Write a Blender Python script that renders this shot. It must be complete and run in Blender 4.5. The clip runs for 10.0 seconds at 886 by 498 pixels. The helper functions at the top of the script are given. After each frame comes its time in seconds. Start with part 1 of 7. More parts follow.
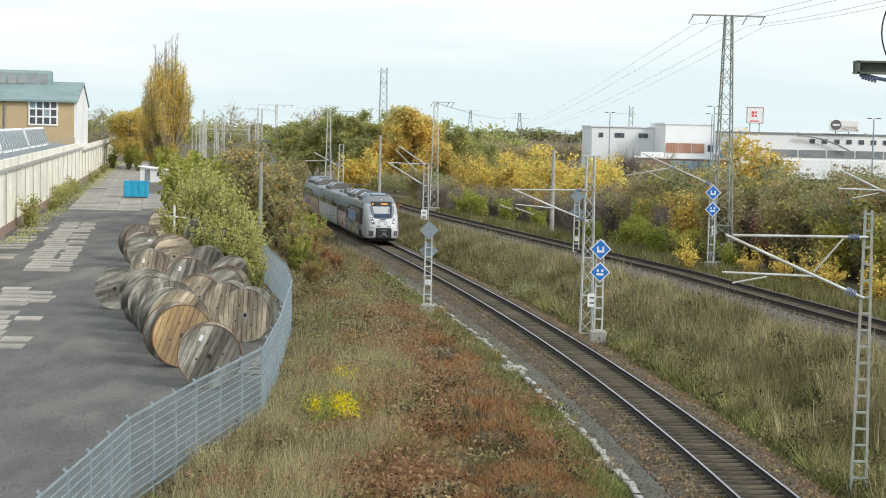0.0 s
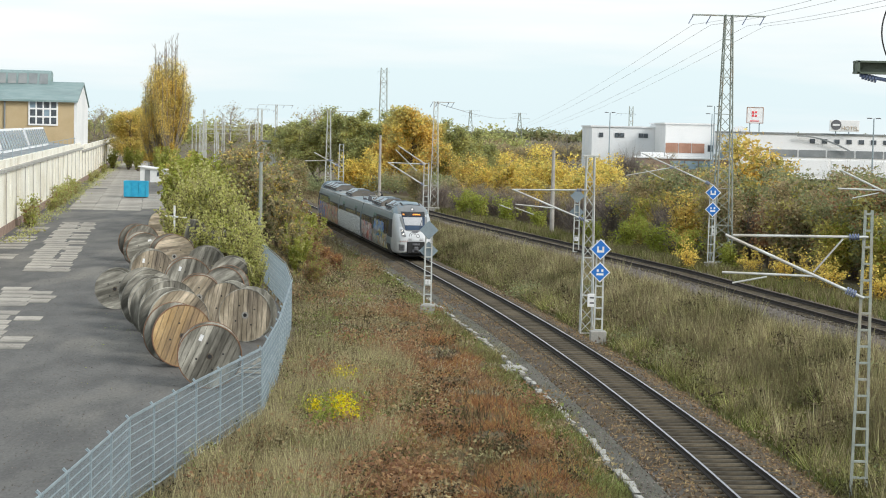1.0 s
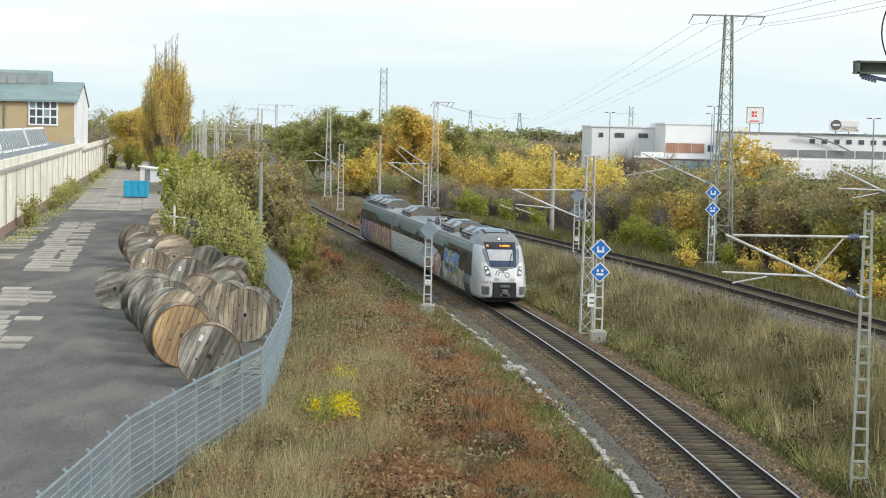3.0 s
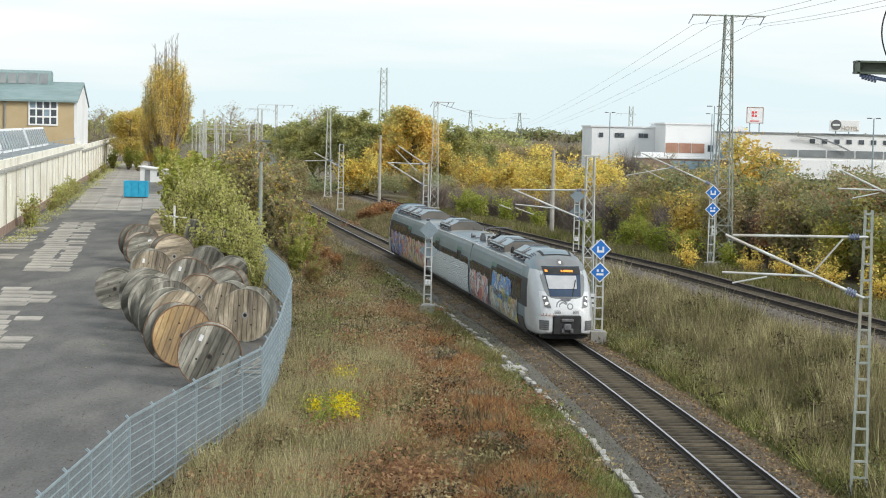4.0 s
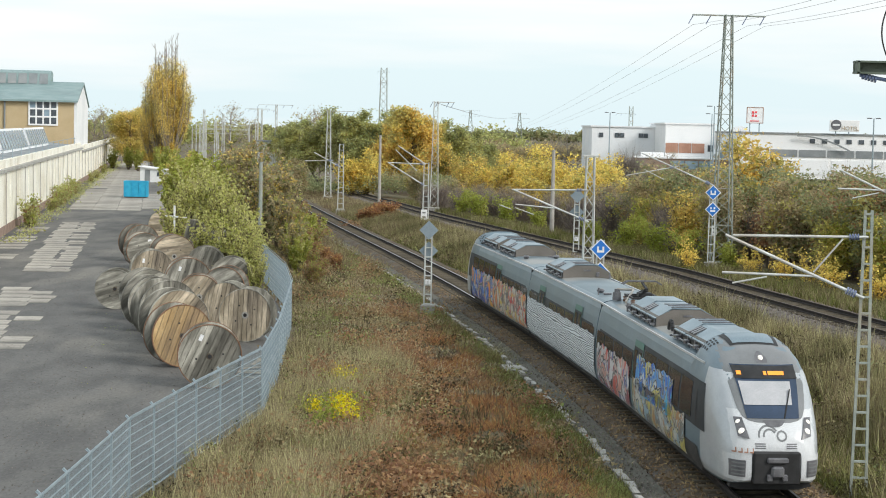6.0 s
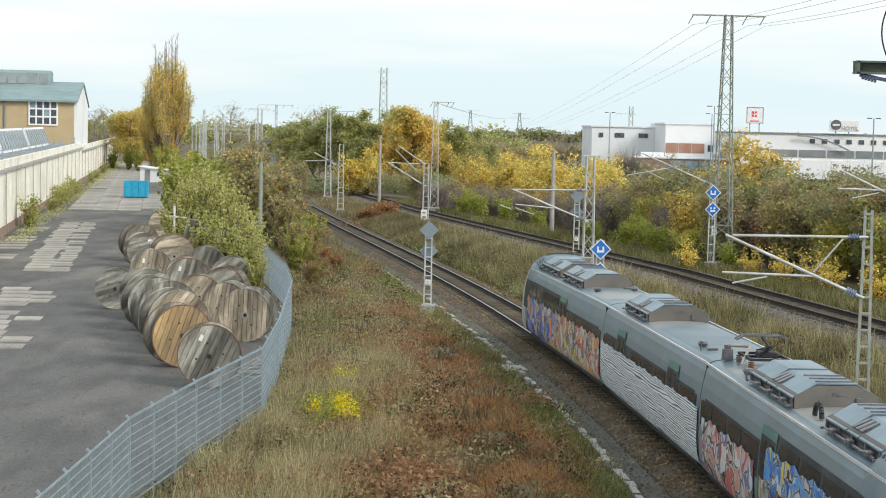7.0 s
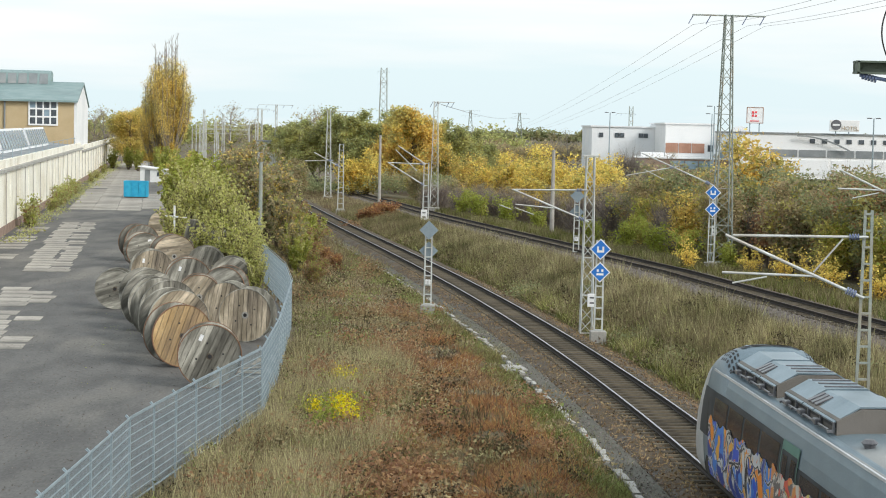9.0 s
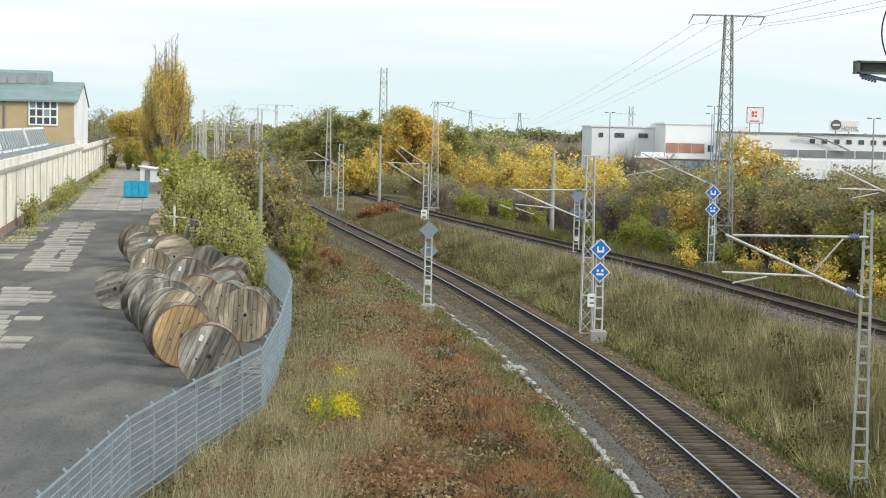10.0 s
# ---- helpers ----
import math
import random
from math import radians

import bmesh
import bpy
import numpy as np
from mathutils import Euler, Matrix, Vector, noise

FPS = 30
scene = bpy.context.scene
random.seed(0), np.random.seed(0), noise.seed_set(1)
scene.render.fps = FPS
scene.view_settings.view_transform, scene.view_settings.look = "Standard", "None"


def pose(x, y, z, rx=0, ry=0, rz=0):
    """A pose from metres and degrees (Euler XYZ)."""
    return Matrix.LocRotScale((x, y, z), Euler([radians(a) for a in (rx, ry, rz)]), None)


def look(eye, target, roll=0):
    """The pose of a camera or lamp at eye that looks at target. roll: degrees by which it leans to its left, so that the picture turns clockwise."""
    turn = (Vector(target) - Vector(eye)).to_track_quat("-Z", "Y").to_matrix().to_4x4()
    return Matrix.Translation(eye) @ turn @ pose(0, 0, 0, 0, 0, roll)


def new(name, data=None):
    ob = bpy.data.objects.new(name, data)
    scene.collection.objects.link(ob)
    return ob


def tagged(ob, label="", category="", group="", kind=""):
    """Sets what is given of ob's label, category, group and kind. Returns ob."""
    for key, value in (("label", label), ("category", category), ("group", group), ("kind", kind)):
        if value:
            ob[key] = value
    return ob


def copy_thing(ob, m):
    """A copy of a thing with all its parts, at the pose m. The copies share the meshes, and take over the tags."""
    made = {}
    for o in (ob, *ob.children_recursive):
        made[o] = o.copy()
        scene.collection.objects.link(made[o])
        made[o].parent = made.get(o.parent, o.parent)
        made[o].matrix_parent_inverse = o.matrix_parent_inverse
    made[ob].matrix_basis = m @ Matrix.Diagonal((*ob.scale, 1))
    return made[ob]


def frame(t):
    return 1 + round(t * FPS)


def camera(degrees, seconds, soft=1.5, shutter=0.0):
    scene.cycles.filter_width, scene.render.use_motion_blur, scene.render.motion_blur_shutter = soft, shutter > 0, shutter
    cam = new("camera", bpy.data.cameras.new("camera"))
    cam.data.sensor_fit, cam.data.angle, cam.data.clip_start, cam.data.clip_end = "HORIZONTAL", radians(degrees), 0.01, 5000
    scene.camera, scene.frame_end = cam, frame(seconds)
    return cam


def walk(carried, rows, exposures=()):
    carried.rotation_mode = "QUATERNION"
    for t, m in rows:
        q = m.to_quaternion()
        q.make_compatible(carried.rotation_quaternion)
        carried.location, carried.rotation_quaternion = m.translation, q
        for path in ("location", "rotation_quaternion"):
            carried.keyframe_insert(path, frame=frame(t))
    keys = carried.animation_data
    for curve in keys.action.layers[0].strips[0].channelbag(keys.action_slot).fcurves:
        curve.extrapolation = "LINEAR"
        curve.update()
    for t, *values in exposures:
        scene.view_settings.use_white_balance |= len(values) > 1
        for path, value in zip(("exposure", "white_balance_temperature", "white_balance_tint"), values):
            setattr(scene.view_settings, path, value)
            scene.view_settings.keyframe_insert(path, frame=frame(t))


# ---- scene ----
from mathutils.bvhtree import BVHTree

# ---- camera: it stands still on a bridge over the line ----
cam = camera(27.125, 10.0, soft=1.0)
EYE = Vector((0, 0, 8.984))
STAND = look(EYE, EYE + Vector((0, 0.99781, -0.06611)), 1.2925)
walk(cam, [(0, STAND), (10, STAND)])

# ---- sky and sun ----
SUN_AZ, SUN_EL = radians(126), radians(32)
world = bpy.data.worlds.new("sky")
scene.world = world
world.use_nodes = True
nt = world.node_tree
nt.nodes.clear()
w_out = nt.nodes.new("ShaderNodeOutputWorld")
w_bg = nt.nodes.new("ShaderNodeBackground")
w_sky = nt.nodes.new("ShaderNodeTexSky")
w_sky.sky_type, w_sky.sun_disc = "NISHITA", False
w_sky.sun_elevation, w_sky.sun_rotation = SUN_EL, SUN_AZ
w_sky.dust_density, w_sky.air_density = 2.0, 1.0
w_co = nt.nodes.new("ShaderNodeTexCoord")
w_map = nt.nodes.new("ShaderNodeMapping")
w_map.inputs["Scale"].default_value = (1.0, 1.0, 9.0)
w_noise = nt.nodes.new("ShaderNodeTexNoise")
w_noise.inputs["Scale"].default_value, w_noise.inputs["Detail"].default_value = 2.2, 5.0
w_ramp = nt.nodes.new("ShaderNodeValToRGB")
w_ramp.color_ramp.elements[0].position, w_ramp.color_ramp.elements[0].color = 0.42, (0.77, 0.91, 0.95, 1)
w_ramp.color_ramp.elements[1].position, w_ramp.color_ramp.elements[1].color = 0.61, (1.0, 1.0, 1.0, 1)
w_gain = nt.nodes.new("ShaderNodeVectorMath")
w_gain.operation = "SCALE"
w_gain.inputs["Scale"].default_value = 11.5
w_mix = nt.nodes.new("ShaderNodeMix")
w_mix.data_type = "RGBA"
w_mix.inputs["Factor"].default_value = 0.86
w_bg.inputs["Strength"].default_value = 0.1
nt.links.new(w_co.outputs["Generated"], w_map.inputs["Vector"])
nt.links.new(w_map.outputs["Vector"], w_noise.inputs["Vector"])
nt.links.new(w_noise.outputs["Fac"], w_ramp.inputs["Fac"])
nt.links.new(w_ramp.outputs["Color"], w_gain.inputs[0])
nt.links.new(w_gain.outputs["Vector"], w_mix.inputs["B"])
nt.links.new(w_sky.outputs["Color"], w_mix.inputs["A"])
nt.links.new(w_mix.outputs["Result"], w_bg.inputs["Color"])
nt.links.new(w_bg.outputs["Background"], w_out.inputs["Surface"])
sun = new("sun", bpy.data.lights.new("sun", "SUN"))
sun.data.energy, sun.data.angle, sun.data.color = 2.2, radians(18), (1.0, 0.96, 0.9)
SUN_DIR = Vector((math.sin(SUN_AZ) * math.cos(SUN_EL), math.cos(SUN_AZ) * math.cos(SUN_EL), math.sin(SUN_EL)))
sun.matrix_world = look(SUN_DIR * 100, (0, 0, 0))
scene.view_settings.exposure = 0.0


# ---- materials ----
def mat(name, a, b, scale=3.0, rough=0.8, metal=0.0, bump=0.2, fine=40.0, c=None, island=0.0, rand=0.0, emit=None, spread=0.25, bump_dist=0.02, stretch=None):
    """Two colours mixed by coarse noise, with a fine grain, a stain colour c, and a bump."""
    m = bpy.data.materials.new(name)
    m.use_nodes = True
    t = m.node_tree
    n, l = t.nodes, t.links
    bs = n["Principled BSDF"]
    bs.inputs["Roughness"].default_value, bs.inputs["Metallic"].default_value = rough, metal
    co = n.new("ShaderNodeTexCoord")
    vec = co.outputs["Object"]
    if stretch:
        mp = n.new("ShaderNodeMapping")
        mp.inputs["Scale"].default_value = stretch
        l.new(vec, mp.inputs["Vector"])
        vec = mp.outputs["Vector"]
    n1, n2 = n.new("ShaderNodeTexNoise"), n.new("ShaderNodeTexNoise")
    n1.inputs["Scale"].default_value, n1.inputs["Detail"].default_value = scale, 6
    n2.inputs["Scale"].default_value, n2.inputs["Detail"].default_value = fine, 3
    l.new(vec, n1.inputs["Vector"]), l.new(vec, n2.inputs["Vector"])
    rp = n.new("ShaderNodeValToRGB")
    rp.color_ramp.elements[0].position, rp.color_ramp.elements[1].position = 0.5 - spread / 2, 0.5 + spread / 2
    rp.color_ramp.elements[0].color, rp.color_ramp.elements[1].color = (*a, 1), (*b, 1)
    l.new(n1.outputs["Fac"], rp.inputs["Fac"])
    col = rp.outputs["Color"]
    if c:
        n3, r3, mx = n.new("ShaderNodeTexNoise"), n.new("ShaderNodeValToRGB"), n.new("ShaderNodeMix")
        n3.inputs["Scale"].default_value, n3.inputs["Detail"].default_value = scale * 0.37, 7
        l.new(vec, n3.inputs["Vector"])
        r3.color_ramp.elements[0].position, r3.color_ramp.elements[1].position = 0.5, 0.66
        l.new(n3.outputs["Fac"], r3.inputs["Fac"])
        mx.data_type = "RGBA"
        mx.inputs["B"].default_value = (*c, 1)
        l.new(r3.outputs["Color"], mx.inputs["Factor"]), l.new(col, mx.inputs["A"])
        col = mx.outputs["Result"]
    hsv = n.new("ShaderNodeHueSaturation")
    l.new(col, hsv.inputs["Color"])
    mr = n.new("ShaderNodeMapRange")
    mr.inputs["From Min"].default_value, mr.inputs["From Max"].default_value = 0.25, 0.75
    mr.inputs["To Min"].default_value, mr.inputs["To Max"].default_value = 0.8, 1.2
    l.new(n2.outputs["Fac"], mr.inputs["Value"])
    val = mr.outputs["Result"]
    for amount, node, out in ((island, "ShaderNodeNewGeometry", "Random Per Island"), (rand, "ShaderNodeObjectInfo", "Random")):
        if amount:
            src, m2, mul = n.new(node), n.new("ShaderNodeMapRange"), n.new("ShaderNodeMath")
            m2.inputs["To Min"].default_value, m2.inputs["To Max"].default_value = 1 - amount, 1 + amount
            l.new(src.outputs[out], m2.inputs["Value"])
            mul.operation = "MULTIPLY"
            l.new(val, mul.inputs[0]), l.new(m2.outputs["Result"], mul.inputs[1])
            val = mul.outputs["Value"]
            if amount == island:
                m3 = n.new("ShaderNodeMapRange")
                m3.inputs["To Min"].default_value, m3.inputs["To Max"].default_value = 0.5 - island * 0.05, 0.5 + island * 0.06
                l.new(src.outputs[out], m3.inputs["Value"]), l.new(m3.outputs["Result"], hsv.inputs["Hue"])
    l.new(val, hsv.inputs["Value"])
    l.new(hsv.outputs["Color"], bs.inputs["Base Color"])
    if bump:
        bp = n.new("ShaderNodeBump")
        bp.inputs["Strength"].default_value, bp.inputs["Distance"].default_value = bump, bump_dist
        l.new(n2.outputs["Fac"], bp.inputs["Height"]), l.new(bp.outputs["Normal"], bs.inputs["Normal"])
    if emit:
        bs.inputs["Emission Color"].default_value, bs.inputs["Emission Strength"].default_value = (*emit[:3], 1), emit[3]
    return m


def leafy(name, a, b, c=None, rough=0.65):
    m = mat(name, a, b, scale=0.5, rough=rough, bump=0, fine=6, c=c, island=0.6 if rough > 0.7 else 0.26, spread=0.4)
    n, l = m.node_tree.nodes, m.node_tree.links
    bs = n["Principled BSDF"]
    bs.inputs["Specular IOR Level"].default_value = 0.25
    # light passes through thin leaves
    tr, mx = n.new("ShaderNodeBsdfTranslucent"), n.new("ShaderNodeMixShader")
    mx.inputs["Fac"].default_value = 0.45
    l.new(bs.inputs["Base Color"].links[0].from_socket, tr.inputs["Color"])
    l.new(bs.outputs["BSDF"], mx.inputs[1]), l.new(tr.outputs["BSDF"], mx.inputs[2])
    l.new(mx.outputs["Shader"], n["Material Output"].inputs["Surface"])
    return m


def spray(name, colours, scale=2.2, base=None, bands=False):
    """Sprayed shapes in several flat colours with dark outlines; base shows between them."""
    m = bpy.data.materials.new(name)
    m.use_nodes = True
    n, l = m.node_tree.nodes, m.node_tree.links
    bs = n["Principled BSDF"]
    bs.inputs["Roughness"].default_value = 0.45
    co, mp, nz, add = n.new("ShaderNodeTexCoord"), n.new("ShaderNodeMapping"), n.new("ShaderNodeTexNoise"), n.new("ShaderNodeVectorMath")
    mp.inputs["Scale"].default_value = (0.62, 0.05, 0.56) if not bands else (0.12, 0.05, 1.5)
    l.new(co.outputs["Object"], mp.inputs["Vector"])
    nz.inputs["Scale"].default_value, nz.inputs["Detail"].default_value = 1.7, 2
    l.new(mp.outputs["Vector"], nz.inputs["Vector"])
    add.operation = "MULTIPLY_ADD"
    add.inputs[1].default_value = (0.9, 0.0, 0.9) if not bands else (0.0, 0.0, 0.5)
    l.new(nz.outputs["Color"], add.inputs[0]), l.new(mp.outputs["Vector"], add.inputs[2])
    if bands:
        wv = n.new("ShaderNodeTexWave")
        wv.wave_type, wv.bands_direction = "BANDS", "Z"
        wv.inputs["Scale"].default_value, wv.inputs["Distortion"].default_value, wv.inputs["Detail"].default_value = 3.3, 7.0, 4
        l.new(add.outputs["Vector"], wv.inputs["Vector"])
        rp = n.new("ShaderNodeValToRGB")
        rp.color_ramp.elements[0].color, rp.color_ramp.elements[1].color = (*colours[0], 1), (*colours[1], 1)
        rp.color_ramp.elements[0].position, rp.color_ramp.elements[1].position = 0.2, 0.44
        l.new(wv.outputs["Fac"], rp.inputs["Fac"]), l.new(rp.outputs["Color"], bs.inputs["Base Color"])
        return m
    vo, ve = n.new("ShaderNodeTexVoronoi"), n.new("ShaderNodeTexVoronoi")
    ve.feature = "DISTANCE_TO_EDGE"
    for v in (vo, ve):
        v.inputs["Scale"].default_value = scale
        l.new(add.outputs["Vector"], v.inputs["Vector"])
    sp = n.new("ShaderNodeSeparateColor")
    l.new(vo.outputs["Color"], sp.inputs["Color"])
    rp = n.new("ShaderNodeValToRGB")
    rp.color_ramp.interpolation = "CONSTANT"
    els = rp.color_ramp.elements
    while len(els) < len(colours):
        els.new(0.5)
    for i, cc in enumerate(colours):
        els[i].position, els[i].color = i / len(colours), (*cc, 1)
    l.new(sp.outputs["Red"], rp.inputs["Fac"])
    # smaller fills inside the letters
    v2, r2, s2 = n.new("ShaderNodeTexVoronoi"), n.new("ShaderNodeValToRGB"), n.new("ShaderNodeSeparateColor")
    v2.inputs["Scale"].default_value = scale * 2.9
    l.new(add.outputs["Vector"], v2.inputs["Vector"]), l.new(v2.outputs["Color"], s2.inputs["Color"])
    r2.color_ramp.interpolation = "CONSTANT"
    while len(r2.color_ramp.elements) < len(colours):
        r2.color_ramp.elements.new(0.5)
    for i, cc in enumerate(colours[::-1]):
        r2.color_ramp.elements[i].position, r2.color_ramp.elements[i].color = i / len(colours), (*cc, 1)
    l.new(s2.outputs["Green"], r2.inputs["Fac"])
    gt, m2 = n.new("ShaderNodeMath"), n.new("ShaderNodeMix")
    gt.operation = "GREATER_THAN"
    gt.inputs[1].default_value = 0.62
    l.new(s2.outputs["Blue"], gt.inputs[0])
    m2.data_type = "RGBA"
    l.new(gt.outputs["Value"], m2.inputs["Factor"]), l.new(rp.outputs["Color"], m2.inputs["A"]), l.new(r2.outputs["Color"], m2.inputs["B"])
    col = m2.outputs["Result"]
    # a pale line, then a dark outline
    for width, line in ((0.062, (0.5, 0.5, 0.48)), (0.032, base or (0.03, 0.03, 0.04))):
        lt, mx = n.new("ShaderNodeMath"), n.new("ShaderNodeMix")
        lt.operation = "LESS_THAN"
        lt.inputs[1].default_value = width
        l.new(ve.outputs["Distance"], lt.inputs[0])
        mx.data_type = "RGBA"
        mx.inputs["B"].default_value = (*line, 1)
        l.new(lt.outputs["Value"], mx.inputs["Factor"]), l.new(col, mx.inputs["A"])
        col = mx.outputs["Result"]
    l.new(col, bs.inputs["Base Color"])
    return m


M = {}
M["soil"] = mat("soil", (0.14, 0.115, 0.075), (0.115, 0.105, 0.055), 0.35, 0.95, bump=0.6, fine=9, c=(0.13, 0.08, 0.045), bump_dist=0.1)
M["asphalt"] = mat("asphalt", (0.092, 0.089, 0.085), (0.132, 0.127, 0.12), 0.8, 0.9, bump=0.9, fine=11, c=(0.19, 0.178, 0.158), bump_dist=0.03, stretch=(1, 0.3, 1))
M["concrete_slab"] = mat("concrete_slab", (0.31, 0.285, 0.25), (0.42, 0.385, 0.335), 0.8, 0.9, bump=0.2, fine=8, c=(0.22, 0.205, 0.18), rand=0.2)
M["concrete"] = mat("concrete", (0.34, 0.33, 0.305), (0.46, 0.45, 0.42), 2, 0.9, bump=0.3, fine=30, c=(0.32, 0.31, 0.28))
M["ballast"] = mat("ballast", (0.07, 0.05, 0.03), (0.115, 0.083, 0.05), 1.5, 0.95, bump=1.0, fine=16, c=(0.10, 0.09, 0.08), bump_dist=0.06)
M["ballast_grey"] = mat("ballast_grey", (0.12, 0.10, 0.088), (0.175, 0.15, 0.132), 1.5, 0.95, bump=1.0, fine=12, c=(0.16, 0.13, 0.11), bump_dist=0.08)
M["stone_brown"] = mat("stone_brown", (0.18, 0.125, 0.07), (0.30, 0.205, 0.115), 2, 0.95, bump=0, island=0.35)
M["stone_grey"] = mat("stone_grey", (0.15, 0.13, 0.115), (0.22, 0.195, 0.175), 2, 0.95, bump=0, island=0.35)
M["stone_dark"] = mat("stone_dark", (0.045, 0.045, 0.045), (0.07, 0.07, 0.068), 2, 0.95, bump=0, island=0.35)
M["bed_oily"] = mat("bed_oily", (0.018, 0.014, 0.009), (0.036, 0.028, 0.018), 1.5, 0.9, bump=1.0, fine=16, c=(0.05, 0.042, 0.03), bump_dist=0.05)
M["path"] = mat("path", (0.085, 0.082, 0.066), (0.12, 0.115, 0.096), 0.7, 0.95, bump=0.6, fine=14, c=(0.12, 0.115, 0.075), bump_dist=0.04)
M["sleeper"] = mat("sleeper", (0.052, 0.042, 0.028), (0.10, 0.081, 0.054), 3, 0.9, bump=0.3, fine=30, rand=0.3)
# brown rail sides, taken near black to carry the shadow on them
M["rail_side_shaded"] = mat("rail_side_shaded", (0.016, 0.012, 0.01), (0.03, 0.021, 0.016), 4, 0.85, 0.0, fine=50)
M["rail_head"] = mat("rail_head", (0.36, 0.36, 0.385), (0.48, 0.48, 0.50), 3, 0.36, 1.0, bump=0.02)
M["rail_dull"] = mat("rail_dull", (0.10, 0.07, 0.055), (0.16, 0.12, 0.10), 3, 0.6, 0.4, bump=0.05)
M["galv"] = mat("galv", (0.27, 0.34, 0.38), (0.36, 0.43, 0.47), 3, 0.5, 0.35, bump=0.05)
M["mast_steel"] = mat("mast_steel", (0.27, 0.31, 0.28), (0.36, 0.39, 0.355), 2, 0.6, 0.2, bump=0.1, c=(0.34, 0.31, 0.25))
M["mast_light"] = mat("mast_light", (0.48, 0.50, 0.49), (0.6, 0.62, 0.6), 2, 0.6, 0.1, bump=0.1, c=(0.42, 0.38, 0.33))
M["pole_conc"] = mat("pole_conc", (0.35, 0.33, 0.30), (0.45, 0.43, 0.4), 1.5, 0.9, bump=0.2)
M["sign_blue"] = mat("sign_blue", (0.02, 0.16, 0.55), (0.03, 0.19, 0.6), 2, 0.35, bump=0)
M["sign_white"] = mat("sign_white", (0.78, 0.79, 0.8), (0.85, 0.85, 0.85), 2, 0.4, bump=0)
M["sign_back"] = mat("sign_back", (0.24, 0.30, 0.34), (0.28, 0.34, 0.38), 2, 0.5, 0.3, bump=0)
M["insulator"] = mat("insulator", (0.12, 0.16, 0.28), (0.16, 0.2, 0.34), 3, 0.3, bump=0)
M["beam_green"] = mat("beam_green", (0.10, 0.13, 0.10), (0.15, 0.18, 0.14), 3, 0.6, bump=0.1, c=(0.2, 0.2, 0.17))
M["black"] = mat("black", (0.012, 0.012, 0.013), (0.025, 0.025, 0.027), 4, 0.6, bump=0.1)
M["wood_old"] = mat("wood_old", (0.18, 0.172, 0.143), (0.46, 0.44, 0.38), 3.2, 0.9, bump=0.8, fine=18, rand=0.35, c=(0.1, 0.094, 0.077), stretch=(1, 1, 0.25))
M["wood_new"] = mat("wood_new", (0.42, 0.28, 0.13), (0.58, 0.42, 0.22), 2.0, 0.85, bump=0.4, fine=18, rand=0.22, c=(0.26, 0.18, 0.105), stretch=(1, 1, 0.25))
M["wood_pale"] = mat("wood_pale", (0.27, 0.225, 0.16), (0.58, 0.49, 0.37), 3.2, 0.9, bump=0.5, fine=18, rand=0.34, c=(0.13, 0.108, 0.082), stretch=(1, 1, 0.25))
M["rust_rim"] = mat("rust_rim", (0.16, 0.085, 0.045), (0.24, 0.13, 0.075), 4, 0.8, bump=0.3)
M["bark"] = mat("bark", (0.09, 0.07, 0.05), (0.16, 0.13, 0.10), 3, 0.95, bump=0.6, fine=15)
M["bark_pale"] = mat("bark_pale", (0.22, 0.19, 0.16), (0.32, 0.28, 0.25), 3, 0.95, bump=0.4, fine=15)
M["twig"] = mat("twig", (0.20, 0.165, 0.145), (0.31, 0.26, 0.23), 1.0, 0.95, bump=0, fine=8, island=0.3)
M["leaf_poplar"] = leafy("leaf_poplar", (0.90, 0.68, 0.21), (0.78, 0.63, 0.23), (0.6, 0.55, 0.22))
M["leaf_yellow"] = leafy("leaf_yellow", (0.86, 0.64, 0.15), (0.76, 0.60, 0.18), (0.56, 0.53, 0.19))
M["leaf_gold"] = leafy("leaf_gold", (0.528, 0.444, 0.120), (0.432, 0.396, 0.132), (0.336, 0.324, 0.120))
M["leaf_orange"] = leafy("leaf_orange", (0.86, 0.60, 0.17), (0.72, 0.56, 0.19), (0.52, 0.50, 0.2))
M["leaf_olive"] = leafy("leaf_olive", (0.44, 0.47, 0.19), (0.58, 0.54, 0.22), (0.40, 0.42, 0.19))
M["leaf_green"] = leafy("leaf_green", (0.33, 0.39, 0.08), (0.48, 0.47, 0.1), (0.54, 0.48, 0.13))
M["leaf_dark"] = leafy("leaf_dark", (0.25, 0.29, 0.15), (0.35, 0.35, 0.17), (0.39, 0.33, 0.17))
M["leaf_willow"] = leafy("leaf_willow", (0.62, 0.6, 0.19), (0.78, 0.74, 0.4), (0.46, 0.47, 0.12))
M["leaf_brown"] = leafy("leaf_brown", (0.42, 0.33, 0.195), (0.47, 0.385, 0.22), (0.36, 0.33, 0.175))
M["leaf_red"] = leafy("leaf_red", (0.36, 0.2, 0.115), (0.39, 0.24, 0.125), (0.29, 0.225, 0.12))
M["grass_dry"] = leafy("grass_dry", (0.335, 0.283, 0.165), (0.23, 0.193, 0.1), (0.135, 0.122, 0.055), 0.8)
M["straw"] = leafy("straw", (0.52, 0.44, 0.27), (0.43, 0.36, 0.21), (0.35, 0.3, 0.165), 0.8)
M["grass_fresh"] = leafy("grass_fresh", (0.25, 0.28, 0.09), (0.30, 0.31, 0.115), (0.29, 0.26, 0.11), 0.8)
M["grass_green"] = leafy("grass_green", (0.125, 0.145, 0.038), (0.175, 0.17, 0.05), (0.19, 0.16, 0.065), 0.8)
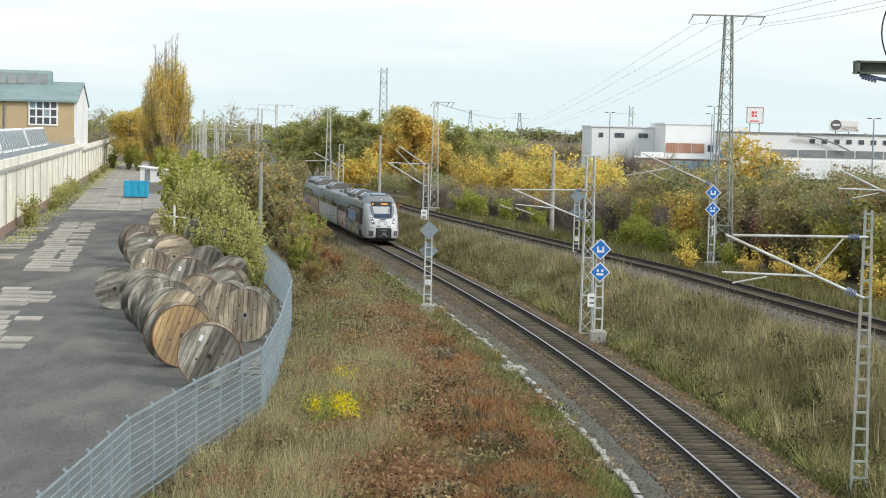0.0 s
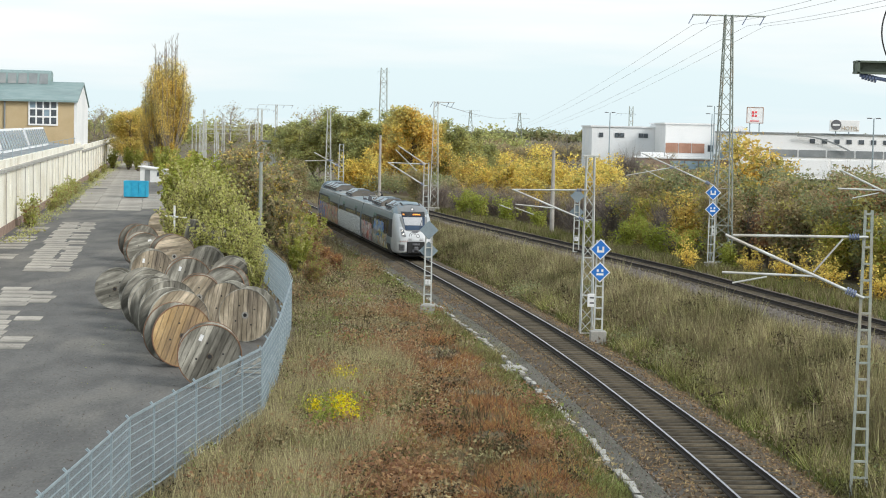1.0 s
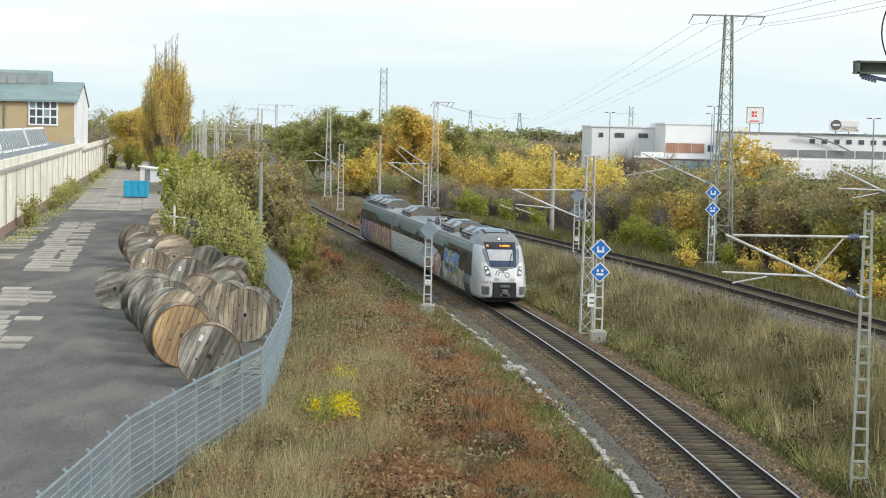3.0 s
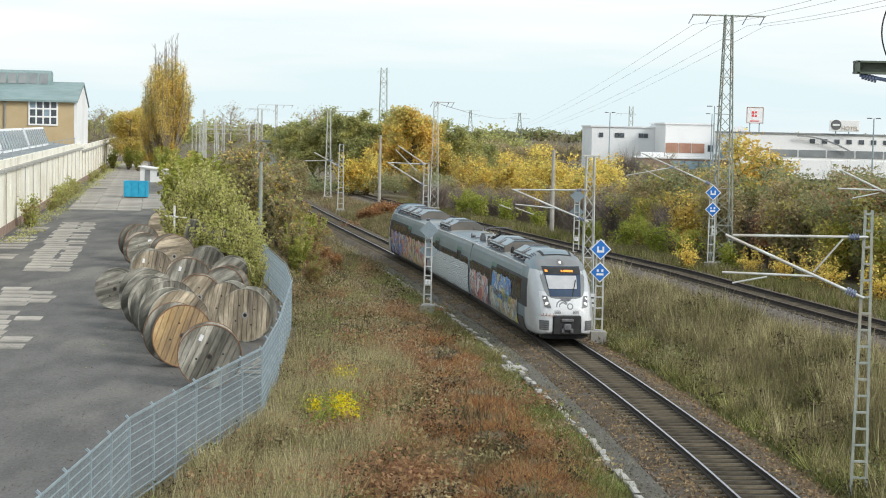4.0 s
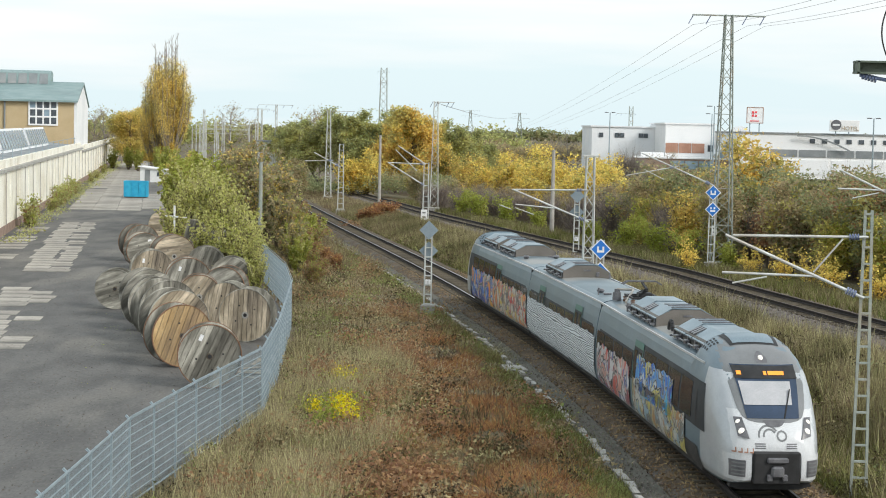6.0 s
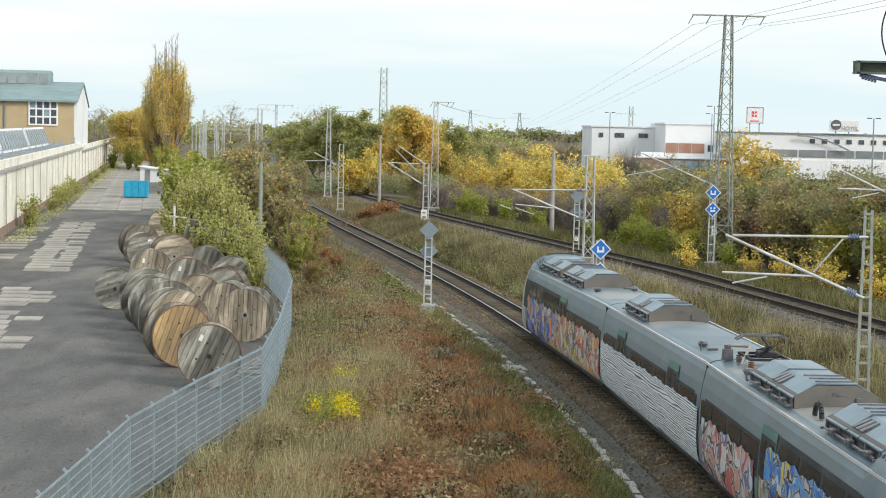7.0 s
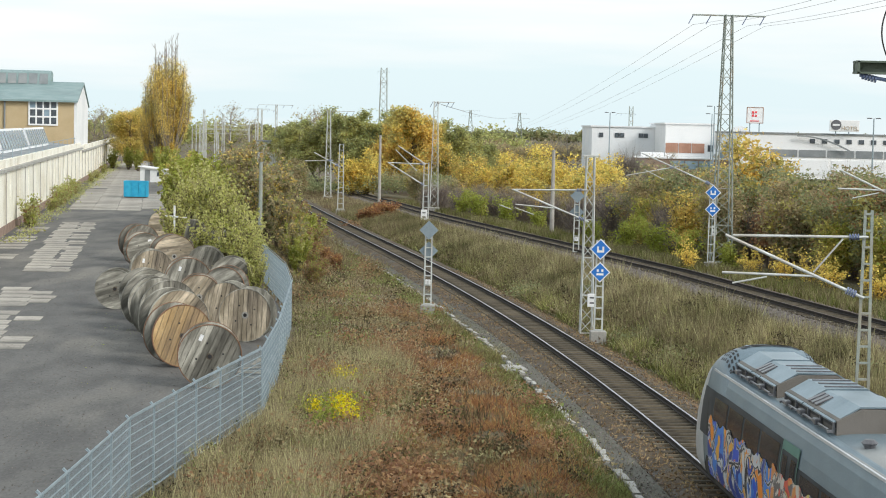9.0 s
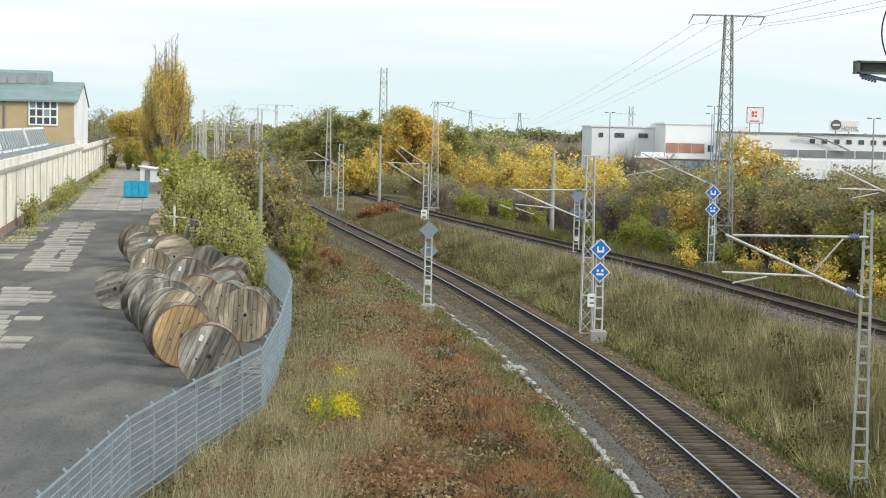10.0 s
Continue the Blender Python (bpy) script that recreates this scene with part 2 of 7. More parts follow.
M["litter"] = leafy("litter", (0.56, 0.48, 0.34), (0.46, 0.39, 0.27), (0.36, 0.28, 0.18), 0.8)
M["grass_low"] = leafy("grass_low", (0.40, 0.39, 0.14), (0.47, 0.43, 0.18), (0.31, 0.3, 0.12), 0.8)
M["weed_rust"] = leafy("weed_rust", (0.43, 0.205, 0.095), (0.36, 0.185, 0.095), (0.26, 0.175, 0.105), 0.8)
M["weed_dark"] = leafy("weed_dark", (0.075, 0.058, 0.036), (0.11, 0.085, 0.05), (0.085, 0.085, 0.04), 0.8)
M["weed_brown"] = leafy("weed_brown", (0.27, 0.205, 0.125), (0.34, 0.27, 0.165), (0.23, 0.2, 0.105), 0.8)
M["flower"] = leafy("flower", (0.85, 0.7, 0.02), (0.75, 0.62, 0.03), None)
M["wall_cream"] = mat("wall_cream", (0.83, 0.80, 0.69), (0.89, 0.87, 0.79), 0.5, 0.9, bump=0.2, fine=12, c=(0.68, 0.63, 0.52))
M["wall_ochre"] = mat("wall_ochre", (0.50, 0.38, 0.22), (0.55, 0.43, 0.26), 0.5, 0.9, bump=0.2)
M["wall_white"] = mat("wall_white", (0.82, 0.83, 0.835), (0.87, 0.87, 0.87), 0.2, 0.8, bump=0.1, c=(0.76, 0.77, 0.775))
M["wall_grey"] = mat("wall_grey", (0.77, 0.795, 0.82), (0.83, 0.84, 0.85), 0.2, 0.8, bump=0.1)
M["brick_red"] = mat("brick_red", (0.36, 0.19, 0.13), (0.42, 0.24, 0.17), 0.6, 0.9, bump=0.2, fine=8)
M["plinth"] = mat("plinth", (0.25, 0.17, 0.13), (0.34, 0.25, 0.2), 1.0, 0.9, bump=0.3)
M["roof_teal"] = mat("roof_teal", (0.20, 0.29, 0.29), (0.26, 0.35, 0.35), 0.5, 0.6, bump=0.1, c=(0.17, 0.24, 0.24))
M["roof_grey"] = mat("roof_grey", (0.19, 0.21, 0.22), (0.25, 0.27, 0.28), 0.5, 0.7, bump=0.2, c=(0.3, 0.31, 0.31))
M["pane"] = mat("pane", (0.05, 0.06, 0.07), (0.10, 0.12, 0.14), 1.2, 0.12, bump=0)
M["pane_light"] = mat("pane_light", (0.2, 0.29, 0.36), (0.3, 0.4, 0.47), 1.2, 0.2, bump=0)
M["skip_blue"] = mat("skip_blue", (0.02, 0.33, 0.55), (0.03, 0.40, 0.62), 2, 0.5, bump=0.1)
M["red_sign"] = mat("red_sign", (0.75, 0.05, 0.06), (0.8, 0.06, 0.07), 2, 0.5, bump=0)
M["train_grey"] = mat("train_grey", (0.155, 0.212, 0.252), (0.19, 0.25, 0.292), 0.8, 0.36, 0.15, bump=0.02, c=(0.168, 0.215, 0.245))
M["train_roof"] = mat("train_roof", (0.13, 0.178, 0.208), (0.178, 0.228, 0.26), 0.5, 0.42, bump=0.05, c=(0.30, 0.30, 0.29))
M["train_white"] = mat("train_white", (0.60, 0.615, 0.635), (0.66, 0.675, 0.69), 1.5, 0.3, bump=0.02, c=(0.55, 0.56, 0.57))
M["train_silver_lit"] = mat("train_silver_lit", (0.45, 0.475, 0.50), (0.51, 0.535, 0.555), 1.2, 0.32, 0.2, bump=0.02)
M["train_dark"] = mat("train_dark", (0.045, 0.05, 0.055), (0.075, 0.08, 0.085), 1, 0.5, bump=0.02)
M["train_mask"] = mat("train_mask", (0.17, 0.178, 0.185), (0.21, 0.218, 0.225), 1, 0.35, bump=0.02)
M["train_glass"] = mat("train_glass", (0.03, 0.034, 0.04), (0.05, 0.055, 0.062), 1, 0.08, bump=0)
M["train_glass"].node_tree.nodes["Principled BSDF"].inputs["Specular IOR Level"].default_value = 0.12
M["train_dark"].node_tree.nodes["Principled BSDF"].inputs["Specular IOR Level"].default_value = 0.12
# dark windscreen glass, its blue stands in for a reflection
M["screen_glass_sheen"] = mat("screen_glass_sheen", (0.022, 0.04, 0.075), (0.035, 0.06, 0.11), 1, 0.08, bump=0)
M["train_door"] = mat("train_door", (0.06, 0.17, 0.14), (0.08, 0.21, 0.17), 1, 0.4, bump=0)
M["hood_top"] = mat("hood_top", (0.17, 0.235, 0.28), (0.26, 0.335, 0.385), 0.8, 0.32, 0.5, bump=0.05)
M["hood_end"] = mat("hood_end", (0.125, 0.115, 0.10), (0.165, 0.15, 0.135), 1, 0.7, bump=0.1)
M["under"] = mat("under", (0.03, 0.028, 0.026), (0.06, 0.055, 0.05), 2, 0.8, bump=0.2)
M["blind"] = mat("blind", (0.40, 0.41, 0.43), (0.46, 0.46, 0.48), 2, 0.5, bump=0)
M["lamp_glass"] = mat("lamp_glass", (0.8, 0.8, 0.75), (0.85, 0.85, 0.8), 2, 0.2, bump=0, emit=(1, 0.93, 0.8, 0.5))
M["lamp_case"] = mat("lamp_case", (0.10, 0.10, 0.11), (0.16, 0.16, 0.17), 4, 0.3, bump=0)
M["led"] = mat("led", (0.5, 0.15, 0.02), (0.6, 0.2, 0.03), 2, 0.5, bump=0, emit=(1.0, 0.35, 0.04, 1.0))
M["art_multi"] = spray("art_multi", [(0.55, 0.12, 0.1), (0.56, 0.56, 0.58), (0.1, 0.14, 0.36), (0.58, 0.42, 0.38), (0.62, 0.62, 0.62), (0.3, 0.1, 0.12), (0.6, 0.3, 0.24)], 3.0)
M["art_blue"] = spray("art_blue", [(0.02, 0.16, 0.6), (0.04, 0.42, 0.75), (0.03, 0.08, 0.35), (0.55, 0.6, 0.62), (0.1, 0.3, 0.65), (0.62, 0.55, 0.1)], 2.8)
M["art_tan"] = spray("art_tan", [(0.48, 0.4, 0.18), (0.55, 0.54, 0.5), (0.4, 0.22, 0.1), (0.18, 0.18, 0.17), (0.55, 0.48, 0.12), (0.28, 0.4, 0.48)], 3.4)
M["art_red"] = spray("art_red", [(0.6, 0.1, 0.06), (0.55, 0.53, 0.48), (0.62, 0.26, 0.08), (0.14, 0.13, 0.13), (0.58, 0.55, 0.5), (0.5, 0.05, 0.05), (0.6, 0.5, 0.12)], 3.2, (0.12, 0.1, 0.1))
M["art_orange"] = spray("art_orange", [(0.75, 0.24, 0.02), (0.03, 0.09, 0.55), (0.72, 0.36, 0.04), (0.02, 0.05, 0.28), (0.5, 0.52, 0.55), (0.05, 0.2, 0.6)], 2.3)
M["art_white"] = spray("art_white", [(0.055, 0.085, 0.105), (0.78, 0.83, 0.86)], bands=True)


# ---- mesh helpers ----
def link(name, bm, material, parent=None, label="", smooth=False):
    me = bpy.data.meshes.new(name)
    bm.to_mesh(me)
    bm.free()
    for m in material if isinstance(material, (list, tuple)) else [material]:
        me.materials.append(m)
    if smooth:
        me.polygons.foreach_set("use_smooth", [True] * len(me.polygons))
    ob = new(name, me)
    ob.parent = parent
    return tagged(ob, label)


def part(name, bm, material, parent, label="", smooth=False):
    return link(name, bm, material, parent, label, smooth)


def thing(name, label, category, m=None, group="", kind=""):
    ob = tagged(new(name), label, category, group, kind)
    if m is not None:
        ob.matrix_world = m
    return ob


def box(bm, c, s, rz=0.0, bevel=0.0, mi=0):
    """A box with its centre c and sizes s."""
    r = bmesh.ops.create_cube(bm, size=1, matrix=Matrix.Translation(c) @ Matrix.Rotation(rz, 4, "Z") @ Matrix.Diagonal((*s, 1)))
    vs = r["verts"]
    fs = {f for v in vs for f in v.link_faces}
    for f in fs:
        f.material_index = mi
    if bevel:
        es = list({e for v in vs for e in v.link_edges})
        bmesh.ops.bevel(bm, geom=es, offset=bevel, segments=1, affect="EDGES")
    return bm


def bar(bm, p, q, w, d=None, mi=0):
    """A square bar from p to q."""
    p, q = Vector(p), Vector(q)
    v = q - p
    m = Matrix.Translation((p + q) / 2) @ v.to_track_quat("Z", "Y").to_matrix().to_4x4() @ Matrix.Diagonal((w, d or w, v.length, 1))
    r = bmesh.ops.create_cube(bm, size=1, matrix=m)
    for f in {f for v in r["verts"] for f in v.link_faces}:
        f.material_index = mi
    return bm


def tube(bm, p, q, r1, r2=None, n=8):
    p, q = Vector(p), Vector(q)
    v = q - p
    m = Matrix.Translation((p + q) / 2) @ v.to_track_quat("Z", "Y").to_matrix().to_4x4()
    bmesh.ops.create_cone(bm, cap_ends=True, segments=n, radius1=r1, radius2=r1 if r2 is None else r2, depth=v.length, matrix=m)
    return bm


def prism(bm, outline, lo, hi, axis="x", mi=0):
    """An outline of (u, v) swept from lo to hi along an axis."""
    put = {"x": lambda u, v, w: (w, u, v), "y": lambda u, v, w: (u, w, v), "z": lambda u, v, w: (u, v, w)}[axis]
    a = [bm.verts.new(put(u, v, lo)) for u, v in outline]
    b = [bm.verts.new(put(u, v, hi)) for u, v in outline]
    n = len(a)
    fs = [bm.faces.new(a), bm.faces.new(b[::-1])] + [bm.faces.new((a[i], b[i], b[(i + 1) % n], a[(i + 1) % n])) for i in range(n)]
    for f in fs:
        f.material_index = mi
    bmesh.ops.recalc_face_normals(bm, faces=fs)
    return bm


def raw(name, verts, faces, material, parent=None, smooth=False, label=""):
    me = bpy.data.meshes.new(name)
    me.from_pydata([tuple(v) for v in verts], [], [tuple(f) for f in faces])
    me.materials.append(material)
    if smooth:
        me.polygons.foreach_set("use_smooth", [True] * len(me.polygons))
    me.update()
    ob = new(name, me)
    ob.parent = parent
    return tagged(ob, label)


def quads(name, v, material, parent=None, tri=False):
    """A mesh of loose quads (n, 4, 3) or triangles (n, 3, 3)."""
    k = v.shape[1]
    me = bpy.data.meshes.new(name)
    n = len(v)
    me.vertices.add(n * k)
    me.vertices.foreach_set("co", v.reshape(-1).astype(np.float32))
    me.loops.add(n * k)
    me.loops.foreach_set("vertex_index", np.arange(n * k, dtype=np.int32))
    me.polygons.add(n)
    me.polygons.foreach_set("loop_start", np.arange(0, n * k, k, dtype=np.int32))
    me.materials.append(material)
    me.update(calc_edges=True)
    me.validate()
    ob = new(name, me)
    ob.parent = parent
    return ob


RNG = np.random.default_rng(7)


def leaves(centres, size, flat=0.5):
    """Small pointed leaves at the centres, turned at random."""
    n = len(centres)
    a = RNG.normal(size=(n, 3))
    a[:, 2] *= 1 - flat
    a /= np.linalg.norm(a, axis=1)[:, None]
    b = np.cross(a, RNG.normal(size=(n, 3)) + np.array((0, 0, 1.2 * flat)))
    b /= np.linalg.norm(b, axis=1)[:, None] + 1e-9
    s = size * RNG.uniform(0.6, 1.35, (n, 1))
    c = np.asarray(centres)
    return np.stack([c - a * s * 0.6 - b * s * 0.3, c + b * s * 0.55, c + a * s * 0.7 - b * s * 0.2], 1)


# ---- lines of the place ----
def cx1(y):
    """The near track's centre line."""
    if y < 44:
        t = y - 44
        return 8.303 - 0.0614 * t - 0.0007 * t * t
    if y > 185:
        return -12.344 - 0.1628 * (y - 185)
    return 3.4570355e-06 * y ** 3 - 0.00154708 * y ** 2 + 0.0547051 * y + 8.597013


def cx2(y):
    """The far track's centre line."""
    if y > 200:
        return -4.046 - 0.1628 * (y - 200)
    return 6.0019e-05 * y * y - 0.186771 * y + 30.9075


def z2(y):
    """The height of the far track's rails."""
    return 1.5 - min(max((y - 100) / 80, 0), 1) * 1.0 - min(max((y - 180) / 60, 0), 1) * 0.5


def wall_x(y):
    return -13.0 - 0.1472 * y


FENCE = [(-7.6, 22.0), (-7.3, 33.5), (-7.2, 42.4), (-6.5, 48.7), (-5.5, 56.3), (-5.75, 64.5), (-6.65, 80.8), (-7.8, 90.5), (-9.9, 102.5), (-12.0, 116.0), (-17.0, 150.0), (-27.0, 190.0)]


def fence_x(y):
    for (xa, ya), (xb, yb) in zip(FENCE, FENCE[1:]):
        if y <= yb:
            return xa + (xb - xa) * (y - ya) / (yb - ya)
    return -27.0 - 0.16 * (y - 190)


def sm(t):
    t = min(max(t, 0.0), 1.0)
    return t * t * (3 - 2 * t)


def ground_z(x, y):
    c1, c2 = cx1(y), cx2(y)
    base = -0.42 + 0.12 * noise.noise((x * 0.23, y * 0.13, 1.7))
    if x < c1 - 2.4:
        z = base + 0.12 * sm((c1 - 2.4 - x) / 3)
        if y < 130 and x > fence_x(y):
            z += 0.14 * noise.noise((x * 0.6, y * 0.4, 4.1))
        if x < fence_x(y):
            z = -0.08
        return z
    if x < c1 + 2.4:
        return -0.5
    top = z2(y) - 0.45
    if x < c2:
        t = (x - c1 - 2.6) / max(c2 - 3.0 - c1 - 2.6, 0.5)
        return -0.45 + (top + 0.45) * sm(t * 1.05) + (0.16 * noise.noise((x * 0.35, y * 0.2, 8.3)) + 0.3 * noise.noise((x * 0.5, y * 0.35, 2.9)) * sm(4 * t) * sm(5 - 5 * t)) * (1 if 0 < t < 1 else 0)
    return top - 0.4 * sm((x - c2 - 3) / 5) + 0.2 * noise.noise((x * 0.15, y * 0.1, 3.3)) * sm((x - c2 - 4) / 6)


def build_ground():
    xs = np.concatenate([np.linspace(-1600, -120, 9)[:-1], np.linspace(-120, -30, 16)[:-1], np.arange(-30, 40, 0.8), np.linspace(40, 140, 16)[1:], np.linspace(140, 1600, 9)[1:]])
    ys = np.concatenate([np.linspace(-300, 0, 9)[:-1], np.arange(0, 200, 1.2), np.linspace(200, 480, 32), np.linspace(480, 4000, 14)[1:]])
    v = [(x, y, ground_z(x, y) if -140 < x < 160 and -40 < y < 600 else -0.3) for y in ys for x in xs]
    n = len(xs)
    f = [(j * n + i, j * n + i + 1, (j + 1) * n + i + 1, (j + 1) * n + i) for j in range(len(ys) - 1) for i in range(n - 1)]
    return tagged(raw("ground", v, f, M["soil"], smooth=True), "uneven ground with dry soil and low growth", "ground", kind="structure")


build_ground()


def strip(name, line, prof, material, y0, y1, step, label, parent=None, zf=lambda y: 0.0):
    """A profile of (offset, height) swept along a line of the plan."""
    v, f, k = [], [], len(prof)
    ys = np.arange(y0, y1 + 0.01, step)
    for j, y in enumerate(ys):
        s = (line(y + 0.5) - line(y - 0.5))
        d = math.hypot(1, s)
        for o, z in prof:
            v.append((line(y) + o / d, y - o * s / d, z + zf(y)))
    for j in range(len(ys) - 1):
        for i in range(k - 1):
            f.append((j * k + i, j * k + i + 1, (j + 1) * k + i + 1, (j + 1) * k + i))
    return raw(name, v, f, material, parent, label=label)


# yard
def build_yard():
    v, f = [], []
    ys = np.arange(16, 440, 2.0)
    for y in ys:
        a, b = wall_x(y) - 0.3, fence_x(y) - (0.25 if y < 112 else 1.0)
        if y > 112:
            b = fence_x(112) - 1.0 - (y - 112) * 0.176
        for i in range(13):
            v.append((a + (b - a) * i / 12, y, 0.0))
    for j in range(len(ys) - 1):
        for i in range(12):
            f.append((j * 13 + i, j * 13 + i + 1, (j + 1) * 13 + i + 1, (j + 1) * 13 + i))
    return tagged(raw("pavement", v, f, M["asphalt"]), "worn grey asphalt of a storage yard with stains", "pavement", kind="structure")


YARD = build_yard()


# ---- tracks ----
def rail_profile(bm, line, off, y0, y1, step, zf, mi_head):
    prof = [(-0.07, -0.165), (-0.07, -0.145), (-0.015, -0.12), (-0.015, -0.04), (-0.035, -0.03), (-0.035, 0.0), (0.035, 0.0), (0.035, -0.03), (0.015, -0.04), (0.015, -0.12), (0.07, -0.145), (0.07, -0.165)]
    rings = []
    for y in np.arange(y0, y1 + 0.01, step):
        s = line(y + 0.5) - line(y - 0.5)
        d = math.hypot(1, s)
        rings.append([bm.verts.new((line(y) + (off + o) / d, y - (off + o) * s / d, z + zf(y))) for o, z in prof])
    for a, b in zip(rings, rings[1:]):
        for i in range(len(prof) - 1):
            f = bm.faces.new((a[i], a[i + 1], b[i + 1], b[i]))
            f.material_index = mi_head if i == 5 else 0


def sleeper_mesh(name):
    bm = bmesh.new()
    prism(bm, [(-0.12, -0.12), (-0.12, 0.0), (-0.075, 0.05), (0.075, 0.05), (0.12, 0.0), (0.12, -0.12)], -1.3, 1.3, "x")
    me = bpy.data.meshes.new(name)
    bm.to_mesh(me)
    bm.free()
    me.materials.append(M["sleeper"])
    return me


def build_track(label, line, zf, y0, y1, head, near=None, ballast="ballast", drop=0.0):
    t = thing("railway_track", label, "track", kind="structure")
    for off in (-0.7535, 0.7535):
        bm = bmesh.new()
        rail_profile(bm, line, off, y0, y1, 2.0, zf, 1)
        part("rail", bm, [M["rail_side_shaded"], M[head]], t)
    bed = strip("ballast_bed", line, [(-2.6 - drop * 3, -0.55 - drop), (-1.9, -0.31), (-1.5, -0.225), (-0.9, -0.23), (0, -0.26), (0.9, -0.23), (1.5, -0.225), (1.9, -0.31), (2.6 + drop * 3, -0.55 - drop)], M[ballast], y0, y1, 1.0, "", t, zf)
    tagged(bed, kind="stuff")
    tagged(strip("oily_bed", line, [(-0.68, -0.222), (0, -0.244), (0.68, -0.222)], M["bed_oily"], y0, y1, 1.0, "", t, zf), kind="stuff")
    me = sleeper_mesh("sleeper")
    rest = []
    y = y0
    while y < y1:
        s = line(y + 0.5) - line(y - 0.5)
        m = Matrix.Translation((line(y), y, zf(y) - 0.215)) @ Matrix.Rotation(-math.atan(s), 4, "Z")
        if near and near[0] < y < near[1]:
            ob = new("sleeper", me)
            ob.parent = t
            ob.matrix_basis = m
        else:
            rest.append(m)
        y += 0.63 / math.hypot(1, s)
    base = np.array([v.co[:] for v in me.vertices])
    faces = [tuple(p.vertices) for p in me.polygons]
    vs, fs = [], []
    for m in rest:
        a = np.array(m)
        k = len(vs)
        vs.extend(base @ a[:3, :3].T + a[:3, 3])
        fs.extend(tuple(k + i for i in f) for f in faces)
    if vs:
        tagged(raw("sleepers", vs, fs, M["sleeper"], t), kind="stuff")
    return t


# ---- the train ----
STATIONS = [(0.0, 0.74, 0.62, 1.42), (0.07, 0.95, 0.5, 1.66), (0.22, 1.12, 0.42, 1.9), (0.45, 1.23, 0.38, 2.17), (0.75, 1.32, 0.36, 2.52), (1.1, 1.38, 0.35, 2.9), (1.5, 1.425, 0.35, 3.24), (2.0, 1.45, 0.35, 3.53), (2.5, 1.46, 0.35, 3.76), (3.1, 1.46, 0.35, 3.93), (3.7, 1.46, 0.35, 4.0), (3.95, 1.46, 0.35, 3.9), (4.5, 1.46, 0.35, 3.36), (5.0, 1.46, 0.35, 3.36)]
ROOF = 3.36


def section(w, zb, zt, soft=0.0):
    """Half the outline of the body from the sill over the gutter to the middle of the roof; soft rounds the upper part for the nose."""
    zg = min(3.22, zb + (zt - zb) * 0.88)
    pts = [(w * a, zb + (zg - zb) * b) for a, b in ((0.9, 0), (0.97, 0.1), (1, 0.3), (1, 0.5), (0.985, 0.7), (0.945, 0.86), (0.89, 1.0))]
    for k in range(1, 6):
        a = k / 5 * math.pi / 2
        pts.append((w * 0.87 * math.cos(a) ** 0.75, zg + (zt - zg) * math.sin(a) ** (0.45 if zt < 3.5 else 0.8)))
    if soft:
        zm = zb + 0.3 * (zt - zb)
        out = []
        for i, (y, z) in enumerate(pts):
            if i >= 3:
                a = (i - 2) / 9 * math.pi / 2
                ye, ze = w * math.cos(a) ** 0.62, zm + (zt - zm) * math.sin(a) ** 0.8
                y, z = y + (ye - y) * soft, z + (ze - z) * soft
            out.append((y, z))
        pts = out
    return pts


def body_mesh(length, nose):
    st = STATIONS + [(length - 0.11, 1.46, 0.35, ROOF)] if nose else [(0.11, 1.46, 0.35, ROOF), (length - 0.11, 1.46, 0.35, ROOF)]
    bm = bmesh.new()
    rings = []
    for x, w, zb, zt in st:
        h = section(w, zb, zt, max(0.0, 1 - x / 3.4) * 0.9 if nose else 0.0)
        full = [(y, z) for y, z in h] + [(-y, z) for y, z in h[-2::-1]]
        rings.append([bm.verts.new((x, y, z)) for y, z in full])
    for a, b in zip(rings, rings[1:]):
        for i in range(len(a) - 1):
            f = bm.faces.new((a[i], a[i + 1], b[i + 1], b[i]))
            f.smooth = nose and b[i].co.x < 4.0
        bm.faces.new((a[-1], a[0], b[0], b[-1]))
    bm.faces.new(rings[0])
    bm.faces.new(rings[-1][::-1])
    bmesh.ops.recalc_face_normals(bm, faces=bm.faces)
    return bm


def inside(poly, u, v):
    c = False
    for (a, b), (p, q) in zip(poly, poly[1:] + poly[:1]):
        if (b > v) != (q > v) and u < (p - a) * (v - b) / (q - b) + a:
            c = not c
    return c


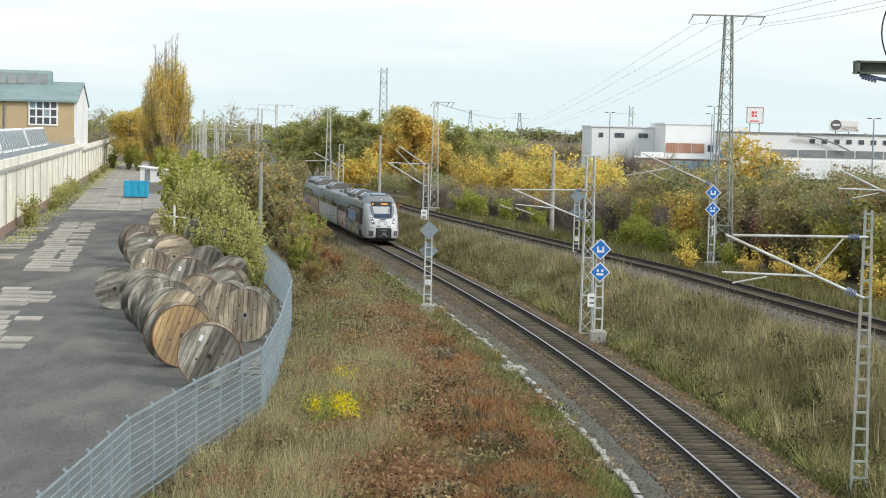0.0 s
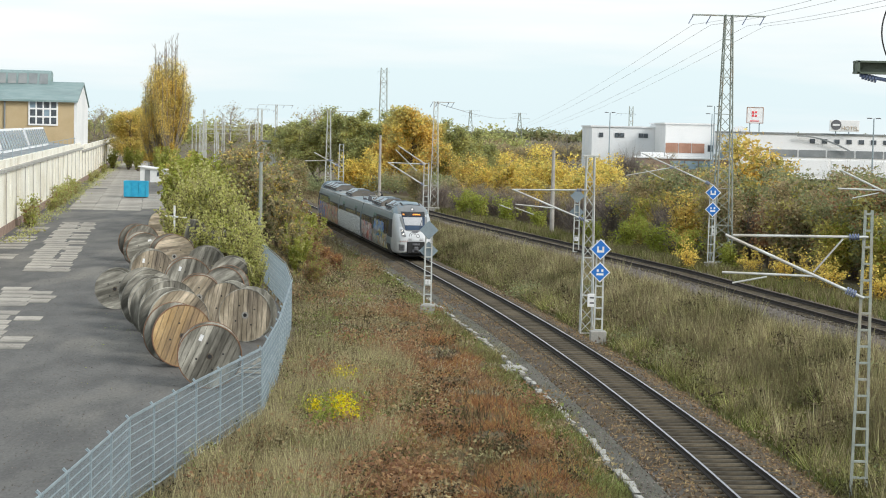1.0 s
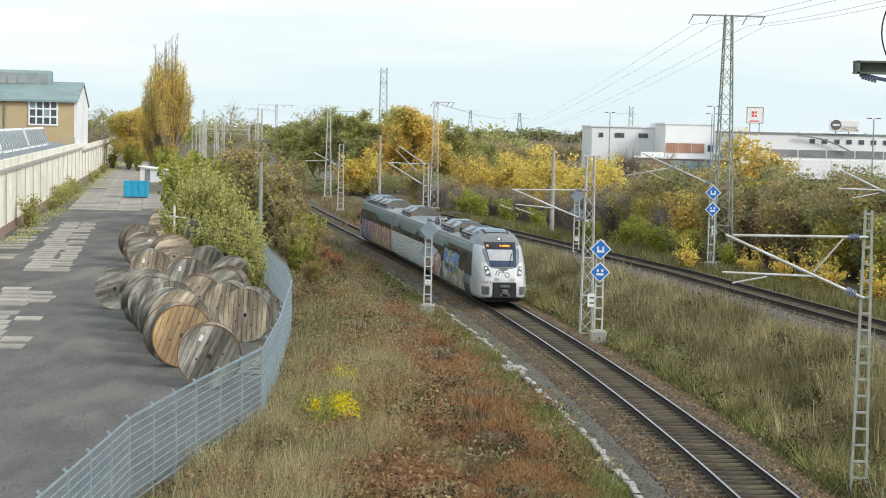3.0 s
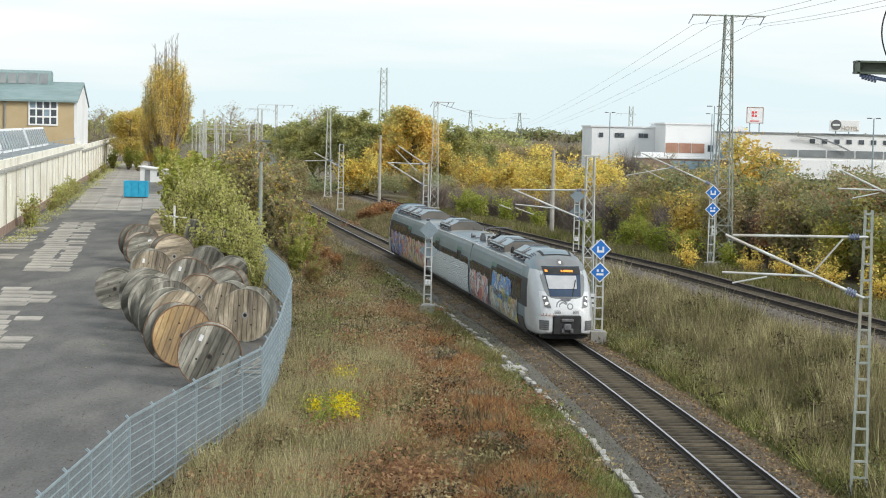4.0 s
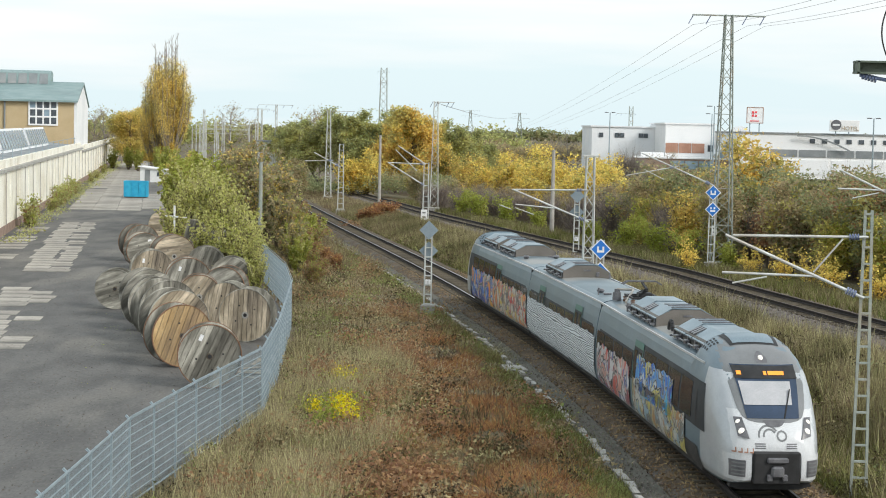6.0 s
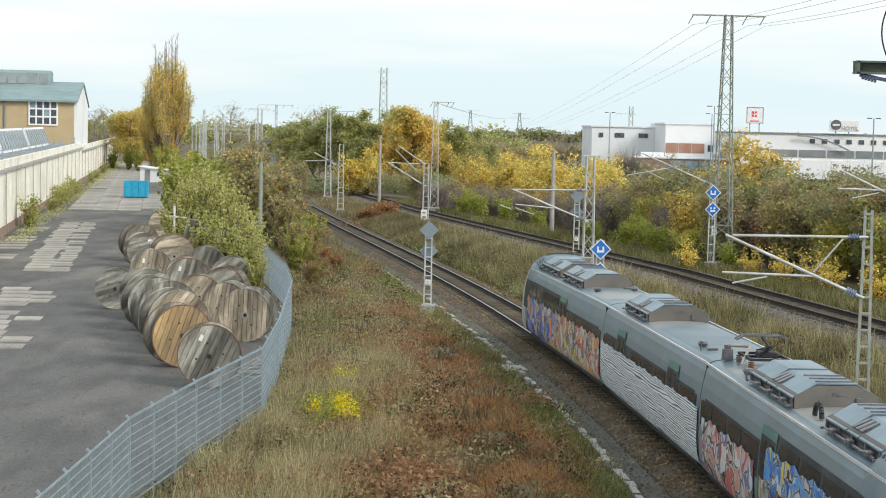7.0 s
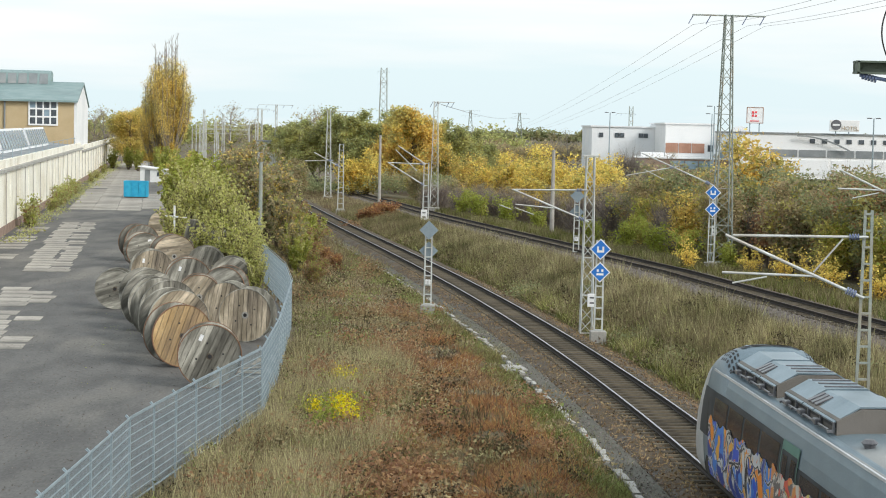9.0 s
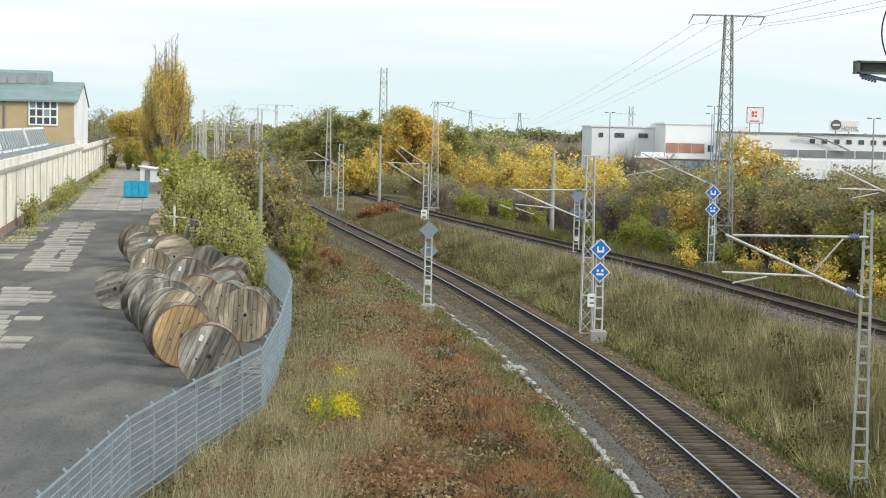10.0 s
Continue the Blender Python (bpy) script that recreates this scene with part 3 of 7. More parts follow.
def skin(name, tree, poly, material, parent, axis, side, off=0.012, nu=14, nv=8, label="", ragged=0.0):
    """A thin shell laid on the body inside a four-cornered outline; axis x: seen from ahead (u = y, v = z); y: from the side (u = x, v = z); z: from above (u = x, v = y)."""
    p = [Vector((*q, 0)) for q in poly]
    if axis == "x":
        off *= 2.2
    v = []
    for j in range(nv + 1):
        for i in range(nu + 1):
            a, b = i / nu, j / nv
            if ragged:
                b *= 1 - ragged * (0.5 + 0.5 * math.sin(i * 0.9 + poly[0][0]) * math.sin(i * 0.37 + 1.3))
            q = (p[0] * (1 - a) + p[1] * a) * (1 - b) + (p[3] * (1 - a) + p[2] * a) * b
            o, d = {"x": ((-3, q.x, q.y), (1, 0, 0)), "y": ((q.x, side * 4, q.y), (0, -side, 0)), "z": ((q.x, q.y, 9), (0, 0, -1))}[axis]
            hit = tree.ray_cast(Vector(o), Vector(d))
            if hit[0] is None:
                v.append(None)
            else:
                v.append(hit[0] - Vector(d) * off)
    f = []
    for j in range(nv):
        for i in range(nu):
            k = (j * (nu + 1) + i, j * (nu + 1) + i + 1, (j + 1) * (nu + 1) + i + 1, (j + 1) * (nu + 1) + i)
            if all(v[t] is not None for t in k):
                f.append(k)
    v = [t if t is not None else Vector((0, 0, 1.5)) for t in v]
    return raw(name, v, f, material, parent, smooth=True, label=label)


def rows_skin(name, tree, rows, material, parent, off=0.02, nu=24, label=""):
    """A shell laid on the front from rows of (height, half width), bottom first."""
    v = []
    for z, w in rows:
        for i in range(nu + 1):
            hit = tree.ray_cast(Vector((-3, w * (2 * i / nu - 1), z)), Vector((1, 0, 0)))[0]
            v.append(None if hit is None else hit - Vector((off, 0, 0)))
    f = []
    for j in range(len(rows) - 1):
        for i in range(nu):
            k = (j * (nu + 1) + i, j * (nu + 1) + i + 1, (j + 1) * (nu + 1) + i + 1, (j + 1) * (nu + 1) + i)
            if all(v[t] is not None for t in k):
                f.append(k)
    return raw(name, [t or Vector((0, 0, 1.5)) for t in v], f, material, parent, smooth=True, label=label)


def hood(car, x0, x1, name="roof_unit", flip=False):
    """A roof unit: brown ends, dark framed flanks and folded metal covers with louvres."""
    z0, zs, zt = ROOF - 0.06, ROOF + 0.26, ROOF + 0.5
    bm = bmesh.new()
    prism(bm, [(-0.98, z0), (-0.98, zs), (-0.46, zt), (0.46, zt), (0.98, zs), (0.98, z0)], x0, x1, "x")
    ob = part(name, bm, M["hood_end"], car)
    cuts = (0.0, 0.38, 0.6, 1.0) if flip else (0.0, 0.4, 0.62, 1.0)
    for i, (ca, cb) in enumerate(zip(cuts, cuts[1:])):
        a, b = x0 + 0.02 + (x1 - x0 - 0.04) * ca, x0 + 0.02 + (x1 - x0 - 0.04) * cb - 0.07
        up = 0.05 if i != 1 else 0.025
        bm = bmesh.new()
        rim = [(-1.03, zs - 0.04), (-0.47, zt + up), (0.47, zt + up), (1.03, zs - 0.04)]
        low = [(y, z - 0.035) for y, z in rim[::-1]]
        prism(bm, rim + low, a, b, "x")
        cv = part("cover", bm, M["hood_top"], ob)
        # pressed ridges across the cover, or louvres in its slope
        for r in range(3):
            x = a + (b - a) * (r + 0.5) / 3
            bm = bmesh.new()
            if i == 1:
                bm.free()
                for s in (-1, 1):
                    bm = bmesh.new()
                    bar(bm, (x, s * 0.93, zs + 0.03 + up), (x, s * 0.56, zt - 0.04 + up), (b - a) * 0.2, 0.03)
                    part("louvre", bm, M["lamp_case"], ob)
            elif (i == 2) != flip:
                bar(bm, (x, -0.45, zt + up + 0.012), (x, 0.45, zt + up + 0.012), 0.05, 0.03)
                part("ridge", bm, M["lamp_case"], ob)
            else:
                bm.free()
    for s in (-1, 1):
        bm = bmesh.new()
        box(bm, ((x0 + x1) / 2, s * 0.985, (z0 + zs) / 2 + 0.06), (x1 - x0 - 0.12, 0.04, zs - z0 - 0.22))
        part("flank", bm, M["black"], ob)
        for k in range(5):
            bm = bmesh.new()
            xx = x0 + 0.1 + k * (x1 - x0 - 0.2) / 4
            bar(bm, (xx, s * 1.02, z0 + 0.05), (xx, s * 1.02, zs - 0.04), 0.07, 0.05)
            bar(bm, (xx, s * 1.0, z0 + 0.1), (xx, s * 1.16, z0 + 0.08), 0.08, 0.05)
            part("stay", bm, M["lamp_case"], ob)
        bm = bmesh.new()
        tube(bm, (x0 + 0.2, s * 1.1, z0 + 0.1), (x1 - 0.2, s * 1.1, z0 + 0.1), 0.03, n=6)
        for k in range(3):
            box(bm, (x0 + 0.6 + k * 1.3, s * 1.1, z0 + 0.13), (0.26, 0.14, 0.12), bevel=0.02)
        part("cable_run", bm, M["lamp_case"], ob)
    bm = bmesh.new()
    box(bm, (x0 - 0.005, -0.05, z0 + 0.36), (0.02, 0.3, 0.06))
    box(bm, (x0 - 0.02, -0.5, z0 + 0.2), (0.06, 0.14, 0.18), bevel=0.02)
    part("lifting_eye", bm, M["lamp_case"], ob)
    return ob


def vents(car, spots):
    """Mushroom vents, a small aerial and a flat hatch on the roof."""
    for x, y in spots:
        bm = bmesh.new()
        tube(bm, (x, y, ROOF - 0.02), (x, y, ROOF + 0.08), 0.1, 0.16, 12)
        tube(bm, (x, y, ROOF + 0.08), (x, y, ROOF + 0.15), 0.18, 0.1, 12)
        part("roof_vent", bm, M["lamp_case"], car)
    x, y = spots[-1]
    bm = bmesh.new()
    box(bm, (x - 0.8, y - 0.1, ROOF + 0.02), (0.24, 0.3, 0.07), bevel=0.02)
    tube(bm, (x - 1.1, y + 0.3, ROOF), (x - 1.1, y + 0.3, ROOF + 0.24), 0.025, n=6)
    box(bm, (x - 1.1, y + 0.3, ROOF + 0.25), (0.12, 0.06, 0.05))
    part("aerial", bm, M["lamp_case"], car)


def bogie(car, x):
    bm = bmesh.new()
    box(bm, (x, 0, 0.62), (3.4, 2.1, 0.34), bevel=0.05)
    for s in (-1, 1):
        box(bm, (x, s * 1.05, 0.55), (2.9, 0.16, 0.26), bevel=0.04)
        for dx in (-1.25, 1.25):
            box(bm, (x + dx, s * 1.08, 0.45), (0.34, 0.26, 0.3), bevel=0.04)
    b = part("bogie", bm, M["under"], car)
    for dx in (-1.25, 1.25):
        for s in (-1, 1):
            bm = bmesh.new()
            tube(bm, (x + dx, s * 0.70, 0.42), (x + dx, s * 0.83, 0.42), 0.42, n=24)
            tube(bm, (x + dx, s * 0.83, 0.42), (x + dx, s * 0.87, 0.42), 0.16, n=12)
            part("wheel", bm, M["under"], b)


def side_band(car, tree, x0, x1, side, z0=1.45, z1=2.36):
    skin("window_band", tree, [(x0, z0), (x1, z0), (x1, z1), (x0, z1)], M["train_dark"], car, "y", side, 0.01, max(4, int((x1 - x0) * 1.5)), 6)


def door(car, tree, x, side, width=1.3):
    d = skin("door", tree, [(x - width / 2, 0.5), (x + width / 2, 0.5), (x + width / 2, 2.75), (x - width / 2, 2.75)], M["train_dark"], car, "y", side, 0.022, 6, 10)
    skin("door_header", tree, [(x - width / 2, 2.55), (x + width / 2, 2.55), (x + width / 2, 2.76), (x - width / 2, 2.76)], M["train_door"], d, "y", side, 0.03, 4, 2)
    for a in (-1, 1):
        skin("door_pane", tree, [(x + a * width * 0.25 - 0.2, 1.3), (x + a * width * 0.25 + 0.2, 1.3), (x + a * width * 0.25 + 0.2, 2.45), (x + a * width * 0.25 - 0.2, 2.45)], M["train_glass"], d, "y", side, 0.032, 3, 6)
        skin("door_edge", tree, [(x + a * width * 0.5 - 0.03, 0.5), (x + a * width * 0.5 + 0.03, 0.5), (x + a * width * 0.5 + 0.03, 2.75), (x + a * width * 0.5 - 0.03, 2.75)], M["train_door"], d, "y", side, 0.03, 1, 8)
    return d


def panes(car, tree, spans, side, z0=1.6, z1=2.28):
    for a, b in spans:
        skin("window_pane", tree, [(a, z0), (b, z0), (b, z1), (a, z1)], M["train_glass"], car, "y", side, 0.02, max(3, int((b - a) * 2)), 4)


def roof_line(car, x0, x1):
    for s in (-1, 1):
        bm = bmesh.new()
        box(bm, ((x0 + x1) / 2, s * 1.285, 3.235), (x1 - x0, 0.05, 0.06))
        part("gutter", bm, M["train_white"], car)


def end_car(train, art, hoods, lamps=True):
    L = 20.05
    car = new("end_car")
    car.parent = train
    bm = body_mesh(L, True)
    tree = BVHTree.FromBMesh(bm)
    part("body", bm, M["train_grey"], car)
    # white front
    for nm, poly in (("front_panel", [(-1.4, 0.45), (1.4, 0.45), (1.24, 2.3), (-1.24, 2.3)]),):
        skin(nm, tree, poly, M["train_white"], car, "x", 1, 0.008, 60, 30)
    # silver of the nose, lightened past the side grey for how light falls
    for s in (-1, 1):
        skin("front_cheek", tree, [(0.12, 0.42), (2.5, 0.42), (2.45, 3.2), (0.5, 3.2)], M["train_silver_lit"], car, "y", s, 0.012, 36, 40)
    rows_skin("windscreen_mask", tree, [(2.0, 0.45), (2.04, 0.66), (2.12, 0.8), (2.3, 0.9), (2.6, 0.97), (2.9, 1.02), (3.2, 1.06), (3.4, 1.08), (3.6, 1.06), (3.75, 1.0), (3.85, 0.9), (3.92, 0.75)], M["train_mask"], car, 0.026, 32)
    scr = skin("windscreen", tree, [(-0.7, 2.1), (0.7, 2.1), (0.88, 3.36), (-0.88, 3.36)], M["screen_glass_sheen"], car, "x", 1, 0.02, 14, 14)
    skin("sun_blind", tree, [(-0.56, 2.42), (0.72, 2.42), (0.78, 2.98), (-0.62, 2.98)], M["blind"], scr, "x", 1, 0.03, 10, 8)
    skin("display", tree, [(-0.84, 3.04), (0.84, 3.04), (0.87, 3.34), (-0.87, 3.34)], M["black"], scr, "x", 1, 0.03, 10, 3)
    for a, b in ((0.66, 0.78), (-0.02, 0.06), (-0.5, -0.06)):
        skin("display_text", tree, [(a, 3.13), (b, 3.13), (b, 3.22), (a, 3.22)], M["led"], scr, "x", 1, 0.04, 3, 1)
    bm = bmesh.new()
    bar(bm, (0.36, -0.3, 2.1), (0.9, -0.55, 2.8), 0.03)
    part("wiper", bm, M["black"], car)
    for s in (-1, 1):
        h = skin("headlight", tree, [(s * 0.7, 1.6), (s * 0.98, 1.66), (s * 1.04, 2.12), (s * 0.84, 2.12)], M["lamp_case"], car, "x", 1, 0.03, 5, 7)
        bm = bmesh.new()
        for ly, lz, lr in ((0.86, 1.76, 0.105), (0.92, 1.98, 0.085)):
            hit = tree.ray_cast(Vector((-3, s * ly, lz)), Vector((1, 0, 0)))[0]
            bmesh.ops.create_uvsphere(bm, u_segments=12, v_segments=8, radius=lr, matrix=Matrix.Translation(hit) @ Matrix.Diagonal((0.7, 1, 1, 1)))
        part("lamp_lens", bm, M["lamp_glass" if lamps else "red_sign"], h)
    hit = tree.ray_cast(Vector((-3, 0, 3.5)), Vector((1, 0, 0)))[0]
    bm = bmesh.new()
    bmesh.ops.create_uvsphere(bm, u_segments=12, v_segments=8, radius=0.085, matrix=Matrix.Translation(hit) @ Matrix.Diagonal((1.4, 0.8, 1, 1)))
    part("top_lamp", bm, M["lamp_glass"], car)
    rows_skin("lamp_housing", tree, [(3.4, 0.15), (3.46, 0.17), (3.54, 0.15), (3.62, 0.08), (3.66, 0.02)], M["lamp_case"], car, 0.034, 6)
    rows_skin("wiper_motor", tree, [(1.9, 0.1), (1.94, 0.2), (2.0, 0.26), (2.06, 0.3)], M["lamp_case"], car, 0.036, 8)
    for dy, rr in ((0.16, 0.16), (0.2, 0.25), (-0.16, 0.12)):
        bm = bmesh.new()
        row = []
        for k in range(13):
            an = math.pi * (-0.05 + 0.9 * k / 12) if dy > 0 else math.tau * k / 12.01
            edge = []
            for q in (rr - 0.025, rr + 0.025):
                h = tree.ray_cast(Vector((-3, dy + math.cos(an) * q, 1.68 + math.sin(an) * q)), Vector((1, 0, 0)))[0]
                edge.append(bm.verts.new(h - Vector((0.024, 0, 0))))
            row.append(edge)
        for a, b in zip(row, row[1:]):
            bm.faces.new((a[0], a[1], b[1], b[0]))
        part("emblem", bm, M["train_mask"], car)
    # coupler bay, bumpers, black bar for the shade under the nose
    bm = bmesh.new()
    box(bm, (0.1, 0, 0.86), (0.56, 1.26, 0.86), bevel=0.04)
    bay = part("coupler_bay", bm, M["black"], car)
    bm = bmesh.new()
    tube(bm, (0.2, 0, 0.8), (-0.2, 0, 0.8), 0.12, n=12)
    box(bm, (-0.22, 0, 0.78), (0.2, 0.34, 0.3), bevel=0.05)
    box(bm, (-0.18, 0, 1.08), (0.2, 0.56, 0.14), bevel=0.03)
    box(bm, (-0.2, 0.2, 0.62), (0.12, 0.14, 0.18), bevel=0.02)
    box(bm, (-0.2, -0.2, 0.62), (0.12, 0.14, 0.18), bevel=0.02)
    part("coupler", bm, M["lamp_case"], bay)
    for s in (-1, 1):
        skin("bumper", tree, [(s * 0.66, 0.52), (s * 1.24, 0.52), (s * 1.3, 1.2), (s * 0.66, 1.2)], M["train_white"], car, "x", 1, 0.05, 8, 6)
        g = skin("grille", tree, [(s * 0.82, 0.62), (s * 1.18, 0.62), (s * 1.2, 1.06), (s * 0.82, 1.06)], M["lamp_case"], car, "x", 1, 0.06, 5, 5)
        for k in range(4):
            skin("slat", tree, [(s * 0.85, 0.67 + k * 0.1), (s * 1.15, 0.67 + k * 0.1), (s * 1.15, 0.71 + k * 0.1), (s * 0.85, 0.71 + k * 0.1)], M["train_mask"], g, "x", 1, 0.075, 3, 1)
        for k in range(3):
            skin("vent_slot", tree, [(s * 0.28, 1.36 + k * 0.055), (s * 0.56, 1.36 + k * 0.055), (s * 0.56, 1.385 + k * 0.055), (s * 0.28, 1.385 + k * 0.055)], M["lamp_case"], car, "x", 1, 0.014, 3, 1)
    for k in range(4):
        a = 0.62 + k * 0.14
        skin("scrawl", tree, [(a, 1.25), (a + 0.1, 1.25), (a + 0.1, 1.29), (a, 1.29)], M["brick_red"], car, "x", 1, 0.06, 2, 1)
        skin("scrawl", tree, [(a, 1.25), (a + 0.03, 1.25), (a + 0.03, 1.38), (a, 1.38)], M["brick_red"], car, "x", 1, 0.06, 1, 2)
    # black bar put in for the shadow below the front edge
    bm = bmesh.new()
    prism(bm, [(-1.05, 0.46), (-1.1, 0.26), (-0.8, 0.18), (0.8, 0.18), (1.1, 0.26), (1.05, 0.46)], 0.5, 0.75, "x")
    part("plough", bm, M["black"], car)
    # pale panel on the dome, slotted cowls behind it
    skin("dome_panel", tree, [(2.72, -0.58), (3.62, -0.62), (3.62, 0.62), (2.72, 0.58)], M["hood_top"], car, "z", 1, 0.03, 8, 10)
    skin("dome_frame", tree, [(2.62, -0.68), (3.75, -0.78), (3.75, 0.78), (2.62, 0.68)], M["black"], car, "z", 1, 0.018, 8, 10)
    for s in (-1, 1):
        for k in range(6):
            for r in range(4):
                x, y = 3.0 + k * 0.22 + r * 0.05, s * (0.92 + r * 0.085)
                skin("intake_slot", tree, [(x, y - 0.025), (x + 0.13, y - 0.025), (x + 0.13, y + 0.025), (x, y + 0.025)], M["black"], car, "z", 1, 0.012, 1, 1)
    skin("roof_skin", tree, [(4.5, -1.2), (L - 0.1, -1.2), (L - 0.1, 1.2), (4.5, 1.2)], M["train_roof"], car, "z", 1, 0.006, 12, 12)
    for k, (a, b) in enumerate(hoods):
        hood(car, a, b, flip=k == 1)
    vents(car, ((hoods[1][1] + 1.6, -0.75), (hoods[1][1] + 1.2, 0.8)))
    # pipe hoop between the two roof units
    bm = bmesh.new()
    xm = (hoods[0][1] + hoods[1][0]) / 2
    for r in range(8):
        a, b = math.pi * r / 8, math.pi * (r + 1) / 8
        tube(bm, (xm + 0.3 * math.cos(a), 0.8, ROOF + 0.3 * math.sin(a)), (xm + 0.3 * math.cos(b), 0.8, ROOF + 0.3 * math.sin(b)), 0.06, n=8)
    part("pipe_hoop", bm, M["black"], car)
    DOOR = 11.8
    for s in (-1, 1):
        side_band(car, tree, 3.2, DOOR + 0.6, s, 1.45, 2.74)
        side_band(car, tree, DOOR + 0.6, L - 0.1, s)
        # raked window and door of the cab
        cab = skin("cab_window", tree, [(1.95, 1.45), (3.4, 1.45), (3.4, 2.74), (2.3, 2.74)], M["train_dark"], car, "y", s, 0.022, 8, 6)
        skin("grab_rail", tree, [(2.98, 1.5), (3.04, 1.5), (3.04, 2.5), (2.98, 2.5)], M["black"], cab, "y", s, 0.035, 1, 6)
        panes(car, tree, [(3.7, 5.2), (5.4, 7.0), (7.2, 8.8), (9.0, 10.8)], s, 1.6, 2.6)
        panes(car, tree, [(12.8, 14.4), (14.6, 16.2), (16.4, 18.0), (18.2, 19.7)], s)
        door(car, tree, DOOR, s, 1.45)
        for a, b, za, zb, m in art:
            skin("painted_tag", tree, [(a, za), (b, za), (b, zb), (a, zb)], M[m], car, "y", s, 0.038, int((b - a) * 6) + 2, 6, ragged=0.12)
        # dark patch stands in for the shaded cut-out where the bogie shows
        skin("skirt", tree, [(2.3, 0.36), (6.3, 0.36), (5.8, 0.92), (2.9, 0.92)], M["under"], car, "y", s, 0.02, 4, 2)
    roof_line(car, 2.9, L - 0.05)
    bm = bmesh.new()
    box(bm, (L / 2 + 1.2, 0, 0.33), (L - 3.6, 2.5, 0.24))
    part("underframe", bm, M["under"], car)
    bogie(car, 4.3)
    bogie(car, L)
    return car


def middle_car(train):
    L = 16.1
    car = new("middle_car")
    car.parent = train
    bm = body_mesh(L, False)
    tree = BVHTree.FromBMesh(bm)
    part("body", bm, M["train_grey"], car)
    for s in (-1, 1):
        side_band(car, tree, 0.1, L - 0.1, s)
        panes(car, tree, [(0.5, 2.8), (4.8, 6.5), (6.7, 8.4), (8.6, 10.3), (13.4, 15.6)], s)
        door(car, tree, 3.8, s, 1.45)
        door(car, tree, 12.3, s, 1.45)
        skin("painted_tag", tree, [(0.15, 0.45), (L - 0.15, 0.45), (L - 0.15, 2.05), (0.15, 2.05)], M["art_white"], car, "y", s, 0.038, 90, 6, ragged=0.06)
    skin("roof_skin", tree, [(0.1, -1.2), (L - 0.1, -1.2), (L - 0.1, 1.2), (0.1, 1.2)], M["train_roof"], car, "z", 1, 0.006, 12, 12)
    hood(car, 9.8, 13.8, flip=True)
    vents(car, ((14.9, -0.7), (2.9, 0.75)))
    roof_line(car, 0.05, L - 0.05)
    bm = bmesh.new()
    box(bm, (L / 2, 0, 0.33), (L - 2, 2.5, 0.24))
    part("underframe", bm, M["under"], car)
    # folding bellows towards both neighbours
    for x in (-0.02, L + 0.02):
        bm = bmesh.new()
        for k in range(5):
            box(bm, (x - 0.24 + k * 0.12, 0, 1.8), (0.07, 2.46 + 0.1 * (k % 2), 2.75), bevel=0.02)
        part("bellows", bm, M["black"], car)
    return car


def pantograph(car, x):
    """A half-lowered single-arm pantograph on insulators, with its pipes."""
    z = ROOF + 0.24
    bm = bmesh.new()
    for s in (-1, 1):
        bar(bm, (x - 0.8, s * 0.5, z), (x + 0.8, s * 0.5, z), 0.07)
    for a in (-0.75, 0.0, 0.75):
        bar(bm, (x + a, -0.5, z), (x + a, 0.5, z), 0.07)
    box(bm, (x - 0.3, 0, z + 0.1), (0.5, 0.5, 0.16), bevel=0.03)
    p = part("pantograph", bm, M["black"], car)
    for s in (-1, 1):
        for a in (-0.75, 0.75):
            bm = bmesh.new()
            for k in range(4):
                tube(bm, (x + a, s * 0.5, ROOF + 0.05 * k), (x + a, s * 0.5, ROOF + 0.05 * k + 0.03), 0.085, n=10)
            part("foot", bm, M["rust_rim"], p)
    bm = bmesh.new()
    bar(bm, (x + 0.7, 0, z + 0.06), (x - 0.75, 0, z + 0.32), 0.1)
    bar(bm, (x - 0.75, 0.0, z + 0.32), (x + 0.3, 0.0, z + 0.52), 0.07)
    bar(bm, (x - 0.6, 0.16, z + 0.12), (x - 0.72, 0.05, z + 0.34), 0.05)
    part("arm", bm, M["black"], p)
    bm = bmesh.new()
    for dx in (-0.14, 0.14):
        pts = [(-0.72, 0.42), (-0.52, 0.54), (0.52, 0.54), (0.72, 0.42)]
        for (a, b), (c, d) in zip(pts, pts[1:]):
            bar(bm, (x + 0.3 + dx, a, z + b), (x + 0.3 + dx, c, z + d), 0.045)
    part("collector_head", bm, M["lamp_case"], p)
    bm = bmesh.new()
    tube(bm, (x + 1.1, 0.75, ROOF), (x + 1.1, 0.75, ROOF + 0.3), 0.17, 0.15, 12)
    tube(bm, (x + 1.1, 0.75, ROOF + 0.3), (x + 1.1, 0.75, ROOF + 0.42), 0.1, n=10)
    part("surge_arrester", bm, M["lamp_case"], car)
    bm = bmesh.new()
    tube(bm, (x + 1.1, 0.75, ROOF + 0.4), (x + 0.8, 0.2, ROOF + 0.42), 0.045, n=8)
    tube(bm, (x + 0.8, 0.2, ROOF + 0.42), (x - 0.7, 0.75, ROOF + 0.1), 0.04, n=8)
    part("roof_cable", bm, M["pole_conc"], car)


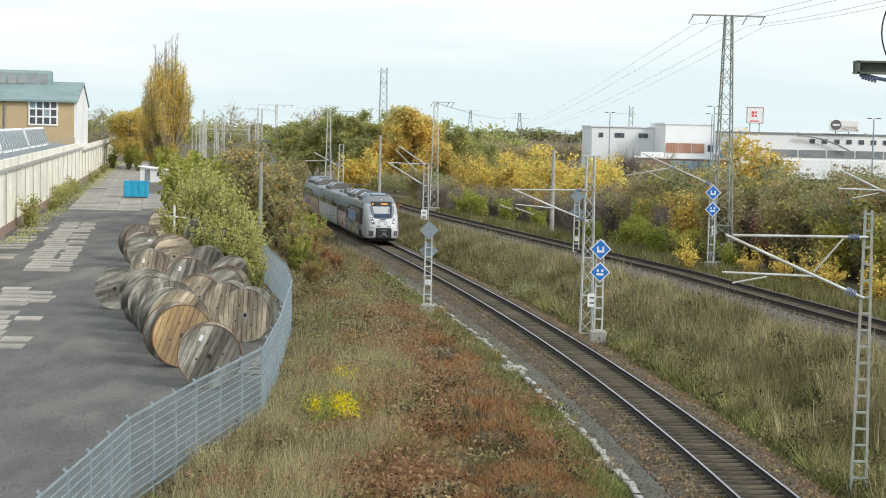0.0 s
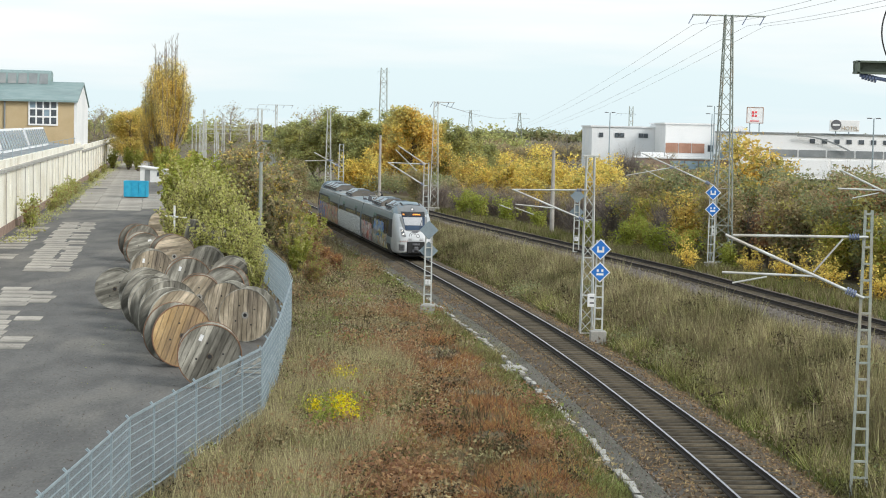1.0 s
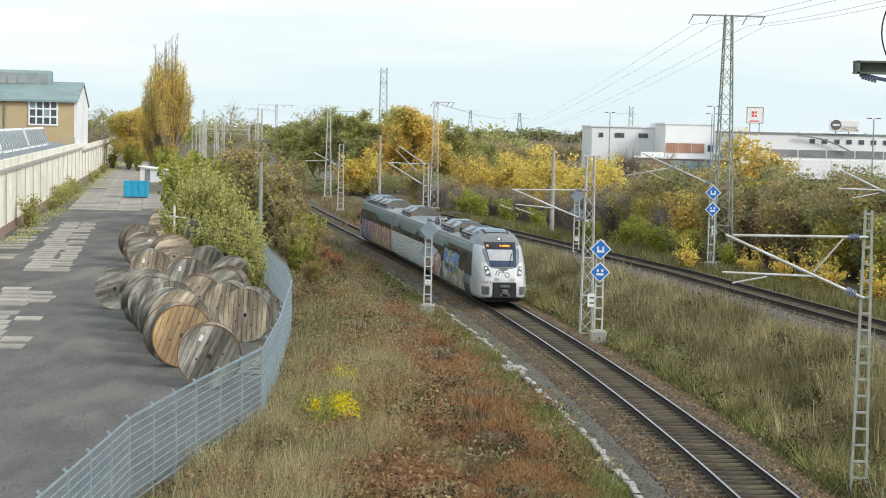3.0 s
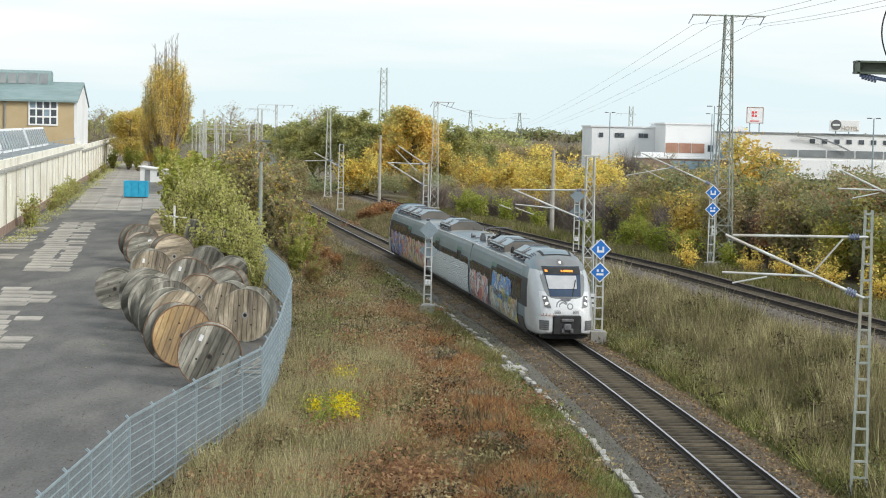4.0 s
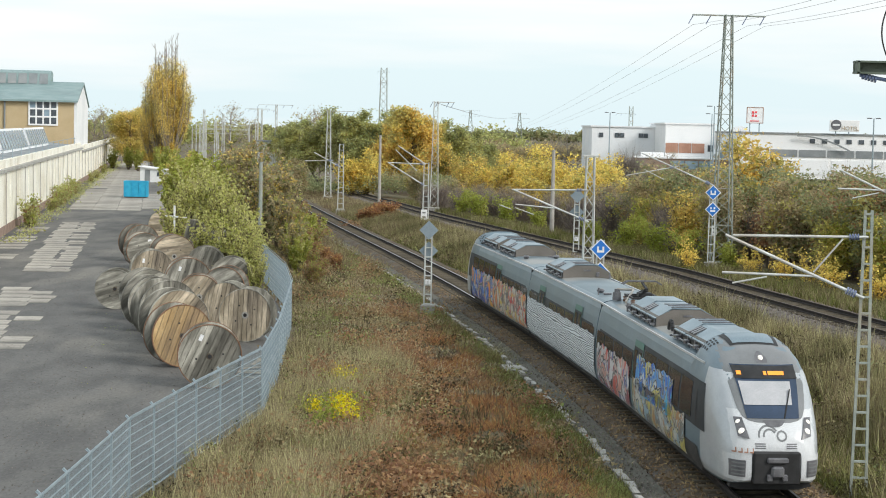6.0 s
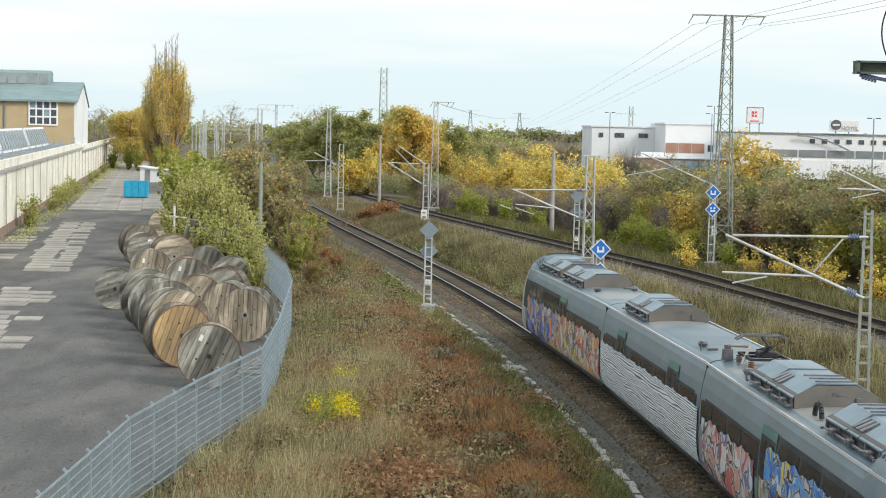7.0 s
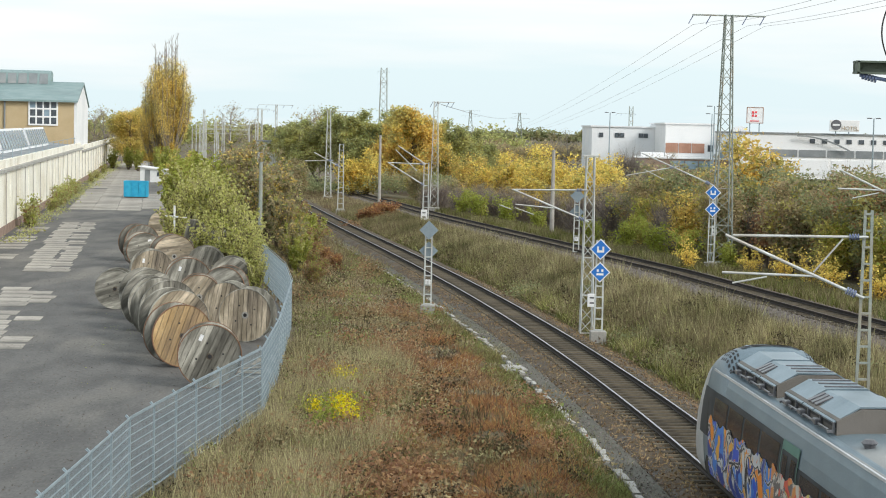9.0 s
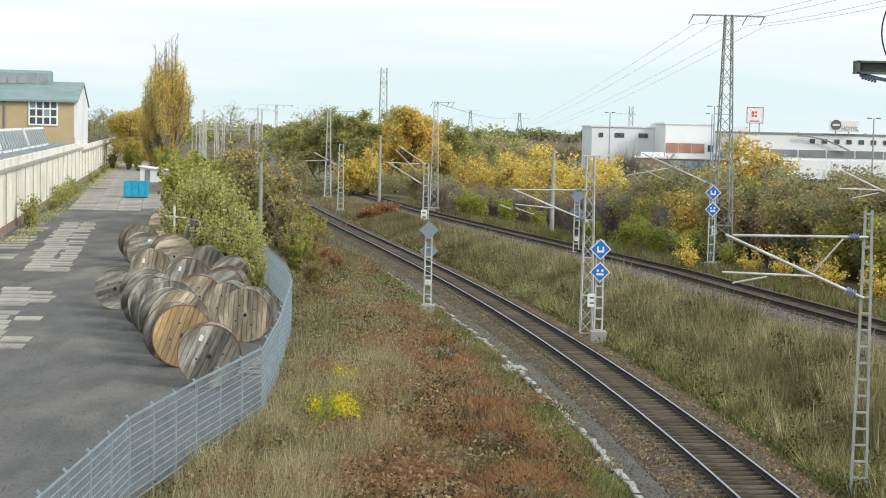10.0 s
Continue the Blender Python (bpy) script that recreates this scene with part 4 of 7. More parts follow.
TRAIN = thing("train", "three-car silver-grey electric railcar with sprayed sides and white front", "train")
FRONT = end_car(TRAIN, [(13.0, 19.4, 0.42, 1.95, "art_multi"), (6.2, 11.9, 1.15, 2.4, "art_blue"), (4.4, 12.4, 0.42, 1.6, "art_tan")], ((4.3, 8.4), (11.3, 15.7)))
MIDDLE = middle_car(TRAIN)
REAR = end_car(TRAIN, [(10.4, 19.7, 0.45, 2.1, "art_red"), (3.2, 10.4, 0.45, 2.1, "art_orange")], ((4.3, 8.6), (9.5, 13.9)), False)
pantograph(FRONT, 18.7)
# a car is a part of the train, so all its pieces hang directly under it
for car in (FRONT, MIDDLE, REAR):
    for piece in list(car.children):
        for small in list(piece.children):
            small.parent = car

ARC_Y = np.arange(-160, 420, 0.5)
ARC_X = np.array([cx1(y) for y in ARC_Y])
ARC_S = np.concatenate([[0], np.cumsum(np.hypot(np.diff(ARC_X), np.diff(ARC_Y)))])
ARC_S -= np.interp(44.9, ARC_Y, ARC_S)


def on_track(s):
    return Vector((float(np.interp(s, ARC_S, ARC_X)), float(np.interp(s, ARC_S, ARC_Y)), 0.0))


def car_pose(s, length):
    """The pose of a car whose near end is s metres along the line; its x axis points away from the camera."""
    a, b = on_track(s + 3), on_track(s + length - 1.5)
    d = (b - a).normalized()
    o = a - d * 3
    return Matrix.Translation(o) @ Matrix.Rotation(math.atan2(d.y, d.x), 4, "Z")


FIT = 0.94
END, MID = 20.05 * FIT, 16.1 * FIT


def nose(t):
    return 96.0 - 15.87 * t - 0.025 * t * t


def motions():
    """The train runs towards the camera and out under the bridge."""
    rows, f_rows, m_rows, r_rows = [], [], [], []
    turn = Matrix.Translation((END, 0, 0)) @ Matrix.Rotation(math.pi, 4, "Z")
    for car in (FRONT, MIDDLE, REAR):
        car.scale = (FIT, FIT, FIT)
    for k in range(0, 41):
        t = k * 0.25
        s = nose(t)
        base = car_pose(s, END)
        inv = base.inverted()
        rows.append((t, base))
        m_rows.append((t, inv @ car_pose(s + END, MID)))
        r_rows.append((t, inv @ car_pose(s + END + MID, END) @ turn))
    walk(TRAIN, rows)
    walk(MIDDLE, m_rows)
    walk(REAR, r_rows)


# ---- fence ----
def build_fence():
    """Galvanised mesh panels between flat posts along the edge of the yard."""
    fence = thing("fence", "galvanised wire mesh fence along the edge of the yard", "fence")
    pts = [Vector((x, y, 0)) for x, y in FENCE[:10]]
    posts = []
    for i, (a, b) in enumerate(zip(pts, pts[1:])):
        n = max(1, round((b - a).length / 2.5))
        for k in range(n):
            posts.append(a.lerp(b, k / n))
    posts.append(pts[-1])
    bm = bmesh.new()
    box(bm, (0, 0, 1.05), (0.06, 0.05, 2.3), bevel=0.006)
    box(bm, (0, 0, 2.2), (0.09, 0.08, 0.04))
    bar(bm, (0, 0, 2.18), (0, 0.1, 2.28), 0.05)
    me = bpy.data.meshes.new("post")
    bm.to_mesh(me)
    bm.free()
    me.materials.append(M["galv"])
    for p, q in zip(posts, posts[1:] + [posts[-1] + Vector((0, 1, 0))]):
        o = new("post", me)
        o.parent = fence
        o.matrix_basis = Matrix.Translation((p.x, p.y, -0.15)) @ Matrix.Rotation(math.atan2(q.y - p.y, q.x - p.x), 4, "Z")
    for p, q in zip(posts, posts[1:]):
        d = q - p
        m = Matrix.Translation(p) @ Matrix.Rotation(math.atan2(d.y, d.x), 4, "Z")
        L = d.length
        bm = bmesh.new()
        for k in range(11):
            z = 0.05 + k * 0.2
            w = 0.014 if 0 < k < 10 else 0.03
            for s in (-0.008, 0.008):
                bar(bm, (0.03, s, z), (L - 0.03, s, z), w)
        n = int(L / 0.05)
        for k in range(1, n):
            bar(bm, (k * L / n, 0, 0.03), (k * L / n, 0, 2.07), 0.0042)
        # top fold
        bar(bm, (0.03, -0.05, 2.12), (L - 0.03, -0.05, 2.12), 0.02)
        ob = part("mesh_panel", bm, M["galv"], fence)
        ob.matrix_basis = m


build_fence()


# ---- cable drums ----
def drum(x, y, dia, yaw, width, wood, rim, lean=0.0):
    """A wooden cable drum: two planked flanges with a rim, a core of staves and a hub hole."""
    r = dia / 2
    d = thing("cable_drum", "weathered wooden cable drum with planked flanges" if wood != "wood_new" else "pale new wooden cable drum with planked flanges", "cable drum", group="cable drums in the yard")
    for s in (-1, 1):
        c = s * width / 2
        n = 11
        bm = bmesh.new()
        tube(bm, (0, c - s * 0.0, 0), (0, c - s * 0.075, 0), r * 0.985, n=36)
        back = part("flange", bm, M["wood_old"], d)
        for k in range(n):
            a, b = -r + 2 * r * k / n + 0.009, -r + 2 * r * (k + 1) / n - 0.009
            top = [(u, math.sqrt(max(r * r * 0.98 - u * u, 0.0004))) for u in np.linspace(a, b, 4)]
            bm = bmesh.new()
            prism(bm, top + [(u, -v) for u, v in top[::-1]], c - 0.03, c + 0.03 + RNG.uniform(-0.006, 0.006), "y")
            part("plank", bm, M[wood], back)
        bm = bmesh.new()
        tube(bm, (0, c - 0.05, 0), (0, c + 0.05, 0), r, n=40)
        cap = [f for f in bm.faces if len(f.verts) > 4]
        bmesh.ops.delete(bm, geom=cap, context="FACES_ONLY")
        bmesh.ops.solidify(bm, geom=bm.faces[:], thickness=0.03)
        part("rim", bm, M[rim], d)
        bm = bmesh.new()
        tube(bm, (0, c + s * 0.02, 0), (0, c + s * 0.045, 0), 0.15 if wood == "wood_pale" else 0.11, n=16)
        h = part("hub", bm, M["concrete" if wood == "wood_pale" else "bark"], d)
        bm = bmesh.new()
        tube(bm, (0, c + s * 0.03, 0), (0, c + s * 0.055, 0), 0.075, n=12)
        part("axle_hole", bm, M["black"], h)
        if s < 0 and lean in (24, 15, 75, 10):
            bm = bmesh.new()
            box(bm, (-r * 0.48, c - 0.036, r * 0.42), (0.12, 0.008, 0.22))
            part("label", bm, M["sign_white"], d, "small white paper label")
        for k in range(4):
            an = k * math.pi / 2 + 0.6
            bm = bmesh.new()
            tube(bm, (math.cos(an) * r * 0.42, c, math.sin(an) * r * 0.42), (math.cos(an) * r * 0.42, c + s * 0.045, math.sin(an) * r * 0.42), 0.035, n=8)
            part("bolt", bm, M["black"], d)
    bm = bmesh.new()
    tube(bm, (0, -width / 2 + 0.05, 0), (0, width / 2 - 0.05, 0), r * 0.55, n=24)
    part("core", bm, M["wood_old"], d)
    d.matrix_world = Matrix.Translation((x, y, r + 0.01)) @ Matrix.Rotation(radians(yaw), 4, "Z") @ Matrix.Rotation(radians(lean), 4, "Y")
    return d


DRUMS = [(-7.85, 62.0, 2.18, 8, 0.9, "wood_old", "rust_rim", 24), (-9.7, 67.3, 2.3, 26, 1.05, "wood_new", "rust_rim", 20), (-10.4, 71.0, 2.5, 28, 1.1, "wood_pale", "wood_old", 40),
         (-11.3, 74.6, 2.55, 28, 1.1, "wood_old", "wood_old", 5), (-8.0, 75.6, 2.2, -6, 1.1, "wood_pale", "wood_old", 2), (-15.55, 87.4, 1.92, 2, 1.0, "wood_old", "wood_old", 70),
         (-12.5, 78.6, 2.35, 26, 1.1, "wood_old", "wood_old", 50), (-12.6, 90.5, 2.3, 12, 1.1, "wood_old", "rust_rim", 15), (-11.1, 83.6, 2.05, 8, 1.0, "wood_pale", "rust_rim", 33),
         (-10.4, 88.0, 2.1, -5, 1.1, "wood_old", "rust_rim", 60), (-15.6, 105.5, 2.5, 20, 1.2, "wood_pale", "rust_rim", 80), (-19.5, 117.5, 2.35, 28, 1.2, "wood_old", "rust_rim", 25),
         (-20.6, 136.0, 2.5, 4, 1.2, "wood_pale", "wood_old", 85), (-15.3, 96.2, 2.25, 14, 1.1, "wood_pale", "wood_old", 10), (-13.6, 113.0, 2.4, -10, 1.1, "wood_old", "wood_old", 35), (-17.2, 125.5, 2.3, 0, 1.1, "wood_old", "wood_old", 15),
         (-13.0, 100.5, 2.2, 5, 1.1, "wood_old", "wood_old", 20), (-13.4, 83.0, 2.3, 24, 1.0, "wood_old", "wood_old", 66), (-9.4, 80.6, 2.0, -10, 1.0, "wood_pale", "wood_old", 12), (-10.9, 94.5, 2.1, 0, 1.0, "wood_old", "wood_old", 48), (-18.3, 111.6, 2.2, 22, 1.0, "wood_old", "rust_rim", 75)]
for row in DRUMS:
    drum(*row)


# ---- masts ----
def lattice(name, label, x, y, z, h, wb, wt, mat_name, step=0.7, arms=(), leg=0.07, group="lattice masts", face=0.0, br=0.035, foot=True):
    """A four-legged lattice mast that tapers upwards."""
    t = thing(name, label, "mast", group=group)
    n = max(3, int(h / step))
    def c(k, i):
        w = (wb + (wt - wb) * k / n) / 2
        return Vector(((-w, w, w, -w)[i], (-w, -w, w, w)[i], h * k / n))
    for i in range(4):
        bm = bmesh.new()
        bar(bm, c(0, i), c(n, i), leg)
        part("leg", bm, M[mat_name], t)
    near = math.hypot(x, y) < 130
    for i in range(4):
        bm = bmesh.new()
        for k in range(n):
            a, b = (i, (i + 1) % 4) if k % 2 else ((i + 1) % 4, i)
            bar(bm, c(k, a), c(k + 1, b), br)
            if near:
                part("brace", bm, M[mat_name], t)
                bm = bmesh.new()
            if k % 3 == 0:
                bar(bm, c(k, a), c(k, b), br)
                if near:
                    part("brace", bm, M[mat_name], t)
                    bm = bmesh.new()
        if near:
            bm.free()
        else:
            tagged(part("bracing", bm, M[mat_name], t), kind="stuff")
    if foot:
        bm = bmesh.new()
        box(bm, (0, 0, -0.3), (wb + 0.35, wb + 0.35, 0.7), bevel=0.03)
        part("footing", bm, M["concrete"], t)
    for z0, a, b in arms:
        bm = bmesh.new()
        for dy in (-0.15, 0.15):
            bar(bm, (a, dy, z0), (b, dy, z0), 0.07)
            bar(bm, (a, dy, z0), (b, dy, z0 - 0.02), 0.05)
        k = a
        while k < b:
            bar(bm, (k, -0.15, z0), (min(k + 0.5, b), 0.15, z0), 0.03)
            k += 0.5
        part("crossarm", bm, M[mat_name], t)
        for k in (a + 0.05, a + (b - a) * 0.25, a + (b - a) * 0.75, b - 0.05):
            bm = bmesh.new()
            bar(bm, (k, 0, z0), (k - 0.3, 0, z0 - 0.55), 0.05)
            part("insulator", bm, M["insulator"], t)
    t.matrix_world = Matrix.Translation((x, y, z)) @ Matrix.Rotation(radians(face), 4, "Z")
    return t


def ladder(name, label, x, y, z, h, wb, wt, mat_name, rung=0.42, face=0.0, foot=True, group="ladder masts", leg=0.075):
    """A flat mast of two channels joined by battens."""
    t = thing(name, label, "mast", group=group)
    for s in (-1, 1):
        bm = bmesh.new()
        bar(bm, (s * wb / 2, 0, 0), (s * wt / 2, 0, h), leg, leg * 1.3)
        part("leg", bm, M[mat_name], t)
    n = int(h / rung)
    for k in range(n + 1):
        w = wb + (wt - wb) * k / n
        bm = bmesh.new()
        box(bm, (0, 0, 0.1 + (h - 0.2) * k / n), (w, 0.08, 0.052))
        part("batten", bm, M[mat_name], t)
    if foot:
        bm = bmesh.new()
        box(bm, (0, 0, -0.27), (wb + 0.36, 0.6, 0.66), bevel=0.03)
        part("footing", bm, M["concrete"], t)
    t.matrix_world = Matrix.Translation((x, y, z)) @ Matrix.Rotation(radians(face), 4, "Z")
    return t


def el_sign(x, y, z, size, bars, yaw, back=False):
    """A square board on its corner, blue with a white edge, or its bare back."""
    t = thing("rail_sign", "blue and white diamond board on a mast" if not back else "grey back of a diamond board on a mast", "sign", group="diamond boards")
    h = size / 2
    bm = bmesh.new()
    prism(bm, [(-h, 0), (0, -h), (h, 0), (0, h)], -0.012, 0.012, "y")
    part("board", bm, M["sign_back"] if back else M["sign_white"], t)
    if not back:
        bm = bmesh.new()
        k = h - 0.06
        prism(bm, [(-k, 0), (0, -k), (k, 0), (0, k)], -0.02, -0.013, "y")
        f = part("field", bm, M["sign_blue"], t)
        for a, b, w, hh in bars:
            bm = bmesh.new()
            box(bm, (a * size, -0.024, b * size), (w * size, 0.006, hh * size))
            part("stroke", bm, M["sign_white"], t)
    t.matrix_world = Matrix.Translation((x, y, z)) @ Matrix.Rotation(radians(yaw), 4, "Z")
    return t


def plate(x, y, z, w, h, m="sign_white"):
    t = thing("mast_plate", "small pale plate fixed to a mast", "plate", group="mast plates")
    bm = bmesh.new()
    box(bm, (0, 0, 0), (w, 0.05, h), bevel=0.01)
    part("sheet", bm, M[m], t)
    for k in (-1, 1):
        bm = bmesh.new()
        box(bm, (0, -0.03, k * h * 0.2), (w * 0.5, 0.006, h * 0.12))
        part("marking", bm, M["lamp_case"], t)
    t.matrix_world = Matrix.Translation((x, y, z))


for row in ((-0.72, 91.54, 1.25, 0.26, 0.24), (8.63, 118.9, 1.95, 0.26, 0.26), (6.85, 83.6, 1.25, 0.4, 0.6), (-1.78, 164.8, 1.1, 0.55, 0.95), (16.75, 113.55, 3.0, 0.3, 0.55)):
    plate(*row)
U_SIGN = [(-0.125, 0.03, 0.09, 0.2), (0.125, 0.03, 0.09, 0.2), (0, -0.1, 0.34, 0.1)]
I_SIGN = [(-0.11, 0.08, 0.1, 0.13), (0.11, 0.08, 0.1, 0.13), (0, -0.1, 0.34, 0.1)]

lattice("lattice_mast", "tall light-grey steel lattice mast with wire crossarm", 17.3, 114.0, 1.0, 15.3, 1.15, 0.42, "mast_steel", 0.75, [(15.25, -2.25, 2.3)], face=4, foot=False)
CAPPED = lattice("lattice_mast", "light-grey steel lattice mast beside the track", 6.65, 84.0, -0.3, 8.1, 0.55, 0.35, "mast_light", 0.55, [], 0.055, br=0.03, foot=False)
bm = bmesh.new()
box(bm, (0, 0, 8.13), (0.72, 0.4, 0.07), bevel=0.01)
part("cross_head", bm, M["mast_light"], CAPPED)
lattice("lattice_mast", "distant grey lattice mast with short crossarm", -1.1, 200.0, 0.2, 11.6, 0.9, 0.4, "mast_light", 0.8, [(11.5, -0.4, 2.0)])
lattice("lattice_mast", "distant grey lattice mast with crossarm", -14.6, 230.0, 0.0, 10.8, 0.8, 0.35, "mast_light", 0.8, [(10.7, -0.3, 3.2)])
for x, y, h, a, b in ((-30.4, 330.0, 12.4, -3.2, 3.0), (-46.0, 450.0, 12.6, -3, 3), (-43.0, 430.0, 12.2, -3, 3), (-39.4, 300.0, 11.0, -0.3, 0.3), (-39.9, 330.0, 10.5, -0.3, 0.3), (-50.0, 400.0, 9.5, -0.3, 0.3), (-52.0, 390.0, 8.0, -0.2, 0.2), (-47.0, 380.0, 7.0, -0.2, 0.2), (-56, 420, 8.5, -0.2, 0.2)):
    lattice("lattice_mast", "far grey yard mast with crossarm", x, y, 0.0, h, 0.5, 0.25, "mast_light", 1.0, [(h - 0.1, a, b)] if b > 1 else [], group="far yard masts", leg=0.09)
ladder("ladder_mast", "pale steel ladder mast holding catenary arms", 10.95, 47.3, -0.4, 7.5, 0.40, 0.17, "mast_steel", 0.42, face=0, foot=False, leg=0.055)
ladder("ladder_mast", "short white ladder mast carrying two boards", 6.98, 81.3, 0.05, 4.1, 0.35, 0.3, "mast_light", 0.5, leg=0.055)
ladder("ladder_mast", "short white ladder mast with boards facing away", -0.72, 91.65, 0.05, 3.95, 0.36, 0.3, "mast_light", 0.45, leg=0.055)
ladder("ladder_mast", "short white ladder mast beside the far track", 8.63, 119.0, 0.5, 4.3, 0.36, 0.3, "mast_light", 0.5, leg=0.055)
ladder("ladder_mast", "short white ladder mast by the lattice mast", 16.3, 111.5, 1.1, 4.4, 0.38, 0.32, "mast_light", 0.5, leg=0.055)
ladder("ladder_mast", "pale ladder mast with catenary arms", -1.65, 165.0, 0.2, 5.6, 0.5, 0.4, "mast_light", 0.5, leg=0.08)
ladder("ladder_mast", "pale ladder mast with catenary arms", -11.0, 195.0, 0.0, 7.0, 0.6, 0.4, "mast_light", 0.55, leg=0.08)
for (x, y, z) in ((6.98, 81.18, 3.75), (16.3, 111.35, 5.4)):
    el_sign(x, y, z, 0.95, U_SIGN, 0)
    el_sign(x, y, z - 1.02, 0.92, I_SIGN, 0)
for (x, y, z) in ((-0.72, 91.5, 3.85), (8.63, 118.85, 4.75)):
    el_sign(x, y, z, 0.95, (), 0, True)
    el_sign(x, y + 0.25, z - 1.05, 0.95, (), 0, True)


def pole(name, label, x, y, z, h, r, mat_name, category="pole"):
    t = thing(name, label, category)
    bm = bmesh.new()
    tube(bm, (0, 0, -0.3), (0, 0, h), r, r * 0.65, 12)
    part("shaft", bm, M[mat_name], t)
    t.matrix_world = Matrix.Translation((x, y, z))
    return t


pole("concrete_pole", "weathered concrete pole beside the far track", 9.15, 155.0, 0.4, 6.9, 0.2, "pole_conc")
pole("concrete_pole", "weathered concrete pole near the junction", -7.6, 215.0, 0.3, 7.6, 0.2, "pole_conc")
pole("steel_pole", "grey steel pole standing in the bushes", -11.8, 118.0, 0.2, 6.3, 0.16, "mast_steel")


def arms(name, label, m, rods):
    """Catenary arm tubes with insulators at the mast."""
    t = thing(name, label, "catenary arm")
    for p, q, r in rods:
        bm = bmesh.new()
        tube(bm, p, q, r, n=8)
        part("tube", bm, M["mast_light"], t)
    for p, q, r in rods[:2]:
        bm = bmesh.new()
        a, b = Vector(p), Vector(q)
        for k in range(4):
            c = a + (b - a).normalized() * (0.25 + 0.07 * k)
            tube(bm, c, c + (b - a).normalized() * 0.03, r * 2.4, n=10)
        part("insulator", bm, M["insulator"], t)
    t.matrix_world = m
    return t


# loose boards between the drums and the fence
for k in range(7):
    t = thing("plank", "weathered loose board lying by the fence", "plank", group="loose boards")
    bm = bmesh.new()
    box(bm, (0, 0, 0.02), (1.5 + 0.2 * (k % 3), 0.16, 0.04), bevel=0.005)
    part("board", bm, M["wood_pale" if k % 2 else "wood_old"], t)
    t.matrix_world = Matrix.Translation((-7.0 + 0.12 * (k % 4), 64.6 + 0.75 * k, 0.0 + 0.042 * (k % 2))) @ Matrix.Rotation(radians(-30 + 23 * k), 4, "Z")


# ---- left side: yard wall and hall ----
def along_wall(y, off=0.0):
    return Vector((wall_x(y) + off, y, 0))


def build_wall():
    """The cream wall of the sheds beside the yard, in bays between down pipes."""
    w = thing("wall_yard", "cream rendered yard wall with brick plinth and flat cap", "wall", kind="structure")
    ang = math.atan2(1, -0.1472)
    def slab(name, y0, y1, off, thick, z0, z1, m, bevel=0.0):
        a, b = along_wall(y0, off), along_wall(y1, off)
        bm = bmesh.new()
        box(bm, ((a.x + b.x) / 2, (a.y + b.y) / 2, (z0 + z1) / 2), ((b - a).length, thick, z1 - z0), ang, bevel)
        return part(name, bm, M[m], w)
    y, k = 96.0, 0
    while y < 428:
        step = 9.0
        top = 5.15 if y < 256 else 4.7
        slab("wall_panel", y, y + step - 0.03, -0.2, 0.4, 0.7, top - 0.35, "wall_cream")
        slab("plinth", y, y + step, -0.18, 0.5, 0.0, 0.7, "plinth")
        slab("cap", y, y + step, -0.15, 0.75, top - 0.35, top - 0.1, "concrete")
        slab("parapet", y, y + step, -0.3, 0.35, top - 0.1, top + 0.55, "wall_cream")
        for j in (0.5, 0.5 * step):
            slab("pilaster" if j != 0.5 else "down_pipe", y + j, y + j + 0.09, 0.02 if j != 0.5 else 0.08, 0.06, 0.7, top - 0.35, "wall_cream" if j != 0.5 else "pole_conc")
        y += step
        k += 1
    return w


build_wall()


